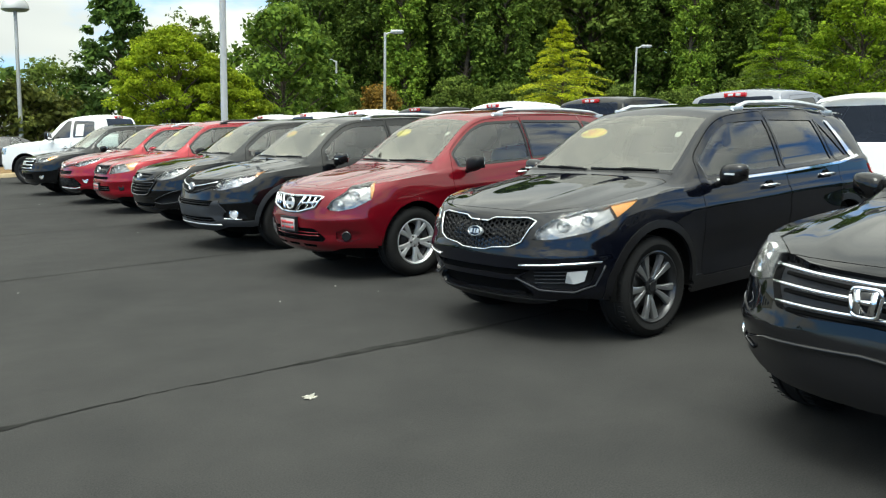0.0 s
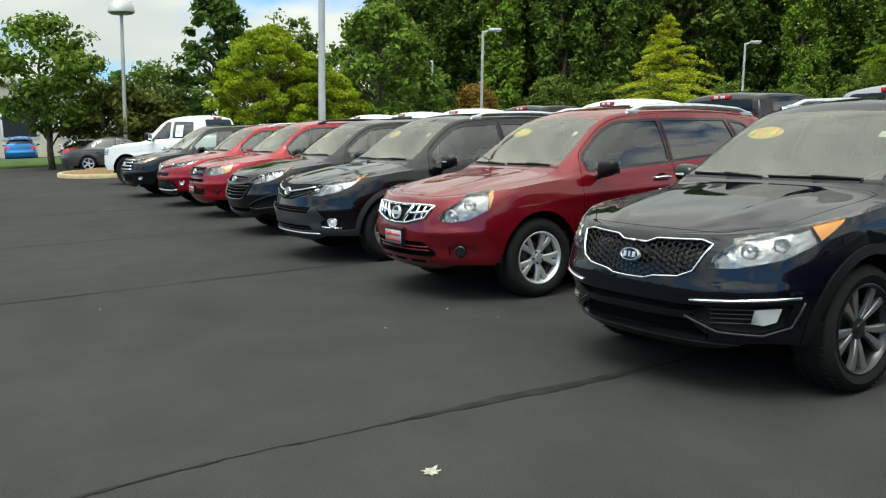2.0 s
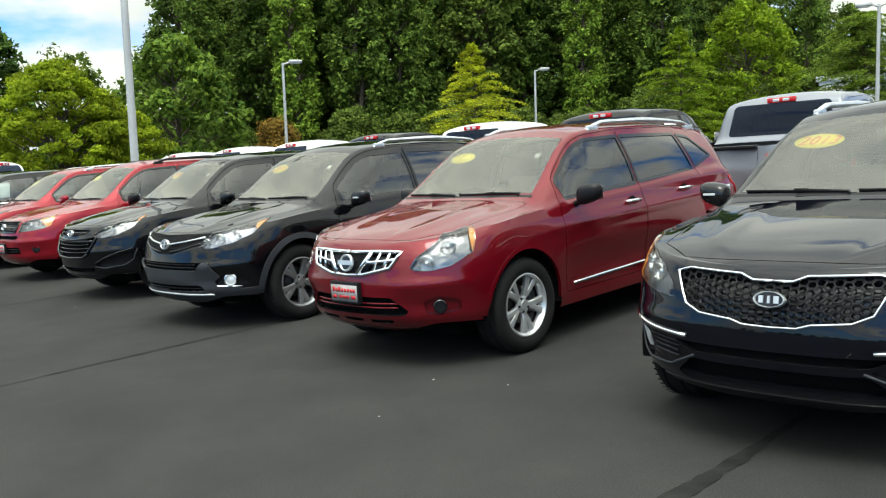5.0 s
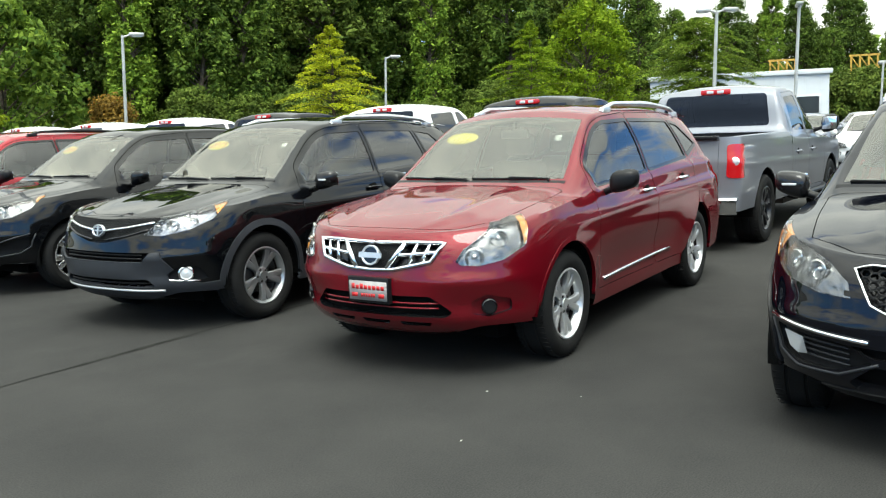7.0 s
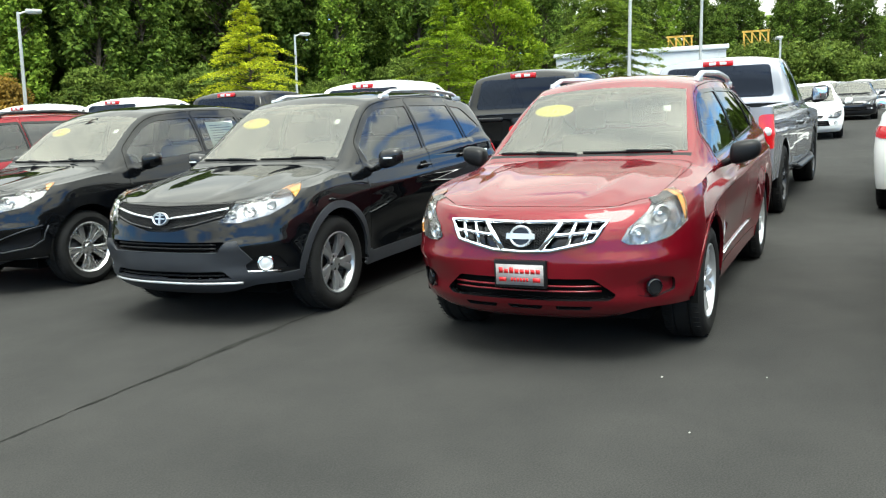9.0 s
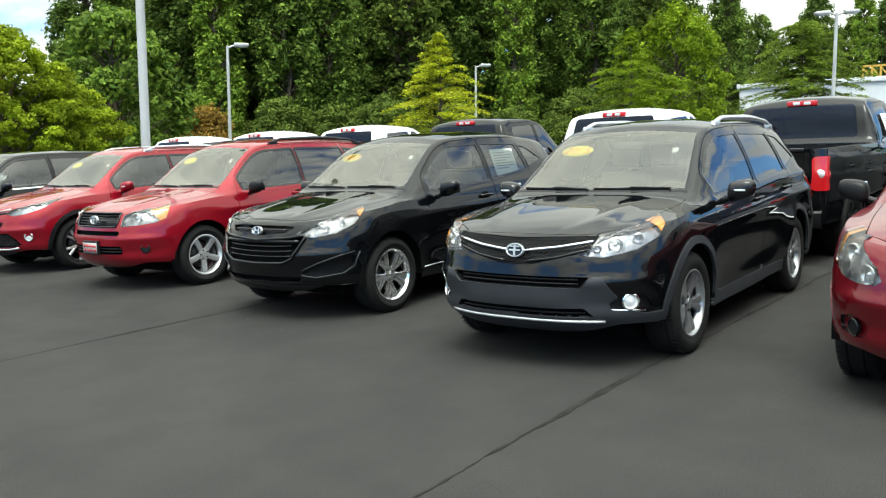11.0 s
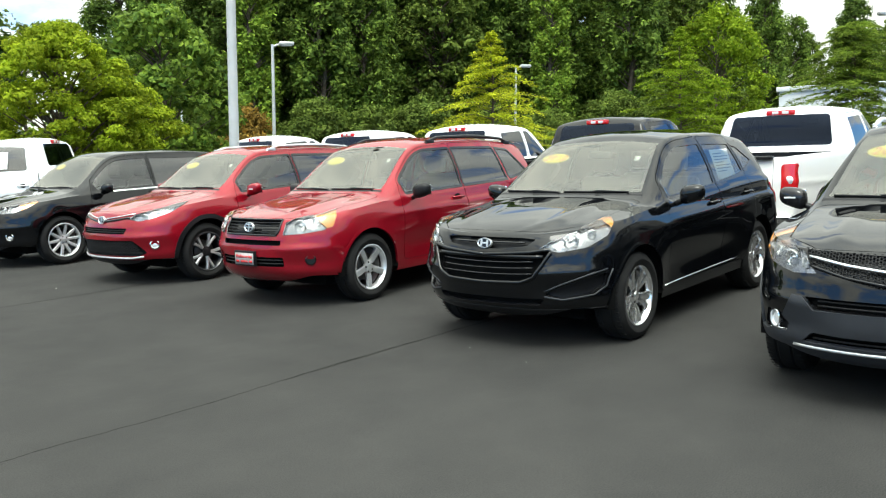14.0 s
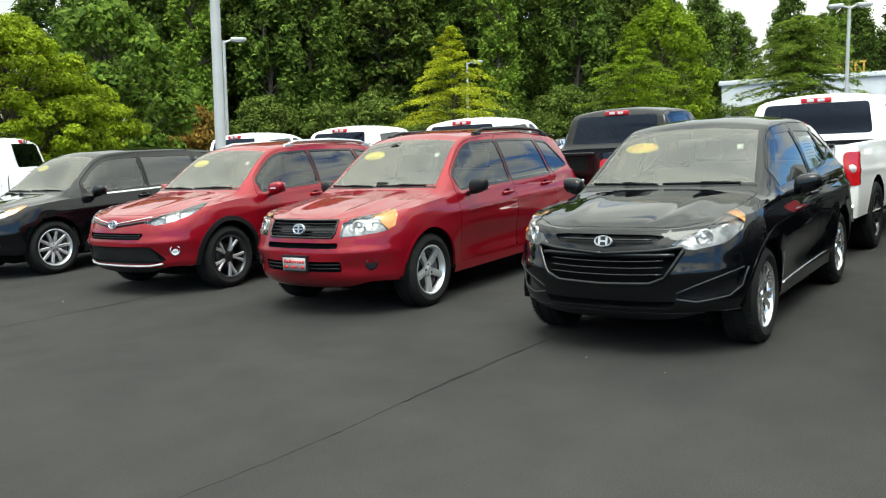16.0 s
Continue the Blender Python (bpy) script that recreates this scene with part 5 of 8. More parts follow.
def front_slim(root, sh, colour):
    g = mirrored([(0.0, 0.895), (0.36, 0.905), (0.55, 0.91), (0.50, 0.81), (0.30, 0.765), (0.12, 0.725), (0.0, 0.72)])
    gr = recess(root, sh, g, 0.04, GLOSSBLACK, "grille", label="slim dark grille with two chrome bars")
    hex_mesh(gr, sh, g, 0.012, TRIM, 0.012, 0.003)
    for sd in (-1, 1):
        bar_line(gr, sh, [(sd * 0.07, 0.815), (sd * 0.30, 0.840), (sd * 0.52, 0.875)], CHROME, 0.012, 0.9, 0.003)
        bar_line(gr, sh, [(sd * 0.08, 0.745), (sd * 0.30, 0.775), (sd * 0.50, 0.825)], GLOSSBLACK, 0.010, 0.9, 0.0)
        hl = P(sh, sd, (0.47, 0.785), (0.555, 0.895), (0.70, 0.945), (0.52, 0.995, "s"), (0.66, 1.015, "s"), (0.62, 0.985, "s"), (0.47, 0.885, "s"), (0.76, 0.815), (0.60, 0.775))
        am = P(sh, sd, (0.55, 0.82, "s"), (0.53, 1.03, "s"), (0.7, 1.03, "s"), (0.7, 0.82, "s"))
        lamp_unit(root, sh, hl, -44 * sd, [(sh.fp(sd * 0.65, 0.85), out_of(sh, sd * 0.62, 0.85), 0.050), (sh.fp(sd * 0.76, 0.88), out_of(sh, sd * 0.70, 0.88), 0.036), (sh.fp(sd * 0.55, 0.83), out_of(sh, sd * 0.55, 0.83), 0.03)], am, LAMPDARK)
        rc = [(y * sd, z) for y, z in ((0.64, 0.42), (0.62, 0.48), (0.70, 0.535), (0.80, 0.53), (0.83, 0.43))]
        recess(root, sh, rc, 0.02, TRIM, "fog_pod")
        round_lamp(root, sh, sd * 0.735, 0.478, 0.046, True, CHROME)
        bar_line(root, sh, [(sd * 0.58, 0.485), (sd * 0.64, 0.43), (sd * 0.80, 0.415)], CHROME, 0.008, 1, 0.006, "chrome_strip")
    ellipse_badge(root, sh.fp(0, 0.815) + Vector((-0.016, 0, 0)), Vector((-1, 0, 0.22)), 0.070, 0.048, 0.2, plain=oval_badge_bars(0.068, 0.047))
    up = recess(root, sh, [(-0.53, 0.652), (0.53, 0.652), (0.46, 0.585), (-0.46, 0.585)], 0.05, DARK, "upper_intake")
    grille_bars(up, sh, (0.605, 0.632), 0.45, TRIM, 0.007, 0.02, 0.8)
    lo = recess(root, sh, [(-0.48, 0.445), (0.48, 0.445), (0.54, 0.385), (-0.54, 0.385)], 0.05, DARK, "lower_intake")
    grille_bars(lo, sh, (0.41,), 0.48, TRIM, 0.008, 0.012, 0.8)
    gy = [sh.fp(y, z) for y, z in ((-0.47, 0.580), (-0.54, 0.648), (-0.60, 0.652), (-0.72, 0.43), (-0.80, 0.395))] + [Vector((0.35, y, z)) for y, z in ((-0.98, 0.405), (-0.98, 0.12), (0.98, 0.12), (0.98, 0.405))]
    gy += [sh.fp(y, z) for y, z in ((0.80, 0.395), (0.72, 0.43), (0.60, 0.652), (0.54, 0.648), (0.47, 0.580))]
    part("lower_bumper", lift(sh.carve(gy, 0, lambda c: c.x < 0.8), 0.014, 0.03), GREYTRIM, root, "grey plastic lower bumper")
    bar_line(root, sh, [(-0.60, 0.352), (0.60, 0.352)], ALLOY, 0.014, 0.8, 0.016, "skid_strip")


def front_sixsided(root, sh, colour):
    u = mirrored([(0.0, 0.873), (0.30, 0.872), (0.42, 0.862), (0.36, 0.815), (0.12, 0.79), (0.0, 0.788)])
    recess(root, sh, u, 0.03, TRIM, "upper_grille")
    bar_line(root, sh, [(-0.34, 0.838), (0.34, 0.838)], GLOSSBLACK, 0.012, 0.7, 0.0)
    g = mirrored([(0.0, 0.745), (0.40, 0.770), (0.53, 0.790), (0.545, 0.765), (0.44, 0.585), (0.34, 0.545), (0.0, 0.535)])
    gr = recess(root, sh, g, 0.05, DARK, "grille", label="six-sided black grille with cross bars")
    rim_bar(gr, sh, g, colour, 0.016)
    grille_bars(gr, sh, (0.60, 0.645, 0.69), 0.42, GLOSSBLACK, 0.014, 0.014, 0.45, bow=0.01)
    bar_line(gr, sh, [(-0.49, 0.735), (0.49, 0.735)], colour, 0.022, 0.9, -0.01)
    ellipse_badge(root, sh.fp(0, 0.828) + Vector((-0.014, 0, 0)), Vector((-1, 0, 0.25)), 0.068, 0.04, 0.2, plain=[(-0.035, -0.02, -0.026, 0.026), (0.02, 0.035, -0.026, 0.026), (-0.03, 0.03, -0.006, 0.006)])
    for sd in (-1, 1):
        hl = P(sh, sd, (0.46, 0.795), (0.53, 0.85), (0.66, 0.905), (0.44, 0.975, "s"), (0.60, 1.015, "s"), (0.61, 0.985, "s"), (0.47, 0.875, "s"), (0.76, 0.80), (0.60, 0.768))
        am = P(sh, sd, (0.57, 0.86, "s"), (0.53, 1.06, "s"), (0.8, 1.06, "s"), (0.8, 0.86, "s"))
        lamp_unit(root, sh, hl, -44 * sd, [(sh.fp(sd * 0.66, 0.845), out_of(sh, sd * 0.63, 0.84), 0.058), (sh.fp(sd * 0.765, 0.885), out_of(sh, sd * 0.70, 0.88), 0.036)], am)
        pod = [(y * sd, z) for y, z in ((0.50, 0.455), (0.60, 0.505), (0.86, 0.605), (0.835, 0.50), (0.78, 0.455), (0.62, 0.425))]
        recess(root, sh, pod, 0.035, TRIM, "fog_pod")
        bar_line(root, sh, [(sd * 0.50, 0.435), (sd * 0.62, 0.412), (sd * 0.79, 0.44), (sd * 0.845, 0.50), (sd * 0.875, 0.625)], GREYTRIM, 0.007, 1, 0.002, "pod_edge")
        bar_line(root, sh, [(sd * 0.50, 0.475), (sd * 0.62, 0.53), (sd * 0.86, 0.63)], GREYTRIM, 0.006, 1, 0.002, "pod_edge")
    recess(root, sh, [(-0.50, 0.42), (0.50, 0.42), (0.46, 0.365), (-0.46, 0.365)], 0.04, DARK, "lower_intake")
    low_lip(root, sh, 0.345, TRIM, 0.006)


def front_old(root, sh, colour):
    g = [(-0.40, 0.905), (0.40, 0.905), (0.405, 0.80), (0.38, 0.755), (-0.38, 0.755), (-0.405, 0.80)]
    gr = recess(root, sh, g, 0.05, GLOSSBLACK, "grille", label="black slatted grille")
    grille_bars(gr, sh, (0.785, 0.815, 0.845, 0.875), 0.385, TRIM, 0.010, 0.01, 0.6)
    rim_bar(gr, sh, g, GLOSSBLACK, 0.010)
    ellipse_badge(root, sh.fp(0, 0.83) + Vector((-0.014, 0, 0)), Vector((-1, 0, 0.15)), 0.072, 0.05, 0.2, plain=oval_badge_bars(0.072, 0.05))
    recess(root, sh, [(-0.44, 0.705), (0.42, 0.705), (0.42, 0.655), (-0.44, 0.655)], 0.04, DARK, "upper_intake")
    lo = recess(root, sh, [(-0.46, 0.535), (0.46, 0.535), (0.46, 0.44), (-0.46, 0.44)], 0.05, DARK, "lower_intake")
    grille_bars(lo, sh, (0.47, 0.505), 0.44, TRIM, 0.008, 0.012, 0.8)
    for sd in (-1, 1):
        hl = P(sh, sd, (0.455, 0.755), (0.45, 0.875), (0.55, 0.925), (0.68, 0.955), (0.42, 1.0, "s"), (0.53, 1.0, "s"), (0.50, 0.93, "s"), (0.43, 0.83, "s"), (0.78, 0.79), (0.62, 0.765))
        am = P(sh, sd, (0.38, 0.80, "s"), (0.34, 1.03, "s"), (0.6, 1.03, "s"), (0.6, 0.80, "s"))
        lamp_unit(root, sh, hl, -42 * sd, [(sh.fp(sd * 0.60, 0.84), out_of(sh, sd * 0.58, 0.84), 0.062), (sh.fp(sd * 0.72, 0.87), out_of(sh, sd * 0.68, 0.87), 0.045)], am)
        round_lamp(root, sh, sd * 0.70, 0.505, 0.042, False)
    plate_front(root, sh, 0.515, "white", 0.02)


def front_new(root, sh, colour):
    for sd in (-1, 1):
        hl = P(sh, sd, (0.46, 0.83), (0.53, 0.885), (0.66, 0.925), (0.54, 0.99, "s"), (0.70, 1.01, "s"), (0.62, 0.965, "s"), (0.48, 0.90, "s"), (0.74, 0.835), (0.60, 0.805))
        lamp_unit(root, sh, hl, -44 * sd, [(sh.fp(sd * 0.64, 0.855), out_of(sh, sd * 0.62, 0.855), 0.036), (sh.fp(sd * 0.755, 0.885), out_of(sh, sd * 0.70, 0.88), 0.034)], None, LAMPDARK)
        round_lamp(root, sh, sd * 0.76, 0.52, 0.045, True, CHROME)
        bar_line(root, sh, [(sd * 0.05, 0.83), (sd * 0.25, 0.855), (sd * 0.52, 0.895)], CHROME, 0.010, 0.8, 0.004, "chrome_strip")
        bar_line(root, sh, [(sd * 0.05, 0.80), (sd * 0.25, 0.822), (sd * 0.48, 0.852)], GLOSSBLACK, 0.018, 0.8, 0.0, "grille_bar")
    ellipse_badge(root, sh.fp(0, 0.82) + Vector((-0.016, 0, 0)), Vector((-1, 0, 0.2)), 0.070, 0.049, 0.2, plain=oval_badge_bars(0.07, 0.049))
    a = recess(root, sh, [(-0.47, 0.725), (0.47, 0.725), (0.43, 0.655), (-0.43, 0.655)], 0.04, DARK, "upper_intake")
    grille_bars(a, sh, (0.675, 0.70), 0.42, TRIM, 0.007, 0.01, 0.8)
    b = recess(root, sh, [(-0.55, 0.575), (0.55, 0.575), (0.68, 0.42), (0.60, 0.385), (-0.60, 0.385), (-0.68, 0.42)], 0.05, GLOSSBLACK, "lower_intake")
    hex_mesh(b, sh, [(-0.53, 0.56), (0.53, 0.56), (0.6, 0.42), (-0.6, 0.42)], 0.016, TRIM, 0.02, 0.004)
    bar_line(root, sh, [(-0.64, 0.375), (-0.5, 0.355), (0.5, 0.355), (0.64, 0.375)], ALLOY, 0.014, 0.9, 0.006, "skid_strip")
    low_lip(root, sh, 0.34, TRIM, 0.006)


def front_widebar(root, sh, colour):
    g = [(-0.50, 0.93), (0.50, 0.93), (0.52, 0.80), (0.46, 0.65), (-0.46, 0.65), (-0.52, 0.80)]
    gr = recess(root, sh, g, 0.05, DARK, "grille", label="wide chrome bar grille")
    for z in (0.69, 0.77, 0.85, 0.91):
        bar_line(gr, sh, [(-0.49, z), (0.49, z)], CHROME, 0.022, 0.85, 0.004)
    ellipse_badge(root, sh.fp(0, 0.81) + Vector((-0.03, 0, 0)), Vector((-1, 0, 0.1)), 0.09, 0.045, 0.12)
    for sd in (-1, 1):
        hl = P(sh, sd, (0.53, 0.82), (0.54, 0.925), (0.68, 0.95), (0.54, 1.0, "s"), (0.62, 0.97, "s"), (0.46, 0.89, "s"), (0.78, 0.83))
        am = P(sh, sd, (0.40, 0.80, "s"), (0.40, 1.03, "s"), (0.7, 1.03, "s"), (0.7, 0.80, "s"))
        lamp_unit(root, sh, hl, -42 * sd, [(sh.fp(sd * 0.64, 0.88), out_of(sh, sd * 0.62, 0.88), 0.045)], am)
        round_lamp(root, sh, sd * 0.74, 0.48, 0.045, True, CHROME)
    recess(root, sh, [(-0.5, 0.56), (0.5, 0.56), (0.5, 0.42), (-0.5, 0.42)], 0.05, DARK, "lower_intake")
    low_lip(root, sh, 0.34, TRIM, 0.006)


def front_threebar(root, sh, colour):
    g = mirrored([(0.0, 0.888), (0.28, 0.895), (0.52, 0.915), (0.51, 0.80), (0.45, 0.70), (0.30, 0.685), (0.0, 0.70)])
    gr = recess(root, sh, g, 0.04, GREYTRIM, "grille", label="grey grille with three chrome bars")
    for mid, end, yh in ((0.858, 0.875, 0.505), (0.797, 0.805, 0.49), (0.735, 0.730, 0.45)):
        bar_line(gr, sh, [(-yh, end), (-yh * 0.5, (mid + end) / 2 - 0.002), (0, mid), (yh * 0.5, (mid + end) / 2 - 0.002), (yh, end)], CHROME, 0.012, 0.8, 0.004)
        bar_line(gr, sh, [(-yh * 0.86, end - 0.030), (0, mid - 0.030), (yh * 0.86, end - 0.030)], DARK, 0.013, 0.8, -0.012)
    bm = bmesh.new()
    c = sh.fp(0, 0.795) + Vector((-0.03, 0, 0))
    m = Matrix.Translation(c) @ Matrix.Rotation(radians(-90), 4, "Z") @ Matrix.Rotation(radians(82), 4, "X")
    o = [Vector((x, y, 0)) for x, y in ((-0.068, 0.056), (0.068, 0.056), (0.055, -0.056), (-0.055, -0.056))]
    slab(bm, [(p.x, p.y) for p in rounded(o, 0.03)], m, 0.012, 1)
    ring = [m @ p for p in rounded(o, 0.03)]
    tube(bm, [p + Vector((-0.01, 0, 0)) for p in ring + ring[:1]], 0.009, 8, 0)
    for sx in (-1, 1):
        slab(bm, [(sx * 0.050, 0.046), (sx * 0.026, 0.046), (sx * 0.014, -0.046), (sx * 0.040, -0.046)][::sx], m @ Matrix.Translation((0, 0, 0.010)), 0.008, 0)
    slab(bm, [(-0.03, -0.008), (0.03, -0.008), (0.03, 0.01), (-0.03, 0.01)], m @ Matrix.Translation((0, 0, 0.010)), 0.008, 0)
    part("badge", bm, [CHROME, GLOSSBLACK], root, "chrome badge on a black field")
    for sd in (-1, 1):
        hl = P(sh, sd, (0.525, 0.81), (0.53, 0.92), (0.62, 0.975), (0.42, 1.03, "s"), (0.54, 1.03, "s"), (0.46, 0.92, "s"), (0.38, 0.82, "s"), (0.74, 0.785), (0.62, 0.785))
        lamp_unit(root, sh, hl, -42 * sd, [(sh.fp(sd * 0.65, 0.90), out_of(sh, sd * 0.62, 0.89), 0.045), (sh.fp(sd * 0.70, 0.835), out_of(sh, sd * 0.66, 0.83), 0.04)])
        bar_line(root, sh, [(sd * 0.62, 0.475), (sd * 0.70, 0.49), (sd * 0.80, 0.52)], GLOSSBLACK, 0.012, 0.9, 0.012, "fog_lamp_ledge")
    skirt = [(-1.0, 0.12), (1.0, 0.12), (1.0, 0.69), (0.79, 0.675), (0.62, 0.635), (0.42, 0.625), (0.0, 0.655), (-0.42, 0.625), (-0.62, 0.635), (-0.79, 0.675), (-1.0, 0.69)]
    edge = [sh.fp(y, z) if abs(y) < 0.8 else Vector((0.4, y, z)) for y, z in skirt]
    part("lower_bumper", lift(sh.carve(edge, 0, lambda c: c.x < 0.8), 0.006, 0.02), GLOSSBLACK, root)
    bar_line(root, sh, [(-0.72, 0.50), (-0.5, 0.555), (0.0, 0.585), (0.5, 0.555), (0.72, 0.50)], GLOSSBLACK, 0.012, 0.8, 0.008, "bumper_ridge")
    for sd in (-1, 1):
        round_lamp(root, sh, sd * 0.74, 0.545, 0.036, True, CHROME)


# ---- pickup trucks ----
def truck_spec():
    L, w = 5.8, 1.015
    return {
        "L": L, "fo": 0.98, "wb": 3.70, "W": 2 * w, "wheel": 0.405,
        "nose": [(0.3, 0.10), (0.5, 0.0), (0.7, 0.0), (0.95, 0.02), (1.08, 0.07), (1.3, 0.3)],
        "tail": [(0.3, L - 0.03), (0.5, L - 0.01), (0.8, L), (1.0, L), (1.13, L - 0.02), (1.4, L - 0.05)],
        "wide": [(0.3, w - 0.06), (0.5, w - 0.02), (0.75, w), (0.95, w), (1.27, w - 0.02), (1.4, w - 0.08)],
        "belt": [(0.0, 1.04), (0.4, 1.08), (1.4, 1.15), (3.3, 1.22), (3.72, 1.29), (L, 1.29)],
        "top": [(0.06, 1.05), (0.2, 1.11), (0.5, 1.17), (1.2, 1.23), (1.42, 1.26), (1.55, 1.32), (2.15, 1.83), (2.35, 1.90), (2.9, 1.935), (3.28, 1.91), (3.40, 1.85), (3.545, 1.36), (3.62, 1.295), (L, 1.295)],
        "edge": [(0.0, 0.6), (0.5, w - 0.2), (1.4, w - 0.16), (2.2, w - 0.24), (3.3, w - 0.235), (3.6, w - 0.12), (L, w - 0.10)],
        "drop": [(0.0, 0.02), (1.4, 0.04), (2.2, 0.075), (3.3, 0.07), (3.6, 0.004), (L, 0.004)],
        "base": [(0.0, 0.42), (L, 0.46)],
        "hood_z": 1.06, "cowl_x": 1.42, "cowl_z": 1.26, "screen_x": 2.28, "belt_front": 1.16, "belt_rear": 1.15, "H": 1.935, "cab_end": 3.40,
        "front_corner": 0.5, "rear_corner": 0.12, "square": 3.4, "rear_square": 4.5, "flare": 0.03, "waist": 0.012,
    }


def build_truck(label, colour, wheel_style, tail_word=False, bumper=None, steps=False, group="pickup trucks in the second row"):
    s = truck_spec()
    root = tagged(new("pickup_truck"), label, "pickup truck", group)
    sh = Shell(s)
    L, cx, wx = s["L"], s["cowl_x"], s["screen_x"]
    fs = np.linspace(-0.93, 0.93, 9)
    ws = [sh.deck(cx + 0.04 + 0.06 * f * f, f) for f in fs] + [sh.deck(wx - 0.05, f * 0.97) for f in fs[::-1]]
    part("windscreen", lift(sh.carve(ws, "z", lambda c: c.z > 1.2), 0.001, 0.004), SCREEN, root)
    rear = rounded([Vector((3.48, y, z)) for y, z in ((-0.74, 1.375), (0.74, 1.375), (0.67, 1.80), (-0.67, 1.80))], 0.06)
    back = sh.carve(rear, 180, lambda c: 3.2 < c.x < 3.75)
    part("rear_window", lift(back, 0.001, 0.004), TRUCKGLASS, root, "dark tinted rear window")
    stop = bmesh.new()
    box(stop, 3.385, 3.435, -0.20, 0.20, 1.805, 1.875, 0.012)
    ob = part("high_stop_lamp", stop, REDLENS, root, "red high stop lamp")
    for y in (-0.07, 0.07):
        w = bmesh.new()
        box(w, 3.43, 3.442, y - 0.045, y + 0.045, 1.82, 1.86, 0.004)
        part("cargo_lamp", w, LAMPWHITE if y else REDLENS, ob)
    # bed
    bed = [Vector((x, y, 1.29)) for x, y in ((3.72, -0.86), (L - 0.09, -0.86), (L - 0.09, 0.86), (3.72, 0.86))]
    floor_bm = sh.carve(bed, "z", lambda c: c.x > 3.6)
    floor_bm.free()
    tub = bmesh.new()
    rows = [[Vector((x, y, z)) for y, z in ((-0.865, 1.288), (-0.84, 0.75), (-0.8, 0.72), (0.8, 0.72), (0.84, 0.75), (0.865, 1.288))] for x in np.linspace(3.715, L - 0.085, 5)]
    grid_sheet(tub, rows)
    for x in (3.715, L - 0.085):
        tub.faces.new([tub.verts.new(p) for p in (Vector((x, -0.865, 1.288)), Vector((x, -0.84, 0.72)), Vector((x, 0.84, 0.72)), Vector((x, 0.865, 1.288)))])
    part("bed_liner", tub, TRIM, root)
    # tailgate, lamps, bumper
    for sd in (-1, 1):
        tl = [sh.rp(sd * 0.86, 0.84), sh.rp(sd * 0.86, 1.21), sh.sp(L - 0.22, 1.21, sd), sh.sp(L - 0.13, 1.12, sd), sh.sp(L - 0.17, 1.03, sd), sh.sp(L - 0.12, 0.95, sd), sh.sp(L - 0.18, 0.84, sd)]
        lamp = part("tail_lamp", lift(sh.carve(rounded(tl, 0.05), 180 + 42 * sd), 0.008, 0.03), REDLENS, root, "tall red tail lamp")
        rv = bmesh.new()
        p = sh.rp(sd * 0.945, 1.02)
        turned(rv, [(0.052, -0.03), (0.052, 0.012), (0.040, 0.020), (0.0, 0.024)], 18, "x", (p.x - 0.012, p.y, 1.02))
        part("reversing_lamp", rv, LAMPWHITE, lamp)
    gate = [Vector((L, y, z)) for y, z in ((-0.775, 0.66), (0.775, 0.66), (0.775, 1.275), (-0.775, 1.275))]
    tg = panel(sh, rounded(gate, 0.02), 180, "tailgate", colour, root, test=lambda c: c.x > L - 0.3)
    hd = bmesh.new()
    box(hd, L - 0.01, L + 0.015, -0.13, 0.13, 1.10, 1.18, 0.012)
    cap = bmesh.new()
    box(cap, L - 0.075, L + 0.012, -0.77, 0.77, 1.262, 1.305, 0.012)
    part("tailgate_cap", cap, TRIM, tg)
    part("tailgate_handle", hd, TRIM, tg)
    if tail_word:
        wd = bmesh.new()
        for k in range(6):
            y = -0.62 + k * 0.25
            box(wd, L - 0.002, L + 0.006, y - 0.045, y + 0.045, 0.79, 0.87, 0.006)
        part("tailgate_marking", wd, TRIM, tg)
    bp = bmesh.new()
    rows = []
    for y in np.linspace(-0.98, 0.98, 23):
        xo = 0.10 - 0.10 * abs(y / 0.98) ** 6
        rows.append([Vector((L - 0.10, y, 0.62)), Vector((L + xo - 0.01, y, 0.62)), Vector((L + xo + 0.01, y, 0.60)), Vector((L + xo + 0.01, y, 0.50)), Vector((L + xo - 0.02, y, 0.44)), Vector((L - 0.10, y, 0.42))])
    grid_sheet(bp, rows)
    bmesh.ops.recalc_face_normals(bp, faces=bp.faces)
    part("rear_bumper", bp, bumper or CHROME, root, "stepped rear bumper")
    wins = [[(1.80, 1.27), (2.42, 1.29), (2.42, 1.77), (2.26, 1.76)], [(2.50, 1.29), (3.20, 1.30), (3.14, 1.74), (2.50, 1.77)]]
    doors = [[(1.48, 0.50), (2.46, 0.50), (2.46, 1.82), (2.24, 1.82), (1.62, 1.24), (1.48, 1.1)], [(2.475, 0.50), (3.30, 0.50), (3.30, 1.2), (3.18, 1.80), (2.475, 1.83)]]
    for sd in (-1, 1):
        turn = -90 * sd
        for k, o in enumerate(wins):
            part("side_window", lift(sh.carve(rounded(side_pts(o, sd), 0.05), turn, lambda c: c.y * sd > 0.3 and c.z > 1.1), -0.004, 0.006), PRIVACY, root)
        for d in doors:
            panel(sh, rounded(side_pts(d, sd), 0.05), turn, "door", colour, root, test=lambda c: c.y * sd > 0.3)
        seam = strip(sh, side_pts([(3.42, 0.5), (3.42, 1.26)], sd), 0.02, turn)
        part("bed_gap", lift(seam, -0.01, 0.0), DARK, root)
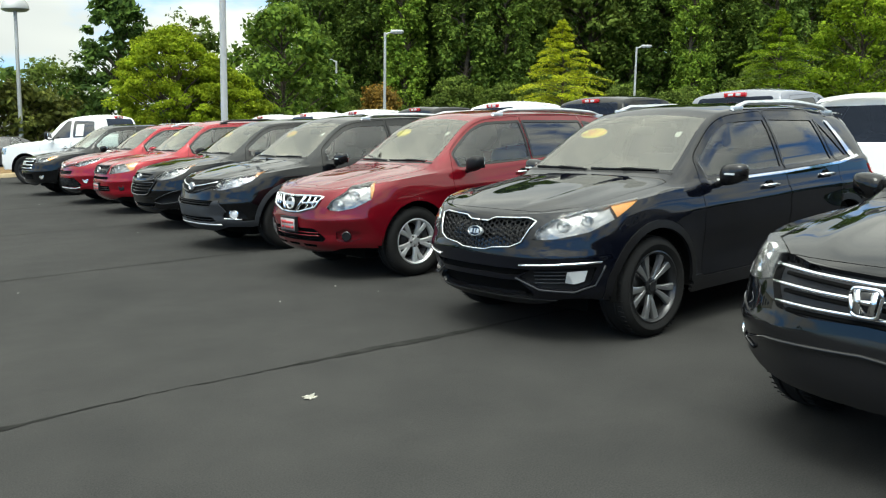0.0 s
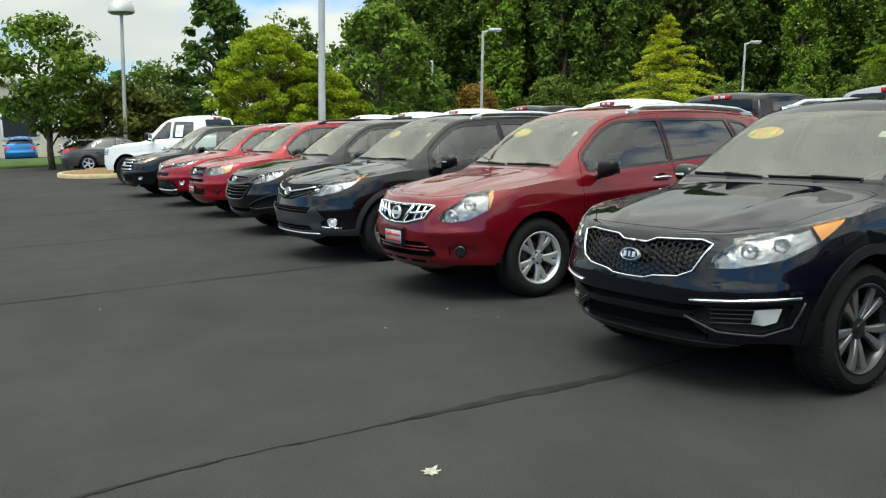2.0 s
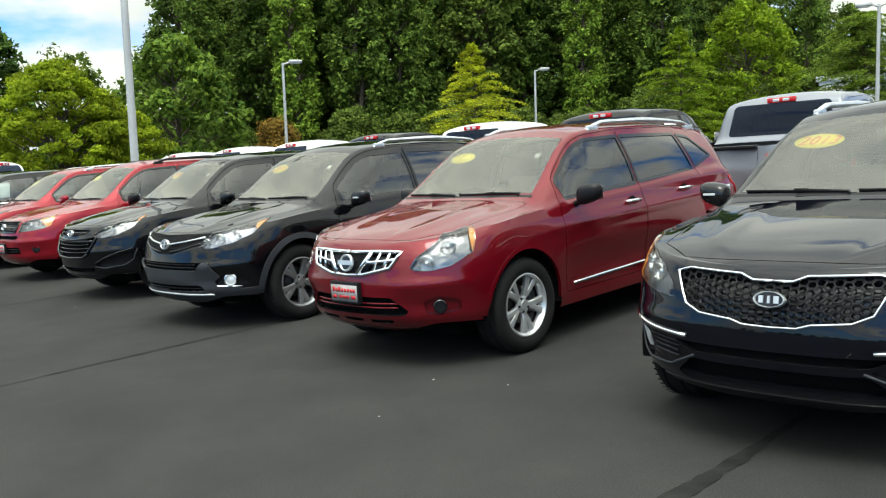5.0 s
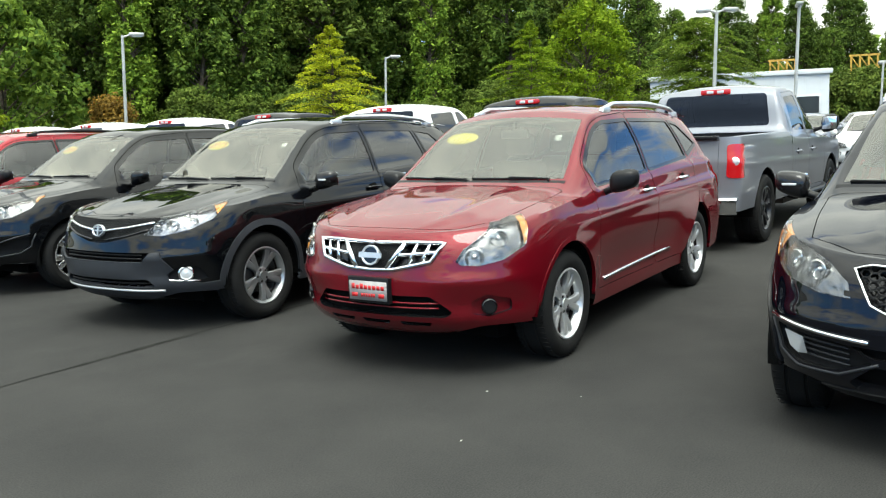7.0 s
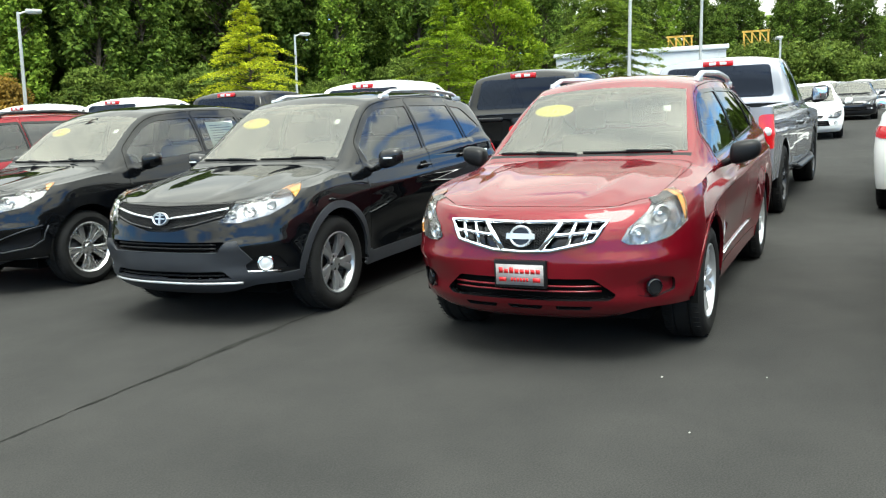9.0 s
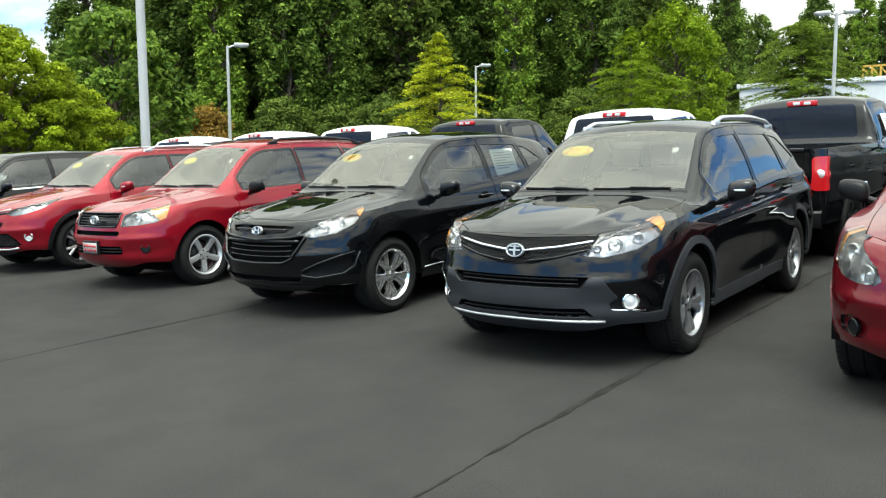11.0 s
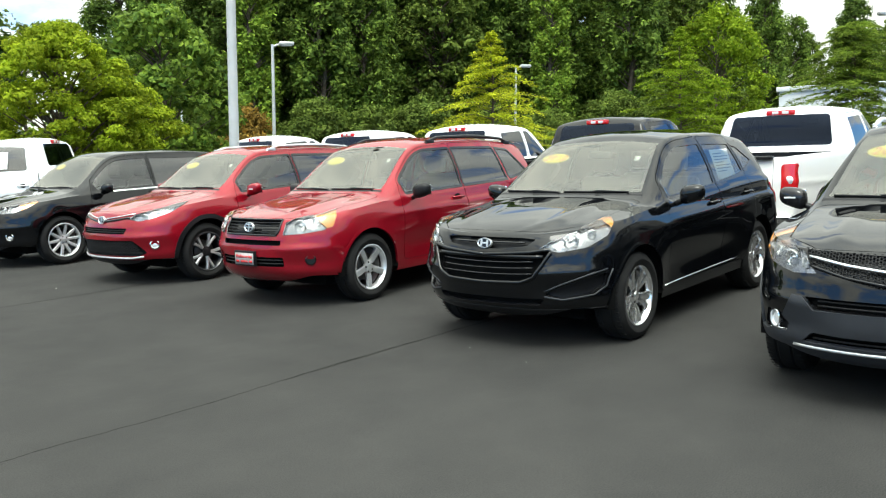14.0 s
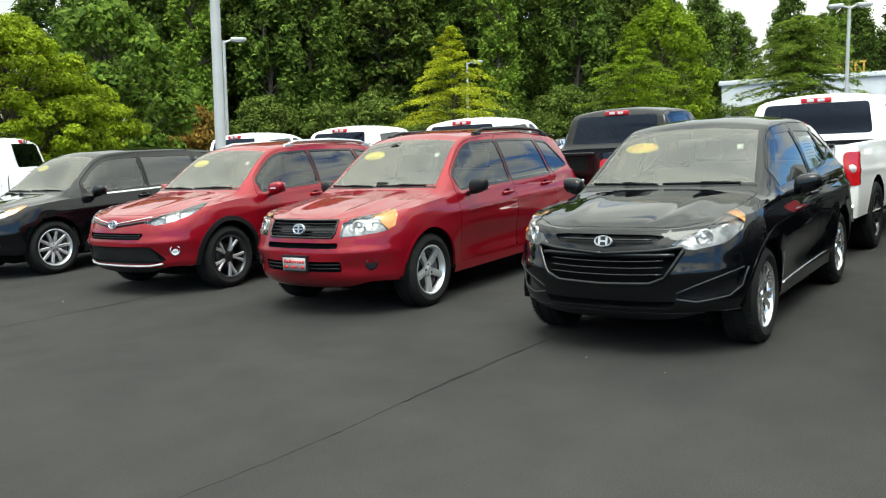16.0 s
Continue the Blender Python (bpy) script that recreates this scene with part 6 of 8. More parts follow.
        for x in (s["fo"], s["fo"] + s["wb"]):
            wheel_arch(root, sh, x, s["wheel"], 0.075, None, sd)
        for hx in (2.28, 3.12):
            door_handle(root, sh, hx, 1.02, sd, colour)
        mirror_part(root, sh, 1.86, 1.36, sd, TRIM if bumper else TRIM, (0.14, 0.24, 0.24))
        if steps:
            st = bmesh.new()
            tube(st, [(1.45, sd * 0.98, 0.46), (1.6, sd * 1.02, 0.42), (3.3, sd * 1.02, 0.42), (3.45, sd * 0.98, 0.46)], 0.055, 10, 0, 0.6)
            part("side_step", st, TRIM, root)
        # headlights
        hl = [sh.fp(sd * 0.60, 0.86), sh.fp(sd * 0.60, 1.02), sh.sp(0.42, 1.05, sd), sh.sp(0.36, 0.86, sd)]
        part("headlight", lift(sh.carve(hl, -40 * sd), 0.004, 0.02), REFLECTOR, root)
    gr = [sh.fp(y, z) for y, z in ((-0.56, 0.70), (0.56, 0.70), (0.60, 1.0), (-0.60, 1.0))]
    part("grille", lift(sh.carve(gr, 0), -0.03, 0.0), CHROME, root)
    build_interior(root, s, CLOTHGREY, DASH)
    part("body", sh.bm, colour, root, "", 50)
    under = bmesh.new()
    box(under, 0.6, L - 0.3, -0.6, 0.6, 0.36, 0.5)
    part("underbody", under, DARK, root)
    add_wheels(root, (s["fo"], s["fo"] + s["wb"]), s["wheel"], wheel_style, s["W"] / 2 + 0.005, 0.27)
    return root


# ---- ground ----
def build_ground():
    bm = bmesh.new()
    n = 24
    rows = []
    for i in range(n + 1):
        y = -400 + 800 * i / n
        rows.append([Vector((-400 + 800 * j / n, y, 0)) for j in range(n + 1)])
    grid_sheet(bm, rows)
    ob = part("ground", bm, ASPHALT)
    tagged(ob, "dark sealed asphalt of the car park", "ground", kind="structure")
    return ob


build_ground()

# ---- wheels of the cars ----
PETAL = {"n": 5, "kind": "split", "rim": 0.252, "mats": [DARKALLOY, MACHINED, DARKALLOY], "face": 1, "hub": 0.06, "apart": 0.16, "w0": 0.010, "w1": 0.028, "splay": 0.09}
SPLIT = {"n": 5, "kind": "split", "rim": 0.230, "mats": [ALLOY, ALLOY, STEEL], "hub": 0.065, "apart": 0.10, "w0": 0.016, "w1": 0.026, "splay": 0.12}
FIVE = {"n": 5, "kind": "wide", "rim": 0.236, "mats": [ALLOY, ALLOY, STEEL], "hub": 0.07, "w0": 0.03, "w1": 0.034}
FORKED = {"n": 5, "kind": "split", "rim": 0.236, "mats": [MACHINED, ALLOY, STEEL], "hub": 0.07, "apart": 0.09, "w0": 0.018, "w1": 0.030, "splay": 0.10}
CHROMED = {"n": 5, "kind": "split", "rim": 0.238, "mats": [CHROMEWHEEL, ALLOY, STEEL], "hub": 0.07, "apart": 0.15, "w0": 0.020, "w1": 0.034, "splay": 0.10}
TWIN = {"n": 5, "kind": "split", "rim": 0.248, "mats": [DARKALLOY, ALLOY, DARKALLOY], "face": 1, "hub": 0.065, "splay": 0.16, "w0": 0.011, "w1": 0.018}
TEN = {"n": 10, "kind": "plain", "rim": 0.255, "mats": [ALLOY, ALLOY, STEEL], "hub": 0.07}
TRUCKWHEEL = {"n": 6, "kind": "split", "rim": 0.26, "mats": [DARKALLOY, ALLOY, STEEL], "hub": 0.09}


# ---- the front row ----
def pillar_line(s, off, x0, x1, n=7):
    """Points along the front roof pillar, off below its upper edge."""
    top, drop = curve(s["top"]), curve(s["drop"])
    return [(float(x), top(x) - drop(x) - off) for x in np.linspace(x1, x0, n)]


def std_windows(s, split=2.62, rear=None, third=0.32, rise=0.0):
    b, cx, wx, H, L = s["belt_front"], s["cowl_x"], s["screen_x"], s["H"], s["L"]
    r = rear or L - 0.78
    top = H - 0.125
    line = [(x, z) for x, z in pillar_line(s, 0.05, cx + 0.30, wx + 0.22) if b + 0.07 < z < top]
    return [[(cx + 0.34, b + 0.04), (split - 0.006, b + 0.06 + 0.3 * rise), (split - 0.012, top)] + line,
            [(split + 0.012, b + 0.062 + 0.32 * rise), (r - 0.22, b + 0.085 + 0.8 * rise), (r - 0.29, top - 0.02), (split + 0.010, top)],
            [(r - 0.19, b + 0.09 + 0.85 * rise), (r + third, b + 0.09 + 0.25 * third + 1.4 * rise), (r + third - 0.27, top - 0.06), (r - 0.26, top - 0.025)]]


def std_doors(s, split=2.62, rear=None):
    b, cx, wx, H, L = s["belt_front"], s["cowl_x"], s["screen_x"], s["H"], s["L"]
    r = (rear or L - 0.78)
    top = H - 0.075
    back = s["fo"] + s["wb"] - 0.38
    line = [(x, z) for x, z in pillar_line(s, 0.022, cx + 0.30, wx + 0.20) if b + 0.05 < z < top]
    return [[(cx + 0.22, 0.36), (split, 0.36), (split, top)] + line + [(cx + 0.24, b + 0.01), (cx + 0.22, b - 0.05)],
            [(split + 0.006, 0.36), (back, 0.36), (r - 0.20, 0.80), (r - 0.18, b + 0.06), (r - 0.28, top - 0.01), (split + 0.006, top)]]


S_HONEYCOMB = suv_spec(4.44, 1.855, 1.635, 2.64, 0.885, 0.358)
S_VEE = suv_spec(4.66, 1.80, 1.66, 2.69, 0.95, 0.353)
S_SLIM = suv_spec(4.57, 1.845, 1.665, 2.66, 0.93, 0.362)
S_SIXSIDED = suv_spec(4.41, 1.82, 1.655, 2.64, 0.88, 0.351)
S_OLD = suv_spec(4.60, 1.815, 1.685, 2.66, 0.90, 0.353)
S_NEW = suv_spec(4.60, 1.845, 1.665, 2.66, 0.93, 0.362)
S_WIDEBAR = suv_spec(4.72, 1.93, 1.70, 2.825, 0.95, 0.372)
S_THREEBAR = suv_spec(4.53, 1.82, 1.65, 2.62, 0.92, 0.345, base=[(0.0, 0.345), (0.12, 0.36), (0.34, 0.43), (0.57, 0.40), (1.32, 0.25), (3.14, 0.26), (4.53, 0.32)])



def side_strip(root, sh, x0, x1, z, r=0.012):
    """A chrome strip low on each side."""
    for sd in (-1, 1):
        bm = bmesh.new()
        tube(bm, [sh.sp(x, z + 0.03 * (x - x0) / (x1 - x0), sd) + Vector((0, sd * 0.004, 0)) for x in np.linspace(x0, x1, 14)], r, 8)
        part("side_moulding", bm, CHROME, root)


def paper_in_window(root, sh, x, z, w, h, side=-1, y=0.70):
    """A price sheet behind the side glass."""
    bm = bmesh.new()
    m = Matrix.Translation((x, side * y, z)) @ Matrix.Rotation(radians(20 * side), 4, "X")
    v = box(bm, -w / 2, w / 2, -0.002, 0.002, -h / 2, h / 2)
    bmesh.ops.transform(bm, matrix=m, verts=bm.verts)
    ob = part("price_sheet", bm, PAPER, root, "white price sheet in the side window")
    b = bmesh.new()
    for k in range(7):
        box(b, -w * 0.4, w * (0.4 if k % 3 else 0.1), -0.0035 if side < 0 else 0.002, -0.002 if side < 0 else 0.0035, h * (0.34 - k * 0.1), h * (0.37 - k * 0.1))
    bmesh.ops.transform(b, matrix=m, verts=b.verts)
    part("sheet_marking", b, INK, ob)


def tag_under_mirror(root, sh):
    small_sticker(root, sh, sh.s["screen_x"] - 0.32, -0.70, 0.05, 0.065)
    small_sticker(root, sh, sh.s["screen_x"] - 0.10, -0.72, 0.03, 0.02)


def extra_vee(root, sh):
    side_strip(root, sh, 1.55, 2.95, 0.42)
    tag_under_mirror(root, sh)


def extra_sixsided(root, sh):
    side_strip(root, sh, 1.35, 2.98, 0.36, 0.006)
    paper_in_window(root, sh, 3.02, 1.30, 0.44, 0.30, -1, 0.722)
    tag_under_mirror(root, sh)


def extra_honeycomb(root, sh):
    tag_under_mirror(root, sh)
    b, t = sh.s["belt_front"], sh.s["H"] - 0.125
    for sd in (-1, 1):
        st = sh.carve(side_pts([(3.755, b + 0.10), (3.83, b + 0.12), (3.66, t - 0.06), (3.60, t - 0.05)], sd), -90 * sd, lambda c: c.y * sd > 0.3 and c.z > 0.9)
        part("pillar_chrome", lift(st, 0.008, 0.012), CHROME, root)


CARS = [
    # face, label, proportions, paint, wheels, place, options
    (front_threebar, "black compact SUV with a three-bar chrome grille", S_THREEBAR, BLACK, SPLIT, (3.18, 1.80, -2.0), dict(trim=TRIM, sill=TRIM, cloth=CLOTHGREY)),
    (front_honeycomb, "glossy navy-black SUV with a honeycomb grille", S_HONEYCOMB, NAVY, PETAL, (3.60, 4.92, 4.5),
     dict(trim=TRIM, sill=TRIM, rails=ALLOY, mirror=GLOSSBLACK, mirror_chrome=True, handles=CHROME, handle_x=(2.34, 3.24), belt=True, sticker=(1.71, 0.56, "2013"), extra=extra_honeycomb, cloth=CLOTHGREY)),
    (front_vee, "dark red SUV with a chrome V-shaped grille", S_VEE, CRIMSON, SPLIT, (3.65, 8.135, 3.5),
     dict(rails=ALLOY, mirror=TRIM, handles=CHROME, handle_x=(2.44, 3.34), sticker=(1.71, 0.56, None), extra=extra_vee)),
    (front_slim, "black SUV with a grey plastic lower bumper", S_SLIM, BLACK, FORKED, (3.54, 10.92, 4.0),
     dict(trim=GREYTRIM, sill=GREYTRIM, rails=ALLOY, mirror=GLOSSBLACK, mirror_chrome=True, handle_x=(2.48, 3.36), sticker=(1.71, 0.56, "2015"), extra=tag_under_mirror)),
    (front_sixsided, "black SUV with a six-sided grille", S_SIXSIDED, BLACK, CHROMED, (3.70, 13.92, 2.0),
     dict(mirror=BLACK, rear_glass=SIDEGLASS, handle_x=(2.42, 3.30), sticker=(1.71, 0.56, "2010"), extra=extra_sixsided)),
    (front_old, "bright red boxy SUV with a black slatted grille", S_OLD, RED, FIVE, (3.82, 17.09, 3.0),
     dict(rails=TRIM, mirror=TRIM, handles=RED, handle_x=(2.45, 3.38), sticker=(1.71, 0.56, None), extra=tag_under_mirror, cloth=CLOTH)),
    (front_new, "bright red SUV with a black lower intake", S_NEW, RED, TWIN, (3.78, 20.05, 3.0),
     dict(trim=TRIM, sill=TRIM, rails=ALLOY, mirror_chrome=True, handle_x=(2.48, 3.36), sticker=(1.71, 0.56, None), extra=tag_under_mirror, cloth=CLOTHGREY)),
    (front_widebar, "black SUV with a wide chrome bar grille", S_WIDEBAR, BLACK, TEN, (3.58, 23.6, 3.0),
     dict(sill=TRIM, handles=BLACK, handle_x=(2.5, 3.5), belt=True, sticker=(1.71, 0.56, None), cloth=CLOTHGREY)),
]
for face, lb, s, col, wst, (x, y, yaw), opt in CARS:
    opt = dict(opt)
    if opt.pop("belt", False):
        b = s["belt_front"]
        opt["belt_chrome"] = [(s["cowl_x"] + 0.45, b + 0.028), (2.62, b + 0.042), (s["L"] - 0.95, b + 0.075), (s["L"] - 0.55, b + 0.12)]
    ob = build_suv("suv", lb, s, col, wst, std_windows(s, third={id(S_HONEYCOMB): 0.08, id(S_SIXSIDED): 0.20, id(S_VEE): 0.24}.get(id(s), 0.32), rise={id(S_VEE): 0.07, id(S_SIXSIDED): 0.10, id(S_SLIM): 0.04, id(S_NEW): 0.04}.get(id(s), 0.0)), std_doors(s), front=face, **opt)
    ob.matrix_world = pose(x, y, 0, 0, 0, yaw)

TRUCKS = [("silver pickup truck with a dark rear window", SILVER, 8.92, dict(steps=True)), ("black pickup truck with a dark rear window", BLACK, 11.45, dict(bumper=TRIM)),
          ("white pickup truck with lettered tailgate bars", WHITE, 14.3, dict(tail_word=True)), ("black pickup truck with a dark rear window", BLACK, 17.28, {}),
          ("white pickup truck with lettered tailgate bars", WHITE, 20.3, {}), ("white pickup truck with lettered tailgate bars", WHITE, 23.3, {}), ("white pickup truck with lettered tailgate bars", WHITE, 26.5, {})]
first = {}
for lb, col, y, opt in TRUCKS:
    m = pose((9.2 if col is SILVER else 8.65) + 5.8, y, 0, 0, 0, 182 if col is SILVER else 180)
    if lb in first:
        copy_thing(first[lb], m)
    else:
        first[lb] = build_truck(lb, col, TRUCKWHEEL, **opt)
        first[lb].matrix_world = m
# the white truck that stands askew past the end of the row
askew = copy_thing(first["white pickup truck with lettered tailgate bars"], pose(4.5, 30.6, 0, 0, 0, -45) @ Matrix.Scale(1.06, 4))
tagged(askew, "white pickup truck parked askew past the row")
paper_in_window(first["black pickup truck with a dark rear window"], None, 2.85, 1.52, 0.30, 0.30, 1, 0.912)
paper_in_window(askew, None, 2.72, 1.50, 0.24, 0.34, -1, 0.905)


# ---- trees ----
def leaf_cloud(name, centres, radii, per, size, rng, flat=0.75, droop=0.0):
    """Many small leaves in clumps: one mesh. Leaves sit mostly in the outer part of their clump and face outwards."""
    C, R = np.repeat(np.array(centres), per, 0), np.repeat(np.array(radii), per)
    n = len(C)
    d = rng.normal(size=(n, 3))
    d /= np.linalg.norm(d, axis=1)[:, None]
    rr = R * rng.random(n) ** 0.45
    pos = C + d * rr[:, None] * np.array([1, 1, flat])
    pos[:, 2] -= droop * (rng.random(n) ** 2) * R
    nrm = d * 0.7 + rng.normal(size=(n, 3)) * 0.5 + np.array([0, 0, 0.45])
    nrm /= np.linalg.norm(nrm, axis=1)[:, None]
    t = np.cross(nrm, rng.normal(size=(n, 3)))
    t /= np.linalg.norm(t, axis=1)[:, None]
    b = np.cross(nrm, t)
    s = size * (0.55 + 0.9 * rng.random(n))[:, None]
    bend = nrm * s * 0.25
    v = np.stack([pos - t * s, pos + b * s * 0.55 - bend * 0.4, pos + t * s, pos - b * s * 0.55 - bend * 0.4], 1).reshape(-1, 3)
    f = np.arange(4 * n).reshape(-1, 4)
    me = bpy.data.meshes.new(name)
    me.from_pydata(v.tolist(), [], f.tolist())
    me.update()
    return me


def build_tree(name, label, h, width, shape, leaf, seed, clumps=70, per=70, size=0.16, trunk=0.16, bare=0.2, flat=0.75, clump_r=(0.5, 0.95), category="tree", group="", droop=0.0, lean=0.0):
    """shape: half width of the crown, 0 to 1, against height from its foot to its top."""
    rng = np.random.default_rng(seed)
    prof = curve(shape)
    root = tagged(new(name), label, category, group)
    bm = bmesh.new()
    top = h * 0.93
    wob = rng.normal(size=(8, 2)) * 0.02 * h
    pts = [Vector((wob[k][0] * k / 7 + lean * (k / 7) ** 2, wob[k][1] * k / 7, top * k / 7)) for k in range(8)]
    tube(bm, pts, [trunk * (1 - 0.85 * k / 7) for k in range(8)], 8)
    centres, radii = [], []
    limbs = bmesh.new()
    for k in range(clumps):
        z = bare + (1 - bare) * rng.random() ** 0.9
        t = (z - bare) / (1 - bare)
        r = prof(t) * width / 2
        a = rng.random() * 2 * math.pi
        rad = r * (0.35 + 0.65 * math.sqrt(rng.random()))
        cr = rng.uniform(*clump_r)
        c = (math.cos(a) * rad + lean * z * z, math.sin(a) * rad, h * z)
        centres.append(c)
        radii.append(cr)
        if rng.random() < 0.5:
            foot = Vector((lean * z * z, 0, max(0.3, h * z - rad * 0.7 - 0.2)))
            mid = foot.lerp(Vector(c), 0.55) + Vector((0, 0, 0.15))
            tube(limbs, [foot, mid, Vector(c)], [trunk * 0.30, trunk * 0.18, 0.012], 5, caps=False)
    part("trunk", bm, BARK, root)
    tagged(part("branchwork", limbs, BARK, root), kind="stuff")
    me = leaf_cloud("crown", centres, radii, per, size, rng, flat, droop)
    me.materials.append(leaf)
    crown = new("crown", me)
    crown.parent = root
    return root


def build_cypress(name, label, h, width, shape, leaf, seed, limbs=120, per=190, size=0.06, trunk=0.11, bare=0.08, sag=0.10):
    """A bald cypress: limbs that leave the trunk in flat, feathery sprays of twigs, uneven in length."""
    rng = np.random.default_rng(seed)
    prof = curve(shape)
    root = tagged(new(name), label, "tree", "")
    bm = bmesh.new()
    tube(bm, [Vector((0.02 * h * math.sin(k * 1.7) * 0.3, 0.02 * h * math.cos(k * 2.1) * 0.3, 0.95 * h * k / 7)) for k in range(8)], [trunk * (1 - 0.88 * k / 7) for k in range(8)], 8)
    V = []
    boughs = bmesh.new()
    for k in range(limbs):
        t = (k + rng.random()) / limbs
        z = h * (bare + (0.99 - bare) * t)
        a = k * 2.399 + rng.uniform(-0.5, 0.5)
        ln = max(0.12, prof(t) * width / 2 * (rng.uniform(0.4, 0.9) if rng.random() < 0.6 else rng.uniform(0.85, 1.2)))
        out, side = np.array([math.cos(a), math.sin(a), 0]), np.array([-math.sin(a), math.cos(a), 0])
        rise = rng.uniform(0.05, 0.45) + 0.5 * t

        def at(u):
            return out * (ln * u)[:, None] + np.array([0, 0, 1]) * (z + ln * (rise * u - (sag + rise * 0.7) * u * u))[:, None]
        path = at(np.array([0.0, 0.35, 0.7, 1.0]))
        tube(boughs, [Vector(q) for q in path], [trunk * 0.28 * (1 - 0.7 * t), trunk * 0.18 * (1 - 0.7 * t), 0.010, 0.004], 4, caps=False)
        n = int(per * (0.35 + 0.65 * ln / (width / 2)))
        twigs = max(4, int(ln / 0.16))
        j = rng.integers(0, twigs, n)
        u = 0.18 + 0.82 * (j + 0.5) / twigs
        lat = rng.uniform(-1, 1, n) * (0.12 + 0.34 * ln * (1.12 - u) * u * 1.9)
        p = at(np.clip(u + np.abs(lat) * 0.45 / ln + rng.normal(size=n) * 0.02, 0, 1.08)) + side * lat[:, None]
        p[:, 2] += -0.25 * np.abs(lat) * sag * 3 + rng.normal(size=n) * 0.045 + 0.05 * np.sin(j * 12.9)
        nrm = np.array([0, 0, 1.0]) + rng.normal(size=(n, 3)) * 0.55
        nrm /= np.linalg.norm(nrm, axis=1)[:, None]
        tv = out * 0.6 + side * np.sign(lat)[:, None] + rng.normal(size=(n, 3)) * 0.35
        tv /= np.linalg.norm(tv, axis=1)[:, None]
        b = np.cross(nrm, tv)
        s = size * (0.6 + 0.9 * rng.random(n))[:, None]
        V.append(np.stack([p - tv * s, p + b * s * 0.45 - nrm * s * 0.12, p + tv * s, p - b * s * 0.45 - nrm * s * 0.12], 1).reshape(-1, 3))
    V = np.concatenate(V)
    part("trunk", bm, BARK, root)
    tagged(part("branchwork", boughs, BARK, root), kind="stuff")
    me = bpy.data.meshes.new("crown")
    me.from_pydata(V.tolist(), [], np.arange(len(V)).reshape(-1, 4).tolist())
    me.update()
    me.materials.append(leaf)
    crown = new("crown", me)
    crown.parent = root
    return root


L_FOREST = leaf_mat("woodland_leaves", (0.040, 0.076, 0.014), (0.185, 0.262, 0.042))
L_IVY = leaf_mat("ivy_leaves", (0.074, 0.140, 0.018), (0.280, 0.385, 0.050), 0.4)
L_FEATHER = leaf_mat("feathery_leaves", (0.125, 0.185, 0.009), (0.310, 0.370, 0.022), 0.45)
# darkened copy of woodland_leaves: the inner woods' shade is put into its colour
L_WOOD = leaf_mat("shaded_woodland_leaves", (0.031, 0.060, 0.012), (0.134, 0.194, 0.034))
L_LIME = leaf_mat("lime_leaves", (0.215, 0.285, 0.017), (0.540, 0.550, 0.032), 0.45)
L_CYPRESS = leaf_mat("cypress_leaves", (0.095, 0.165, 0.008), (0.240, 0.320, 0.020), 0.45)
L_MAPLE = leaf_mat("maple_leaves", (0.049, 0.099, 0.015), (0.185, 0.263, 0.034))
L_DARK = leaf_mat("dark_leaves", (0.026, 0.054, 0.013), (0.104, 0.166, 0.029))
L_BRUSH = leaf_mat("brush_leaves", (0.046, 0.078, 0.013), (0.160, 0.210, 0.038))
L_FAR = leaf_mat("pale_cypress_leaves", (0.072, 0.124, 0.014), (0.215, 0.285, 0.036), 0.42)
L_OLIVE = leaf_mat("olive_leaves", (0.050, 0.065, 0.016), (0.170, 0.185, 0.040))
L_RUST = leaf_mat("rusty_leaves", (0.112, 0.076, 0.018), (0.301, 0.184, 0.034))

ROUND = [(0, 0.45), (0.15, 0.8), (0.4, 1.0), (0.7, 0.8), (0.9, 0.45), (1.0, 0.12)]
CONE = [(0, 0.9), (0.12, 1.0), (0.4, 0.72), (0.7, 0.40), (0.9, 0.16), (1.0, 0.03)]
COLUMN = [(0, 0.75), (0.2, 0.9), (0.5, 1.0), (0.8, 0.95), (1.0, 0.6)]
SPARSE = [(0, 0.6), (0.3, 1.0), (0.6, 0.75), (0.85, 0.55), (1.0, 0.25)]
BUSH = [(0, 1.0), (0.4, 1.0), (0.8, 0.7), (1.0, 0.2)]

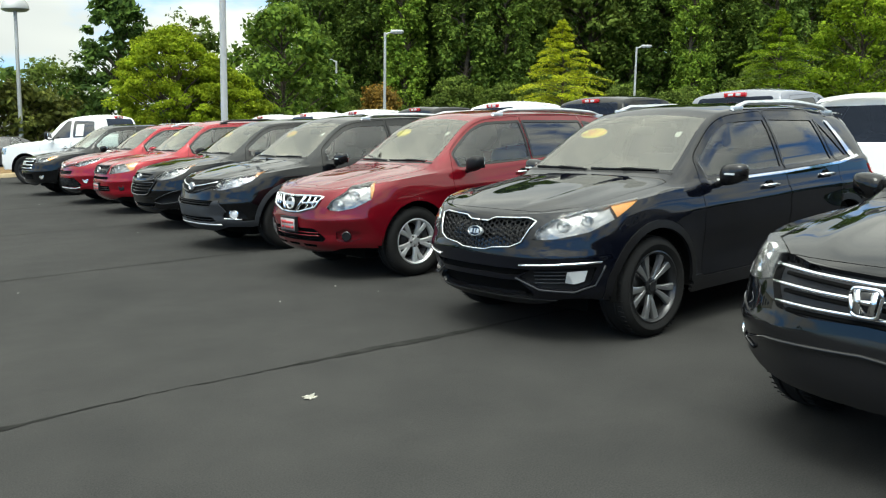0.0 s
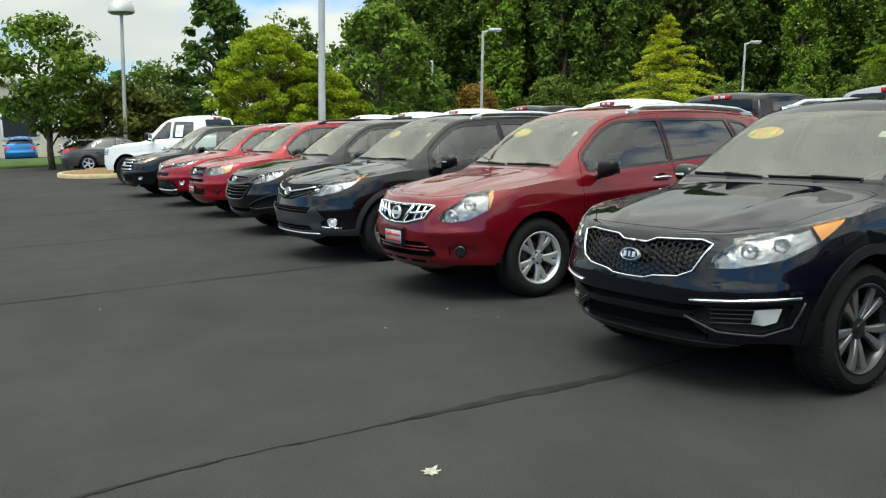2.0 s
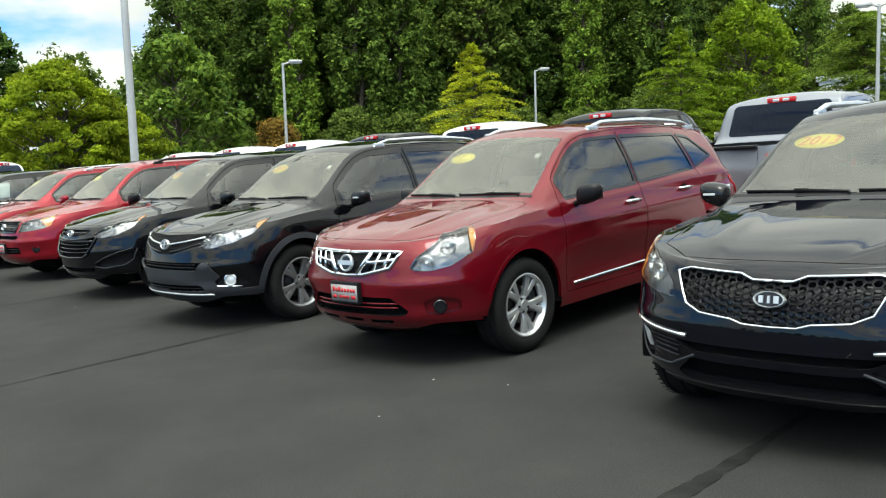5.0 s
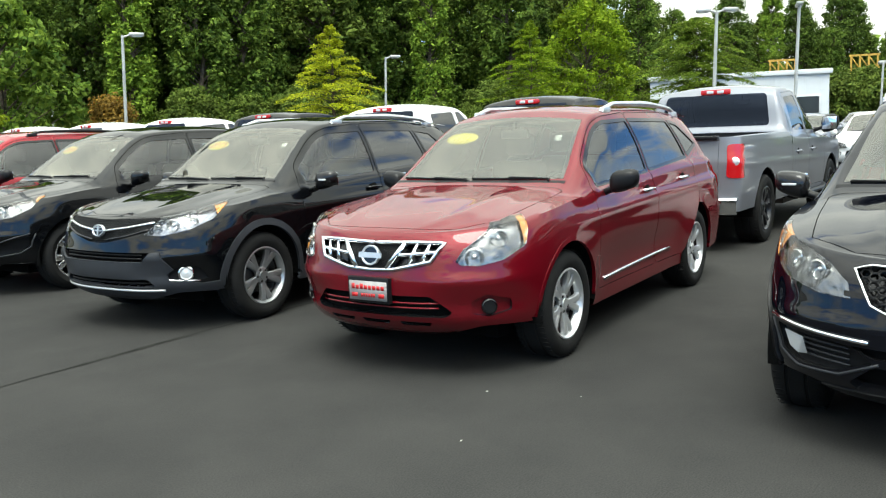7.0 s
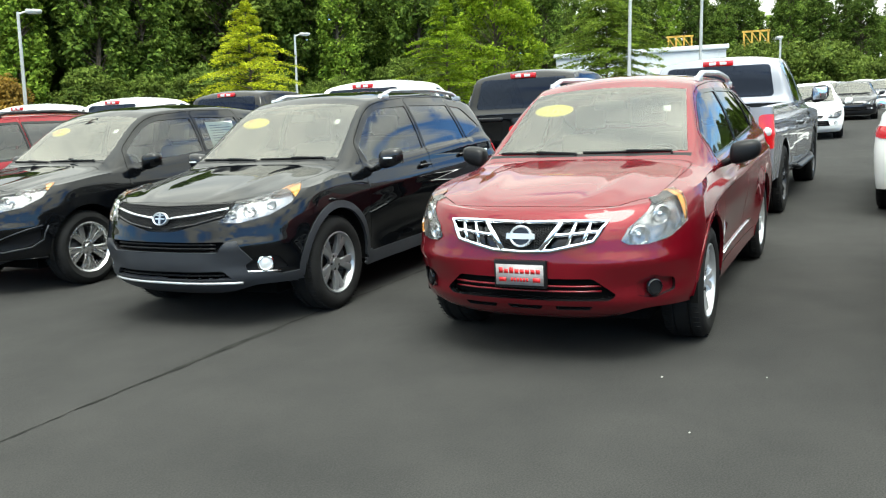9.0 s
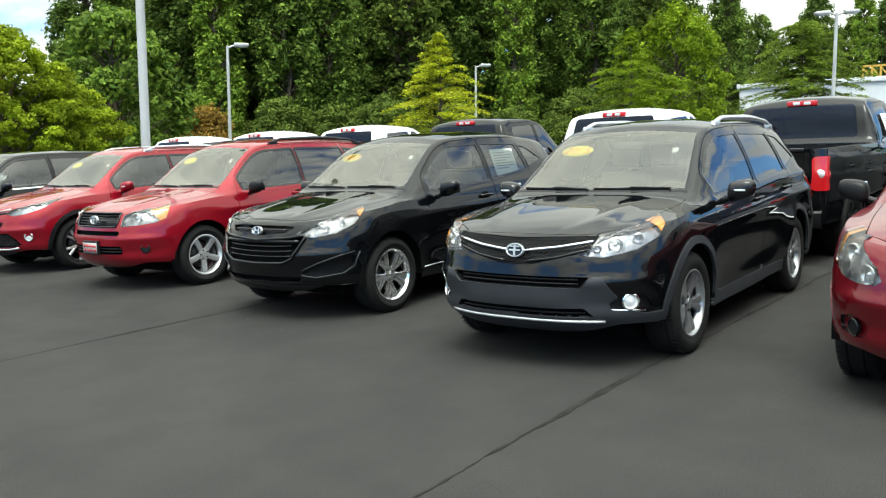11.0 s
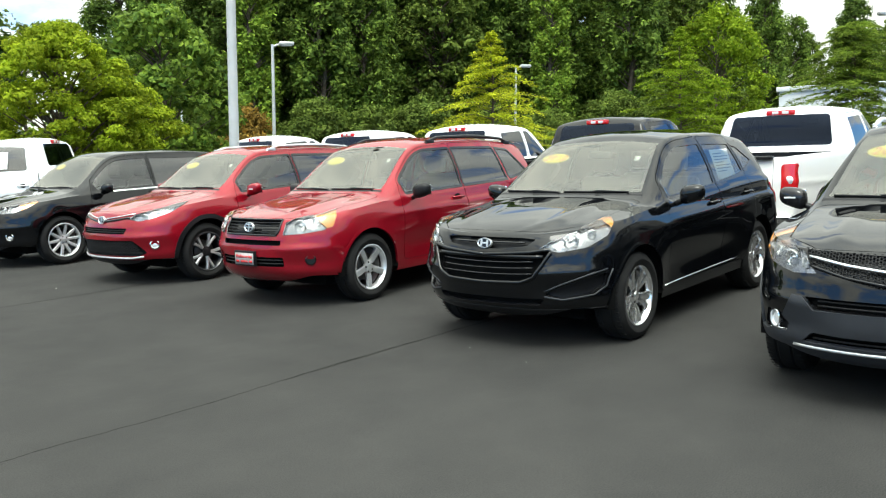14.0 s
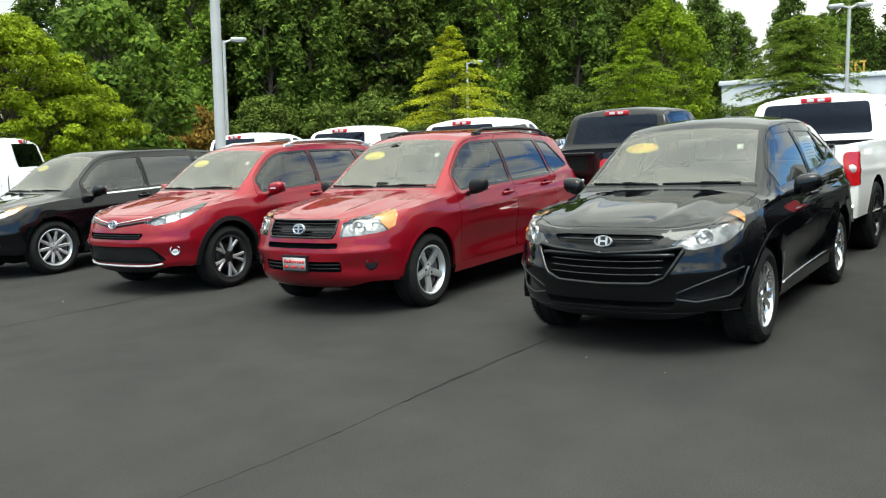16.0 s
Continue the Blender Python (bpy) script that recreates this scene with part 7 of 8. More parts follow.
# planted trees on the edge of the car park
PLANTED = [
    ("deciduous_tree", "tall dark green tree with open branches", 8.0, 4.6, SPARSE, L_DARK, 1, dict(clumps=170, per=46, size=0.15, bare=0.15, clump_r=(0.22, 0.6)), (11.3, 44.0)),
    ("bald_cypress", "feathery bright green cypress tree", 5.75, 5.4, ROUND, L_FEATHER, 2, dict(clumps=270, per=190, size=0.066, bare=0.08, clump_r=(0.22, 0.55), flat=0.55), (11.7, 37.4)),
    ("bald_cypress", "low feathery bright green cypress tree", 4.2, 4.6, ROUND, L_FEATHER, 3, dict(clumps=200, per=190, size=0.066, bare=0.08, clump_r=(0.22, 0.55), flat=0.55), (14.2, 38.4)),
    ("maple_tree", "broad dense green maple tree", 8.0, 6.6, ROUND, L_MAPLE, 4, dict(clumps=110, per=90, size=0.16, bare=0.12), (20.8, 46.2)),
    ("deciduous_tree", "tall light green tree beside the woods", 12.0, 9.0, ROUND, L_CYPRESS, 7, dict(clumps=120, per=100, size=0.17, bare=0.08, clump_r=(0.7, 1.3)), (72.0, 42.0)),
    ("deciduous_tree", "small green tree with a bare trunk", 7.0, 5.2, ROUND, L_MAPLE, 9, dict(clumps=70, per=80, size=0.15, bare=0.28), (3.6, 46.0)),
    ("deciduous_tree", "low dark green tree", 3.7, 5.6, BUSH, L_OLIVE, 10, dict(clumps=80, per=80, size=0.15, bare=0.08), (7.0, 47.0)),
    ("deciduous_tree", "low dark green tree", 3.4, 5.2, BUSH, L_OLIVE, 11, dict(clumps=80, per=80, size=0.15, bare=0.08), (9.4, 48.5)),
    ("deciduous_tree", "thin pale tree with open branches", 9.0, 6.0, SPARSE, L_BRUSH, 12, dict(clumps=60, per=40, size=0.15, bare=0.25, clump_r=(0.4, 0.9)), (19.5, 58.0)),
    ("deciduous_tree", "green tree behind the maple", 9.5, 6.5, ROUND, L_FOREST, 13, dict(clumps=90, per=80, size=0.18, bare=0.1), (25.5, 56.0)),
    ("deciduous_tree", "distant thin tree on the skyline", 8.2, 7.0, SPARSE, L_BRUSH, 14, dict(clumps=60, per=50, size=0.2, bare=0.3, clump_r=(0.6, 1.2)), (16.0, 88.0)),
]
for nm, lb, h, w, shp, leaf, seed, opt, (x, y) in PLANTED:
    ob = build_tree(nm, lb, h, w, shp, leaf, seed, **opt)
    ob.location = (x, y, 0)

CYPRESSES = [
    ("young yellow-green cypress with a pointed top", 6.9, 7.6, CONE, L_LIME, 5, dict(limbs=95, per=420, size=0.06), (33.0, 36.4)),
    ("green cypress with drooping side branches", 8.2, 8.8, CONE, L_CYPRESS, 6, dict(limbs=105, per=440, size=0.07), (50.6, 35.0)),
    ("dense green cypress on the far side of the car park", 8.4, 9.0, [(0, 0.75), (0.2, 1.0), (0.5, 0.86), (0.75, 0.6), (0.92, 0.4), (1.0, 0.12)], L_FAR, 8, dict(limbs=150, per=460, size=0.085, bare=0.14, sag=0.16), (61.0, 27.6)),
]
for lb, h, w, shp, leaf, seed, opt, (x, y) in CYPRESSES:
    build_cypress("bald_cypress", lb, h, w, shp, leaf, seed, **opt).location = (x, y, 0)

# the woods: a few grown trees, set again and again along the edge
rng = np.random.default_rng(77)
stock = [
    build_tree("woodland_tree", "tall woodland tree hung with ivy", 24, 4.0, COLUMN, L_IVY, 21, clumps=230, per=95, size=0.19, trunk=0.3, bare=0.02, clump_r=(0.3, 0.95), group="trees of the woods", droop=1.2),
    build_tree("woodland_tree", "tall woodland tree hung with ivy", 22, 4.8, COLUMN, L_FOREST, 22, clumps=220, per=85, size=0.21, trunk=0.3, bare=0.03, clump_r=(0.45, 1.25), group="trees of the woods", droop=1.0),
    build_tree("woodland_tree", "tall dense woodland tree with shade in its leaf colour", 25, 9.0, ROUND, L_WOOD, 23, clumps=320, per=60, size=0.22, trunk=0.34, bare=0.10, clump_r=(0.5, 1.5), group="trees of the woods"),
    build_tree("woodland_tree", "tall woodland tree with bright outer leaves", 23, 8.0, ROUND, L_BRUSH, 24, clumps=300, per=60, size=0.21, trunk=0.32, bare=0.08, clump_r=(0.5, 1.35), group="trees of the woods"),
]
EDGE = [(33, 78), (45, 68), (60, 58), (76, 49), (90, 42), (104, 34), (116, 22), (124, 6), (128, -14)]
HEIGHT = [0.85, 1.0, 1.0, 0.88, 0.70, 0.60, 0.60, 0.58, 0.56]
first_used = set()
for row_i, (back, gap) in enumerate(((0, 6.0), (8.0, 4.2), (12, 4.6), (18, 5.5))):
    for i, (a, b) in enumerate(zip(EDGE, EDGE[1:])):
        a, b = Vector(a), Vector(b)
        n = max(1, int((b - a).length / gap))
        nrm = Vector((-(b - a).y, (b - a).x)).normalized() * -1
        if nrm.dot(a) < 0:
            nrm = -nrm
        for k in range(n):
            t = (k + rng.uniform(0.1, 0.9)) / n
            p = a.lerp(b, t) + nrm * (back + rng.uniform(-1.2, 1.2))
            sc = (HEIGHT[i] + (HEIGHT[i + 1] - HEIGHT[i]) * t) * rng.uniform(0.82, 1.12)
            # rows behind the first mostly take the tree with shade painted into its leaves
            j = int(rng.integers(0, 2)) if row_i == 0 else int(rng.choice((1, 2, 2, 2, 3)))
            if row_i == 0 and rng.random() < 0.18:
                continue
            m = Matrix.LocRotScale((p.x, p.y, -0.1), Euler((0, 0, rng.uniform(0, 6.28))), None)
            if j not in first_used:
                first_used.add(j)
                stock[j].matrix_basis = Matrix.LocRotScale((p.x, p.y, -0.1), None, (sc, sc, sc))
            else:
                c = copy_thing(stock[j], m)
                c.scale = (sc, sc, sc)

# woods on the other side of the car park, which the cars' paint mirrors
for k in range(90):
    a = radians(95 + 254 * k / 89 + rng.uniform(-1.5, 1.5))
    d = rng.uniform(66, 80) if a < 3.5 else rng.uniform(52, 64)
    sc = rng.uniform(0.15, 0.22) if a < 3.5 else rng.uniform(0.24, 0.36)
    c = copy_thing(stock[2 + int(rng.integers(0, 2))], Matrix.LocRotScale((d * math.cos(a) - 4, d * math.sin(a) + 8, -1.0), Euler((0, 0, rng.uniform(0, 6.28))), None))
    c.scale = (sc * 1.3, sc * 1.3, sc)

# low brush at the foot of the woods
shrubs = [
    build_tree("shrub", "green shrub at the foot of the woods", 3.4, 5.5, BUSH, L_BRUSH, 31, clumps=80, per=150, size=0.12, trunk=0.06, bare=0.05, category="shrub", group="shrubs at the woods"),
    build_tree("shrub", "green shrub at the foot of the woods", 4.6, 5.0, BUSH, L_BRUSH, 32, clumps=90, per=150, size=0.13, trunk=0.06, bare=0.05, category="shrub", group="shrubs at the woods"),
    build_tree("shrub", "rusty brown-green shrub at the foot of the woods", 4.2, 3.6, BUSH, L_RUST, 33, clumps=60, per=130, size=0.12, trunk=0.06, bare=0.05, category="shrub", group="shrubs at the woods"),
]
shrubs[2].location = (33.5, 57.5, 0)
used = set()
for i, (a, b) in enumerate(zip(EDGE, EDGE[1:])):
    a, b = Vector(a), Vector(b)
    n = int((b - a).length / 2.6)
    for k in range(n):
        p = a.lerp(b, (k + rng.random()) / n)
        p -= p.normalized() * rng.uniform(2.0, 6.0)
        j = int(rng.integers(0, 2))
        sc = rng.uniform(0.7, 1.15)
        if j not in used:
            used.add(j)
            c = shrubs[j]
            c.location = (p.x, p.y, 0)
        else:
            c = copy_thing(shrubs[j], Matrix.LocRotScale((p.x, p.y, 0), Euler((0, 0, rng.uniform(0, 6.28))), None))
        c.scale = (sc, sc, sc)

# taller brush before the timber frames
for x, y, sc in ((97.0, 20.5, 1.45), (97.6, 24.0, 1.5), (96.5, 27.5, 1.4), (98.0, 30.5, 1.45), (95.5, 17.0, 1.4)):
    c = copy_thing(shrubs[int(rng.integers(0, 2))], Matrix.LocRotScale((x, y, 0), Euler((0, 0, rng.uniform(0, 6.28))), None))
    c.scale = (sc, sc, sc * 1.05)

# far woods on the skyline
far = []
frad = []
for k in range(420):
    a = rng.uniform(-0.6, 2.3)
    d = rng.uniform(150, 190)
    hh = 9.5 + 3.0 * math.sin(a * 9) + 2 * math.sin(a * 23 + 1)
    far.append((math.cos(a) * d, math.sin(a) * d, hh * rng.random() ** 0.7))
    frad.append(rng.uniform(1.8, 3.6))
me = leaf_cloud("far_woods", far, frad, 60, 0.8, rng, 0.8)
me.materials.append(L_FOREST)
tagged(new("far_woods", me), "distant green woods along the skyline", "woods", kind="stuff")
# strip of grass at the foot of the woods
L_GRASS = mat("grass", (0.05, 0.085, 0.02), 0.9, 0, 0.2, 0, (25, 0.05, 0.8), (0.7, 0.6, 1.4))
bm = bmesh.new()
rows = []
for a in EDGE:
    v = Vector(a)
    rows.append([Vector((*(v * (1 - 7 / v.length)), 0.03)), Vector((*(v * 1.02), 0.3)), Vector((*(v * 1.6), 1.0))])
grid_sheet(bm, rows)
tagged(part("grass_verge", bm, L_GRASS), "green grass verge below the woods", "grass", kind="structure")

# ---- lamp posts ----
UP = Matrix(((1, 0, 0.040, 0), (0, 1, -0.018, 0), (0, 0, 1, 0), (0, 0, 0, 1)))


def lamp_post(x, y, h, heads, turn=0.0, r=0.10, label="grey steel lamp post with one hooded lamp", dome=False):
    root = tagged(new("lamp_post"), label, "lamp post", "lamp posts of the car park")
    bm = bmesh.new()
    turned(bm, [(0.0, 0.0), (r * 2.6, 0.0), (r * 2.6, 0.03), (r * 1.2, 0.04), (r, 0.06), (r * 0.78, h), (0.0, h + 0.02)], 16, "z")
    bmesh.ops.transform(bm, matrix=UP, verts=bm.verts)
    part("pole", bm, POLE, root)
    ft = bmesh.new()
    turned(ft, [(0.0, 0.0), (0.32, 0.0), (0.32, 0.62), (0.29, 0.66), (0.0, 0.66)], 18, "z")
    part("pole_footing", ft, CONCRETE, root)
    for k in range(heads):
        a = turn + math.pi * k
        d = Vector((math.cos(a), math.sin(a), 0))
        arm = bmesh.new()
        tube(arm, [Vector((0, 0, h - 0.12)), d * 0.25 + Vector((0, 0, h - 0.02)), d * 0.45 + Vector((0, 0, h + 0.02))], [r * 0.7, r * 0.5, r * 0.5], 8)
        bmesh.ops.transform(arm, matrix=UP, verts=arm.verts)
        am = part("lamp_arm", arm, POLE, root)
        hd = bmesh.new()
        if dome:
            turned(hd, [(0.0, 0.58), (0.22, 0.54), (0.42, 0.40), (0.56, 0.18), (0.60, 0.0), (0.60, -0.06), (0.48, -0.14), (0.0, -0.14)], 20, "z", (0, 0, h))
        else:
            v = box(hd, -0.08, 0.72, -0.24, 0.24, -0.09, 0.13, 0.07)
            for q in v:
                if q.co.x > 0.4 and q.co.z > 0:
                    q.co.z *= 0.75
            bmesh.ops.transform(hd, matrix=Matrix.Translation(d * 0.42 + Vector((0, 0, h + 0.02))) @ Matrix.Rotation(a, 4, "Z"), verts=hd.verts)
        bmesh.ops.transform(hd, matrix=UP, verts=hd.verts)
        hd_ob = part("lamp_head", hd, POLE, root)
        if not dome:
            ln = bmesh.new()
            box(ln, 0.05, 0.62, -0.18, 0.18, -0.12, -0.09, 0.01)
            bmesh.ops.transform(ln, matrix=UP @ Matrix.Translation(d * 0.42 + Vector((0, 0, h + 0.02))) @ Matrix.Rotation(a, 4, "Z"), verts=ln.verts)
            part("lamp_glass", ln, LAMPWHITE, hd_ob)
    root.location = (x, y, 0)
    return root


lamp_post(9.13, 24.75, 9.2, 2, 0.4, 0.105, "tall grey steel lamp post behind the parked cars")
lamp_post(28.1, 47.7, 7.15, 1, -0.6)
lamp_post(51.8, 49.0, 7.0, 1, -0.7)
lamp_post(35.0, 67.5, 7.0, 1, 2.4)
lamp_post(48.8, 22.1, 7.35, 2, -1.0, 0.11, "grey steel lamp post with two hooded lamps")
lamp_post(6.72, 44.6, 7.2, 1, 0, 0.10, "grey steel lamp post with a domed lamp", True)
lamp_post(18.2, 56.2, 7.5, 2, -0.6, 0.10, "grey steel lamp post with two hooded lamps")
lamp_post(64.7, 21.9, 9.0, 2, 0.3, 0.13, "grey steel lamp post with two hooded lamps")
lamp_post(68.4, 17.0, 4.8, 1, 0.3, 0.09)

# ---- paving joints, litter ----
def crack(path, width, seed, name="paving_joint", body=0.62, least=0.10, material=TAR):
    r = np.random.default_rng(seed)
    bm = bmesh.new()
    pts = []
    for (x0, y0), (x1, y1) in zip(path, path[1:]):
        n = max(2, int(math.hypot(x1 - x0, y1 - y0) / 0.05))
        pts += [(x0 + (x1 - x0) * k / n, y0 + (y1 - y0) * k / n) for k in range(n)]
    rows = []
    off = 0.0
    for i, (x, y) in enumerate(pts):
        off = off * 0.9 + r.normal() * 0.004
        w = width * max(least, body + 0.9 * noise.noise(Vector((i * 0.05, seed * 3.1, 0))) + 0.5 * noise.noise(Vector((i * 0.31, seed, 5))) + 0.15 * r.random())
        j = 0.006 * min(1.0, w / 0.02)
        rows.append([Vector((x, y + off - w / 2 - j * r.random(), 0.0035)), Vector((x, y + off, 0.0055)), Vector((x, y + off + w / 2 + j * r.random(), 0.0035))])
    grid_sheet(bm, rows)
    bmesh.ops.recalc_face_normals(bm, faces=bm.faces)
    return tagged(part(name, bm, material), "dark tar-filled joint in the asphalt", "paving joint", kind="structure")


for i, path in enumerate(([(-2.5, 4.85), (0.53, 4.93), (1.44, 5.05), (2.57, 5.06), (4.07, 5.10), (8.5, 5.2)], [(-3.0, 9.9), (0.5, 9.98), (1.7, 10.06), (2.6, 10.13), (4.1, 10.18), (8.5, 10.3)],
                          [(-3.0, 14.5), (0.63, 14.54), (1.5, 14.52), (2.7, 14.55), (3.5, 14.56), (8.5, 14.6)], [(-2.0, 19.5), (2.25, 19.64), (2.7, 19.62), (8.0, 19.7)])):
    if i:
        crack(path, (0, 0.055, 0.032, 0.03)[i], 3 + i, body=0.24, least=0.01, material=OLDTAR)
    else:
        crack(path, 0.085, 3, body=0.48, least=0.06)

# a pale dead leaf and bits of litter
bm = bmesh.new()
leaf_o = [(0.0, -0.055), (0.018, -0.03), (0.05, -0.04), (0.035, -0.01), (0.075, 0.01), (0.03, 0.02), (0.02, 0.06), (0.0, 0.03), (-0.025, 0.055), (-0.03, 0.015), (-0.07, 0.0), (-0.035, -0.012), (-0.045, -0.045), (-0.016, -0.03)]
vs = [bm.verts.new((x, y, 0.006 + 0.012 * abs(x * 20) ** 2 * 0.3 + 0.004 * math.sin(y * 60))) for x, y in leaf_o]
c = bm.verts.new((0, 0, 0.012))
for a, b in zip(vs, vs[1:] + vs[:1]):
    bm.faces.new((c, a, b))
bmesh.ops.solidify(bm, geom=bm.faces[:], thickness=0.002)
DRY = mat("dry_leaf", (0.66, 0.64, 0.57), 0.8, 0, 0.2, 0, (60, 0.002, 0.5), (25, 0.75, 1.1))
lf = tagged(part("dead_leaf", bm, DRY), "pale dry dead leaf lying on the asphalt", "leaf")
lf.matrix_world = pose(2.03, 4.38, 0.001, 0, 0, 25) @ Matrix.Scale(0.8, 4)
for i, (x, y) in enumerate(((3.92, 6.85), (3.02, 7.03), (3.74, 7.36), (3.52, 13.39), (1.23, 9.15), (3.33, 20.4), (3.65, 14.03))):
    bm = bmesh.new()
    bmesh.ops.create_icosphere(bm, subdivisions=1, radius=0.004 + 0.0015 * (i % 3))
    for v in bm.verts:
        v.co = Vector((v.co.x * 1.5, v.co.y, (v.co.z + 0.01) * 0.5)) + Vector((noise.noise(v.co * 90), 0, 0)) * 0.003
    tagged(part("litter", bm, CONCRETE), "tiny white scrap of litter on asphalt", "litter", "scraps on the asphalt").location = (x, y, 0.001)


# ---- other parked cars ----
def plain_car(label, s, colour, wheel_style, place, name="car", group="", rear_lamps="tall", big_rear=False, sheet=False):
    """A car of the outer rows: skin, glass, doors, lamps, wheels."""
    root = tagged(new(name), label, "car", group)
    sh = Shell(s)
    L, cx, wx, b1 = s["L"], s["cowl_x"], s["screen_x"], s["belt_rear"]
    fs = np.linspace(-0.93, 0.93, 9)
    ws = [sh.deck(cx + 0.04 + 0.08 * f * f, f) for f in fs] + [sh.deck(wx - 0.03, f * 0.97) for f in fs[::-1]]
    part("windscreen", lift(sh.carve(ws, "z", lambda c: c.z > s["cowl_z"] - 0.05), 0.001, 0.004), SCREEN, root)
    if big_rear:
        pts = rounded([Vector((L - 0.15, y, z)) for y, z in ((-0.82, b1 + 0.03), (0.82, b1 + 0.03), (0.70, s["H"] - 0.16), (-0.70, s["H"] - 0.16))], 0.08)
        part("rear_screen", lift(sh.carve(pts, 180, lambda c: c.x > L - 0.8), 0.001, 0.004), TRUCKGLASS, root, "dark tinted rear window")
        sp = bmesh.new()
        rows = [[sh.deck(L - 0.52, f) + Vector((0, 0, 0.012)), sh.deck(L - 0.34, f) + Vector((0.06, 0, 0.045)), sh.deck(L - 0.30, f) + Vector((0.12, 0, 0.02))] for f in np.linspace(-0.9, 0.9, 9)]
        grid_sheet(sp, rows)
        bmesh.ops.solidify(sp, geom=sp.faces[:], thickness=0.03)
        part("roof_spoiler", sp, colour, root)
        roof_rails(root, sh, wx + 0.3, L - 0.7, TRIM, 0.06)
    else:
        x0, x1 = s.get("back_glass", (L - 0.95, L - 0.55))
        rs = [sh.deck(x0, f) for f in np.linspace(-0.9, 0.9, 7)] + [sh.deck(x1, f) for f in np.linspace(0.9, -0.9, 7)]
        part("rear_screen", lift(sh.carve(rs, "z", lambda c: c.z > b1 - 0.1), 0.001, 0.004), PRIVACY, root)
    for sd in (-1, 1):
        turn = -90 * sd
        for k, o in enumerate(s.get("windows") or std_windows(s)):
            part("side_window", lift(sh.carve(rounded(side_pts(o, sd), 0.03), turn, lambda c: c.y * sd > 0.3 and c.z > 0.8), -0.004, 0.006), SIDEGLASS if k == 0 else PRIVACY, root)
        for d in s.get("doors") or std_doors(s):
            panel(sh, rounded(side_pts(d, sd), 0.05), turn, "door", colour, root, test=lambda c: c.y * sd > 0.3)
        for x in (s["fo"], s["fo"] + s["wb"]):
            wheel_arch(root, sh, x, s["wheel"], 0.05, None, sd)
        for hx in (2.45, 3.3):
            door_handle(root, sh, hx, s["belt_front"] - 0.1, sd, colour)
        mirror_part(root, sh, cx + 0.42, s["belt_front"] + 0.07, sd, colour)
        if rear_lamps == "tall":
            tl = [sh.rp(sd * 0.62, 0.80), sh.rp(sd * 0.62, 1.02), sh.sp(L - 0.40, 1.02, sd), sh.sp(L - 0.30, 0.82, sd)]
        else:
            tl = [sh.rp(sd * 0.50, 0.84), sh.rp(sd * 0.50, 1.00), sh.sp(L - 0.42, 1.02, sd), sh.sp(L - 0.32, 0.90, sd)]
        part("tail_lamp", lift(sh.carve(tl, 180 + 48 * sd), 0.008, 0.02), REDLENS, root, "red tail lamp")
        hz = s["hood_z"]
        hl = [sh.fp(sd * 0.48, hz - 0.17), sh.fp(sd * 0.54, hz - 0.07), sh.sp(0.55, hz + 0.03, sd), sh.sp(0.42, hz - 0.10, sd), sh.fp(sd * 0.70, hz - 0.19)]
        lamp_unit(root, sh, hl, -42 * sd, [(sh.fp(sd * 0.62, hz - 0.11), out_of(sh, sd * 0.6, hz - 0.11), 0.045)])
        round_lamp(root, sh, sd * 0.68, 0.42, 0.04, True)
    recess(root, sh, [(-0.40, hz - 0.10), (0.40, hz - 0.10), (0.34, hz - 0.18), (-0.34, hz - 0.18)], 0.03, GLOSSBLACK, "grille")
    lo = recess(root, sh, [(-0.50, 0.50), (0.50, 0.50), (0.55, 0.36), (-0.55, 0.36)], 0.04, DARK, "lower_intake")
    grille_bars(lo, sh, (0.41, 0.455), 0.46, TRIM, 0.008, 0.012, 0.8)
    ellipse_badge(root, sh.fp(0, hz - 0.10) + Vector((-0.012, 0, 0)), Vector((-1, 0, 0.2)), 0.06, 0.042, 0.2)
    wipers(root, sh)
    build_interior(root, s, CLOTHGREY, DASH)
    part("body", sh.bm, colour, root, "", 50)
    un = bmesh.new()
    box(un, 0.5, L - 0.5, -s["W"] / 2 + 0.3, s["W"] / 2 - 0.3, 0.17, 0.3)
    part("underbody", un, DARK, root)
    add_wheels(root, (s["fo"], s["fo"] + s["wb"]), s["wheel"], wheel_style, s["W"] / 2 - 0.012)
    root.matrix_world = place
    return root


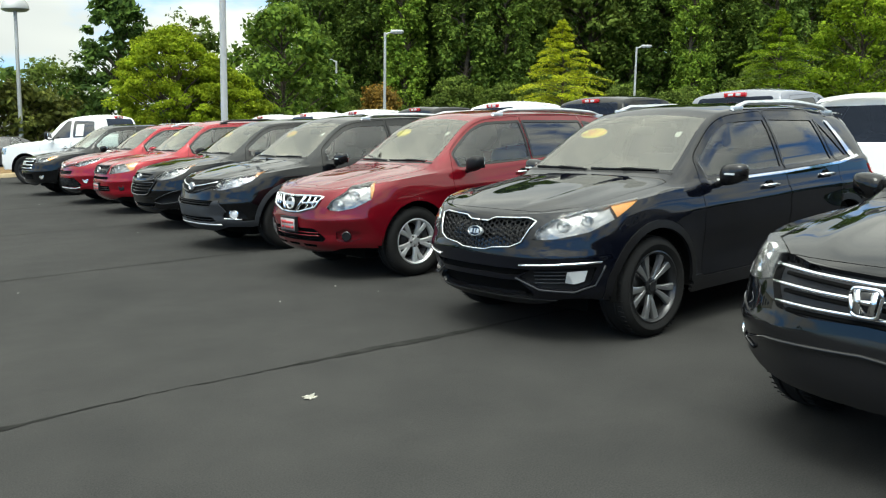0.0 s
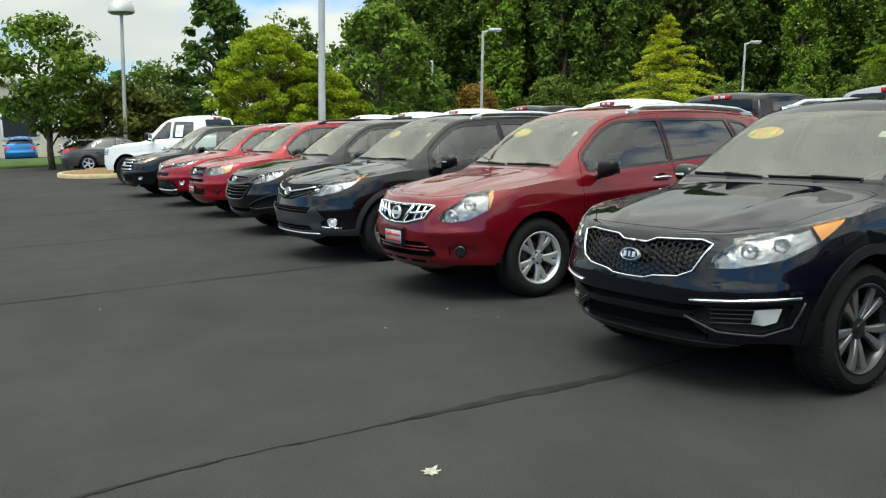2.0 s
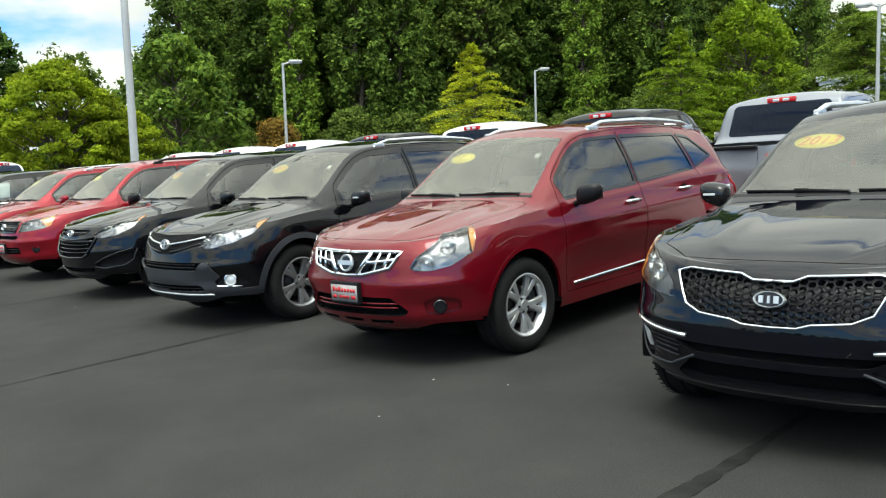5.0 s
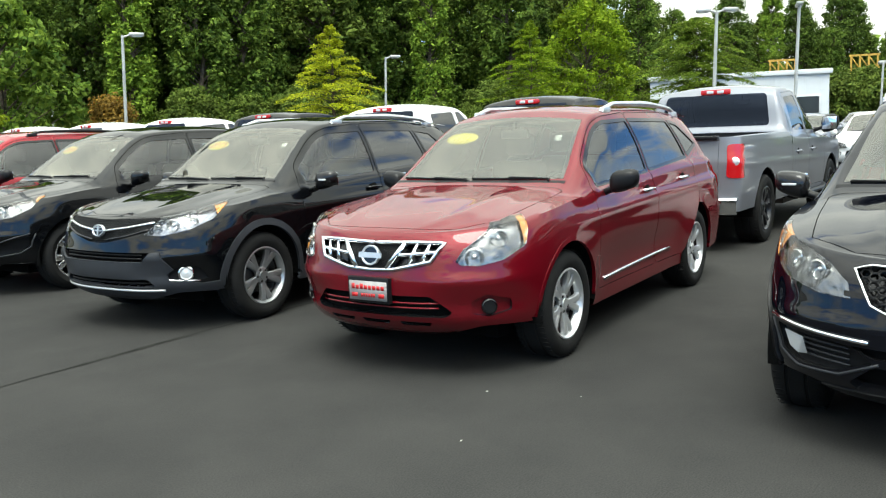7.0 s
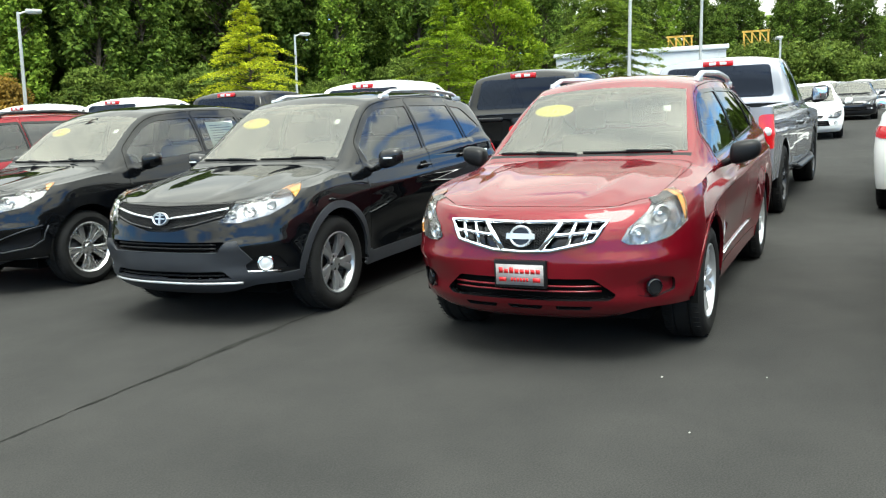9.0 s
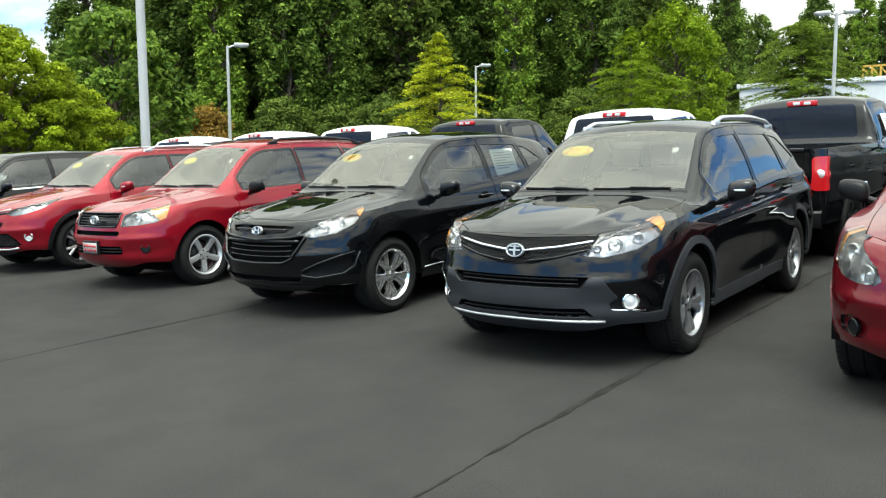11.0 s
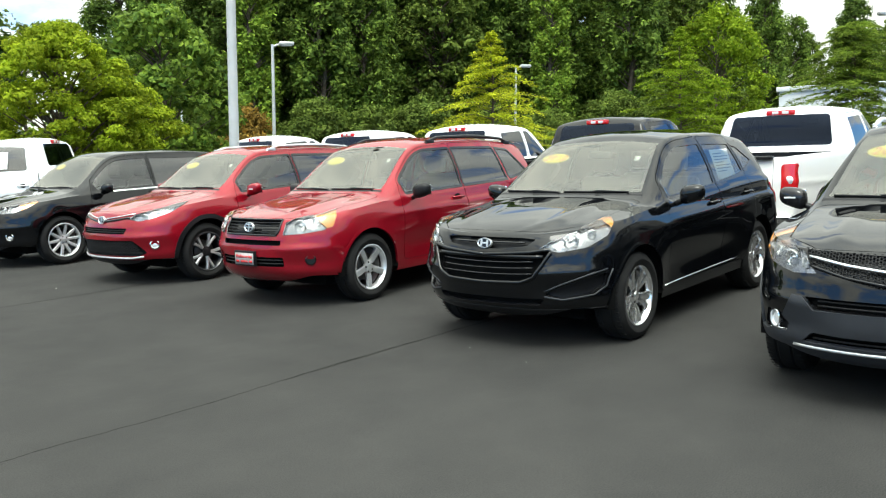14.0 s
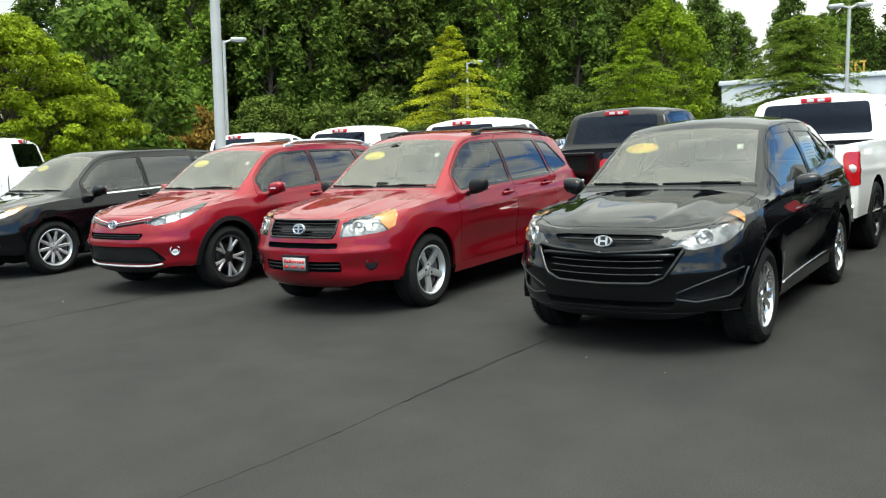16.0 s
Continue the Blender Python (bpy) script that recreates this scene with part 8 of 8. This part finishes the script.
def sedan_spec(L=4.80, W=1.82, H=1.46, wb=2.775, fo=0.95, hatch=False):
    s = suv_spec(L, W, H, wb, fo, 0.328, hood_z=0.74, cowl_x=1.30, cowl_z=0.96, screen_x=2.12, belt_front=0.90, belt_rear=0.98)
    s["nose"] = [(0.12, 0.40), (0.20, 0.14), (0.30, 0.03), (0.42, 0.0), (0.55, 0.01), (0.66, 0.05), (0.76, 0.13), (1.2, 0.5)]
    s["wide"] = [(0.15, W / 2 - 0.05), (0.3, W / 2 - 0.02), (0.6, W / 2), (0.8, W / 2 - 0.01), (0.95, W / 2 - 0.05), (1.1, W / 2 - 0.08)]
    s["base"] = [(0, 0.18), (L, 0.24)]
    if hatch:
        s["top"] = [(0.08, 0.72), (0.18, 0.76), (0.5, 0.87), (1.05, 0.96), (1.18, 1.0), (1.95, 1.40), (2.3, 1.48), (2.7, 1.49), (3.4, 1.40), (4.0, 1.22), (4.30, 1.10), (L - 0.1, 0.98)]
        s["cowl_x"], s["screen_x"], s["H"], s["back_glass"] = 1.10, 2.02, 1.48, (3.3, 4.2)
    else:
        s["top"] = [(0.08, 0.72), (0.18, 0.76), (0.5, 0.86), (1.0, 0.93), (1.28, 0.965), (1.42, 1.02), (2.05, 1.38), (2.35, 1.45), (2.8, 1.46), (3.3, 1.40), (3.95, 1.10), (4.05, 1.07), (4.5, 1.03), (L - 0.08, 0.98)]
        s["back_glass"] = (3.42, 3.92)
    b, t = 0.95, s["H"] - 0.11
    c = s["cowl_x"]
    s["windows"] = [[(c + 0.45, b), (2.55, b + 0.02), (2.52, t), (2.20, t - 0.02), (c + 0.75, b + 0.22)], [(2.63, b + 0.02), (3.35, b + 0.05), (3.28, t - 0.06), (2.60, t)], [(3.40, b + 0.06), (3.62, b + 0.09), (3.34, t - 0.08)]]
    s["doors"] = [[(c + 0.25, 0.28), (2.58, 0.28), (2.58, t + 0.04), (2.18, t + 0.02), (c + 0.40, b + 0.03), (c + 0.25, b - 0.05)], [(2.586, 0.28), (3.25, 0.28), (3.46, 0.62), (3.66, b + 0.04), (3.34, t + 0.0), (2.586, t + 0.04)]]
    return s


BIG = suv_spec(4.95, 1.98, 1.76, 2.95, 0.95, 0.37, hood_z=0.98, cowl_z=1.16, belt_front=1.10, belt_rear=1.14)
BIG["top"] = BIG["top"][:-4] + [(4.1, 1.74), (4.62, 1.70), (4.78, 1.30), (4.85, 1.14)]
BIG["tail"] = [(0.15, 4.83), (0.4, 4.93), (0.6, 4.95), (0.9, 4.92), (1.2, 4.88)]
plain_car("white SUV with a dark rear window", BIG, WHITE, FIVE, pose(9.8 + 4.95, 5.79, 0, 0, 0, 180), "suv", "cars of the outer rows", "wide", True)
grey_sedan = plain_car("grey sedan standing beside a planted island", sedan_spec(), GREY, FIVE, pose(8.5, 42.2, 0, 0, 0, 176), "sedan", "cars of the outer rows")
white_hatch = plain_car("white hatchback facing the aisle", sedan_spec(4.48, 1.745, 1.48, 2.70, 0.92, True), WHITE, SPLIT, pose(24.0, 9.25, 0, 0, 0, 6), "hatchback", "cars of the outer rows")
dark_sedan = plain_car("dark grey sedan in a far row", sedan_spec(), DARKGREY, FIVE, pose(35.5, 9.2, 0, 0, 0, 4), "sedan", "cars of the outer rows")
plain_car("bright blue boxy hatchback on the far side", suv_spec(4.14, 1.80, 1.62, 2.57, 0.84, 0.33), BLUE, FIVE, pose(3.3, 65.2, 0, 0, 0, -95), "hatchback", "cars of the outer rows", "tall", True)
silver = plain_car("silver sedan in a far row", sedan_spec(), SILVER, FIVE, pose(41.0, 10.4, 0, 0, 0, 3), "sedan", "cars of the outer rows")
# more of them along the far rows
FAR = [(silver, 47.5, 9.0, 2), (white_hatch, 53, 10.2, 3), (dark_sedan, 59, 9.4, 0), (silver, 30, 12.6, 2), (dark_sedan, 30.5, 15.6, 0), (white_hatch, 30.2, 18.6, 0), (silver, 45, 14, 0), (white_hatch, 60, 13, 0), (silver, 66, 9, 0), (silver, 33, 5.5, 10), (white_hatch, 39.5, 4.8, 6),
       (white_hatch, 6.3, 65, -85), (silver, 9.2, 66, -88), (grey_sedan, 12.2, 62, 92), (silver, 0.2, 65, -88), (dark_sedan, -2.9, 60, 90), (white_hatch, 15, 66.5, -90)]
for ob, x, y, yaw in FAR:
    copy_thing(ob, pose(x, y, 0, 0, 0, yaw))

# ---- planted islands, kerbs ----
MULCH = mat("mulch", (0.20, 0.13, 0.06), 0.95, 0, 0.2, 0, (30, 0.04, 0.9), (9, 0.6, 1.4))
KERB = mat("tan_kerb", (0.42, 0.33, 0.20), 0.9, 0, 0.3, 0, (40, 0.004, 0.5), (3, 0.8, 1.15))


def island(x, y, rx, ry, label, fill):
    root = tagged(new("planted_island"), label, "traffic island")
    N = 40
    ring = [Vector((math.cos(2 * math.pi * k / N), math.sin(2 * math.pi * k / N), 0)) for k in range(N)]
    bm = bmesh.new()
    rows = []
    for f, z in ((1.0, 0.0), (1.0, 0.12), (0.985, 0.15), (0.94, 0.15), (0.93, 0.10)):
        rows.append([Vector((p.x * (rx - (1 - f) * 2.2), p.y * (ry - (1 - f) * 2.2), z)) for p in ring + ring[:1]])
    grid_sheet(bm, rows)
    part("kerb", bm, KERB, root)
    bm = bmesh.new()
    rows = []
    for f in (1.0, 0.8, 0.5, 0.2, 0.02):
        rows.append([Vector((p.x * (rx - 0.14) * f, p.y * (ry - 0.14) * f, 0.11 + 0.16 * (1 - f * f) + 0.02 * noise.noise(p * 3 * f))) for p in ring + ring[:1]])
    grid_sheet(bm, rows)
    part("mulch_bed", bm, fill, root)
    root.location = (x, y, 0)
    return root


island(4.7, 37.0, 1.6, 2.8, "low planted island with a tan kerb and mulch", MULCH)
bm = bmesh.new()
rows = [[Vector((x, y, 0.0)), Vector((x, y, 0.13)), Vector((x, y + 0.15, 0.15)), Vector((x, y + 1.0, 0.2)), Vector((x, y + 9, 0.3))] for x, y in ((-30, 50.5), (-12, 50.2), (0, 49.6), (10, 49.8), (22, 52), (30, 58))]
grid_sheet(bm, rows)
tagged(part("grass_bank", bm, L_GRASS), "green grass strip across the car park", "grass", kind="structure")

# painted bay lines far off
PAINTW = mat("road_paint", (0.62, 0.62, 0.60), 0.7, 0, 0.3, 0, None, (6, 0.7, 1.1))
for x0, x1, y in ((20.0, 24.5, 7.1), (24.8, 29.5, 7.0), (34.5, 39.5, 7.3)):
    bm = bmesh.new()
    box(bm, x0, x1, y - 0.05, y + 0.05, 0.002, 0.005)
    tagged(part("bay_line", bm, PAINTW), "white painted parking bay line", "road marking", kind="structure")

# ---- buildings ----
WALLW = mat("white_wall", (0.66, 0.68, 0.70), 0.7, 0, 0.3, 0, None, (0.6, 0.9, 1.05))
WALLB = mat("beige_wall", (0.52, 0.48, 0.38), 0.8, 0, 0.3, 0, (20, 0.01, 0.4), (0.5, 0.88, 1.06))
PANE = mat("dark_window", (0.03, 0.035, 0.04), 0.08)
WOOD = mat("yellow_timber", (0.55, 0.34, 0.07), 0.7, 0, 0.3, 0, (20, 0.004, 0.4), (4, 0.75, 1.2))


def flat_building(x, y, yaw, length, depth, h, wallm, label, windows=0, ribs=0):
    root = tagged(new("building"), label, "building")
    bm = bmesh.new()
    box(bm, 0, depth, -length / 2, length / 2, 0, h)
    part("wall", bm, wallm, root)
    bm = bmesh.new()
    box(bm, -0.25, depth + 0.25, -length / 2 - 0.25, length / 2 + 0.25, h, h + 0.45, 0.04)
    part("roof", bm, wallm, root)
    for k in range(windows):
        yy = -length / 2 + (k + 0.5) * length / windows
        w = bmesh.new()
        box(w, -0.06, 0.02, yy - length / windows * 0.32, yy + length / windows * 0.32, h * 0.25, h * 0.62, 0.01)
        wo = part("window", w, WALLW, root)
        p = bmesh.new()
        box(p, -0.07, -0.03, yy - length / windows * 0.29, yy + length / windows * 0.29, h * 0.28, h * 0.59)
        part("pane", p, PANE, wo)
    for k in range(ribs):
        yy = -length / 2 + (k + 0.5) * length / ribs
        r = bmesh.new()
        box(r, -0.05, 0.0, yy - 0.04, yy + 0.04, 0.0, h)
        part("panel_rib", r, wallm, root)
    root.matrix_world = pose(x, y, 0, 0, 0, yaw)


flat_building(85.7, 32.8, 19.5, 16.5, 10, 5.1, WALLW, "low white flat-roofed building before the woods", 4, 12)
flat_building(-2.3, 76.0, 88, 24.0, 12, 5.6, WALLB, "low beige building behind the trees", 6)


def scaffold(x, y, yaw):
    root = tagged(new("timber_frame"), "yellow timber frame standing behind the building", "timber frame")
    for k in range(4):
        b = bmesh.new()
        box(b, -0.09, 0.09, k * 0.85 - 0.09, k * 0.85 + 0.09, 0, 7.4)
        part("post", b, WOOD, root)
    for z in (5.8, 7.2):
        b = bmesh.new()
        box(b, -0.09, 0.09, -0.2, 2.75, z, z + 0.2)
        part("rail", b, WOOD, root)
    for k in range(3):
        b = bmesh.new()
        tube(b, [(0, k * 0.85, 5.9), (0, k * 0.85 + 0.85, 7.2)], 0.06, 5)
        part("brace", b, WOOD, root)
    root.matrix_world = pose(x, y, 0, 0, 0, yaw)


scaffold(101.0, 31.5, 15)
scaffold(102.5, 23.5, 15)
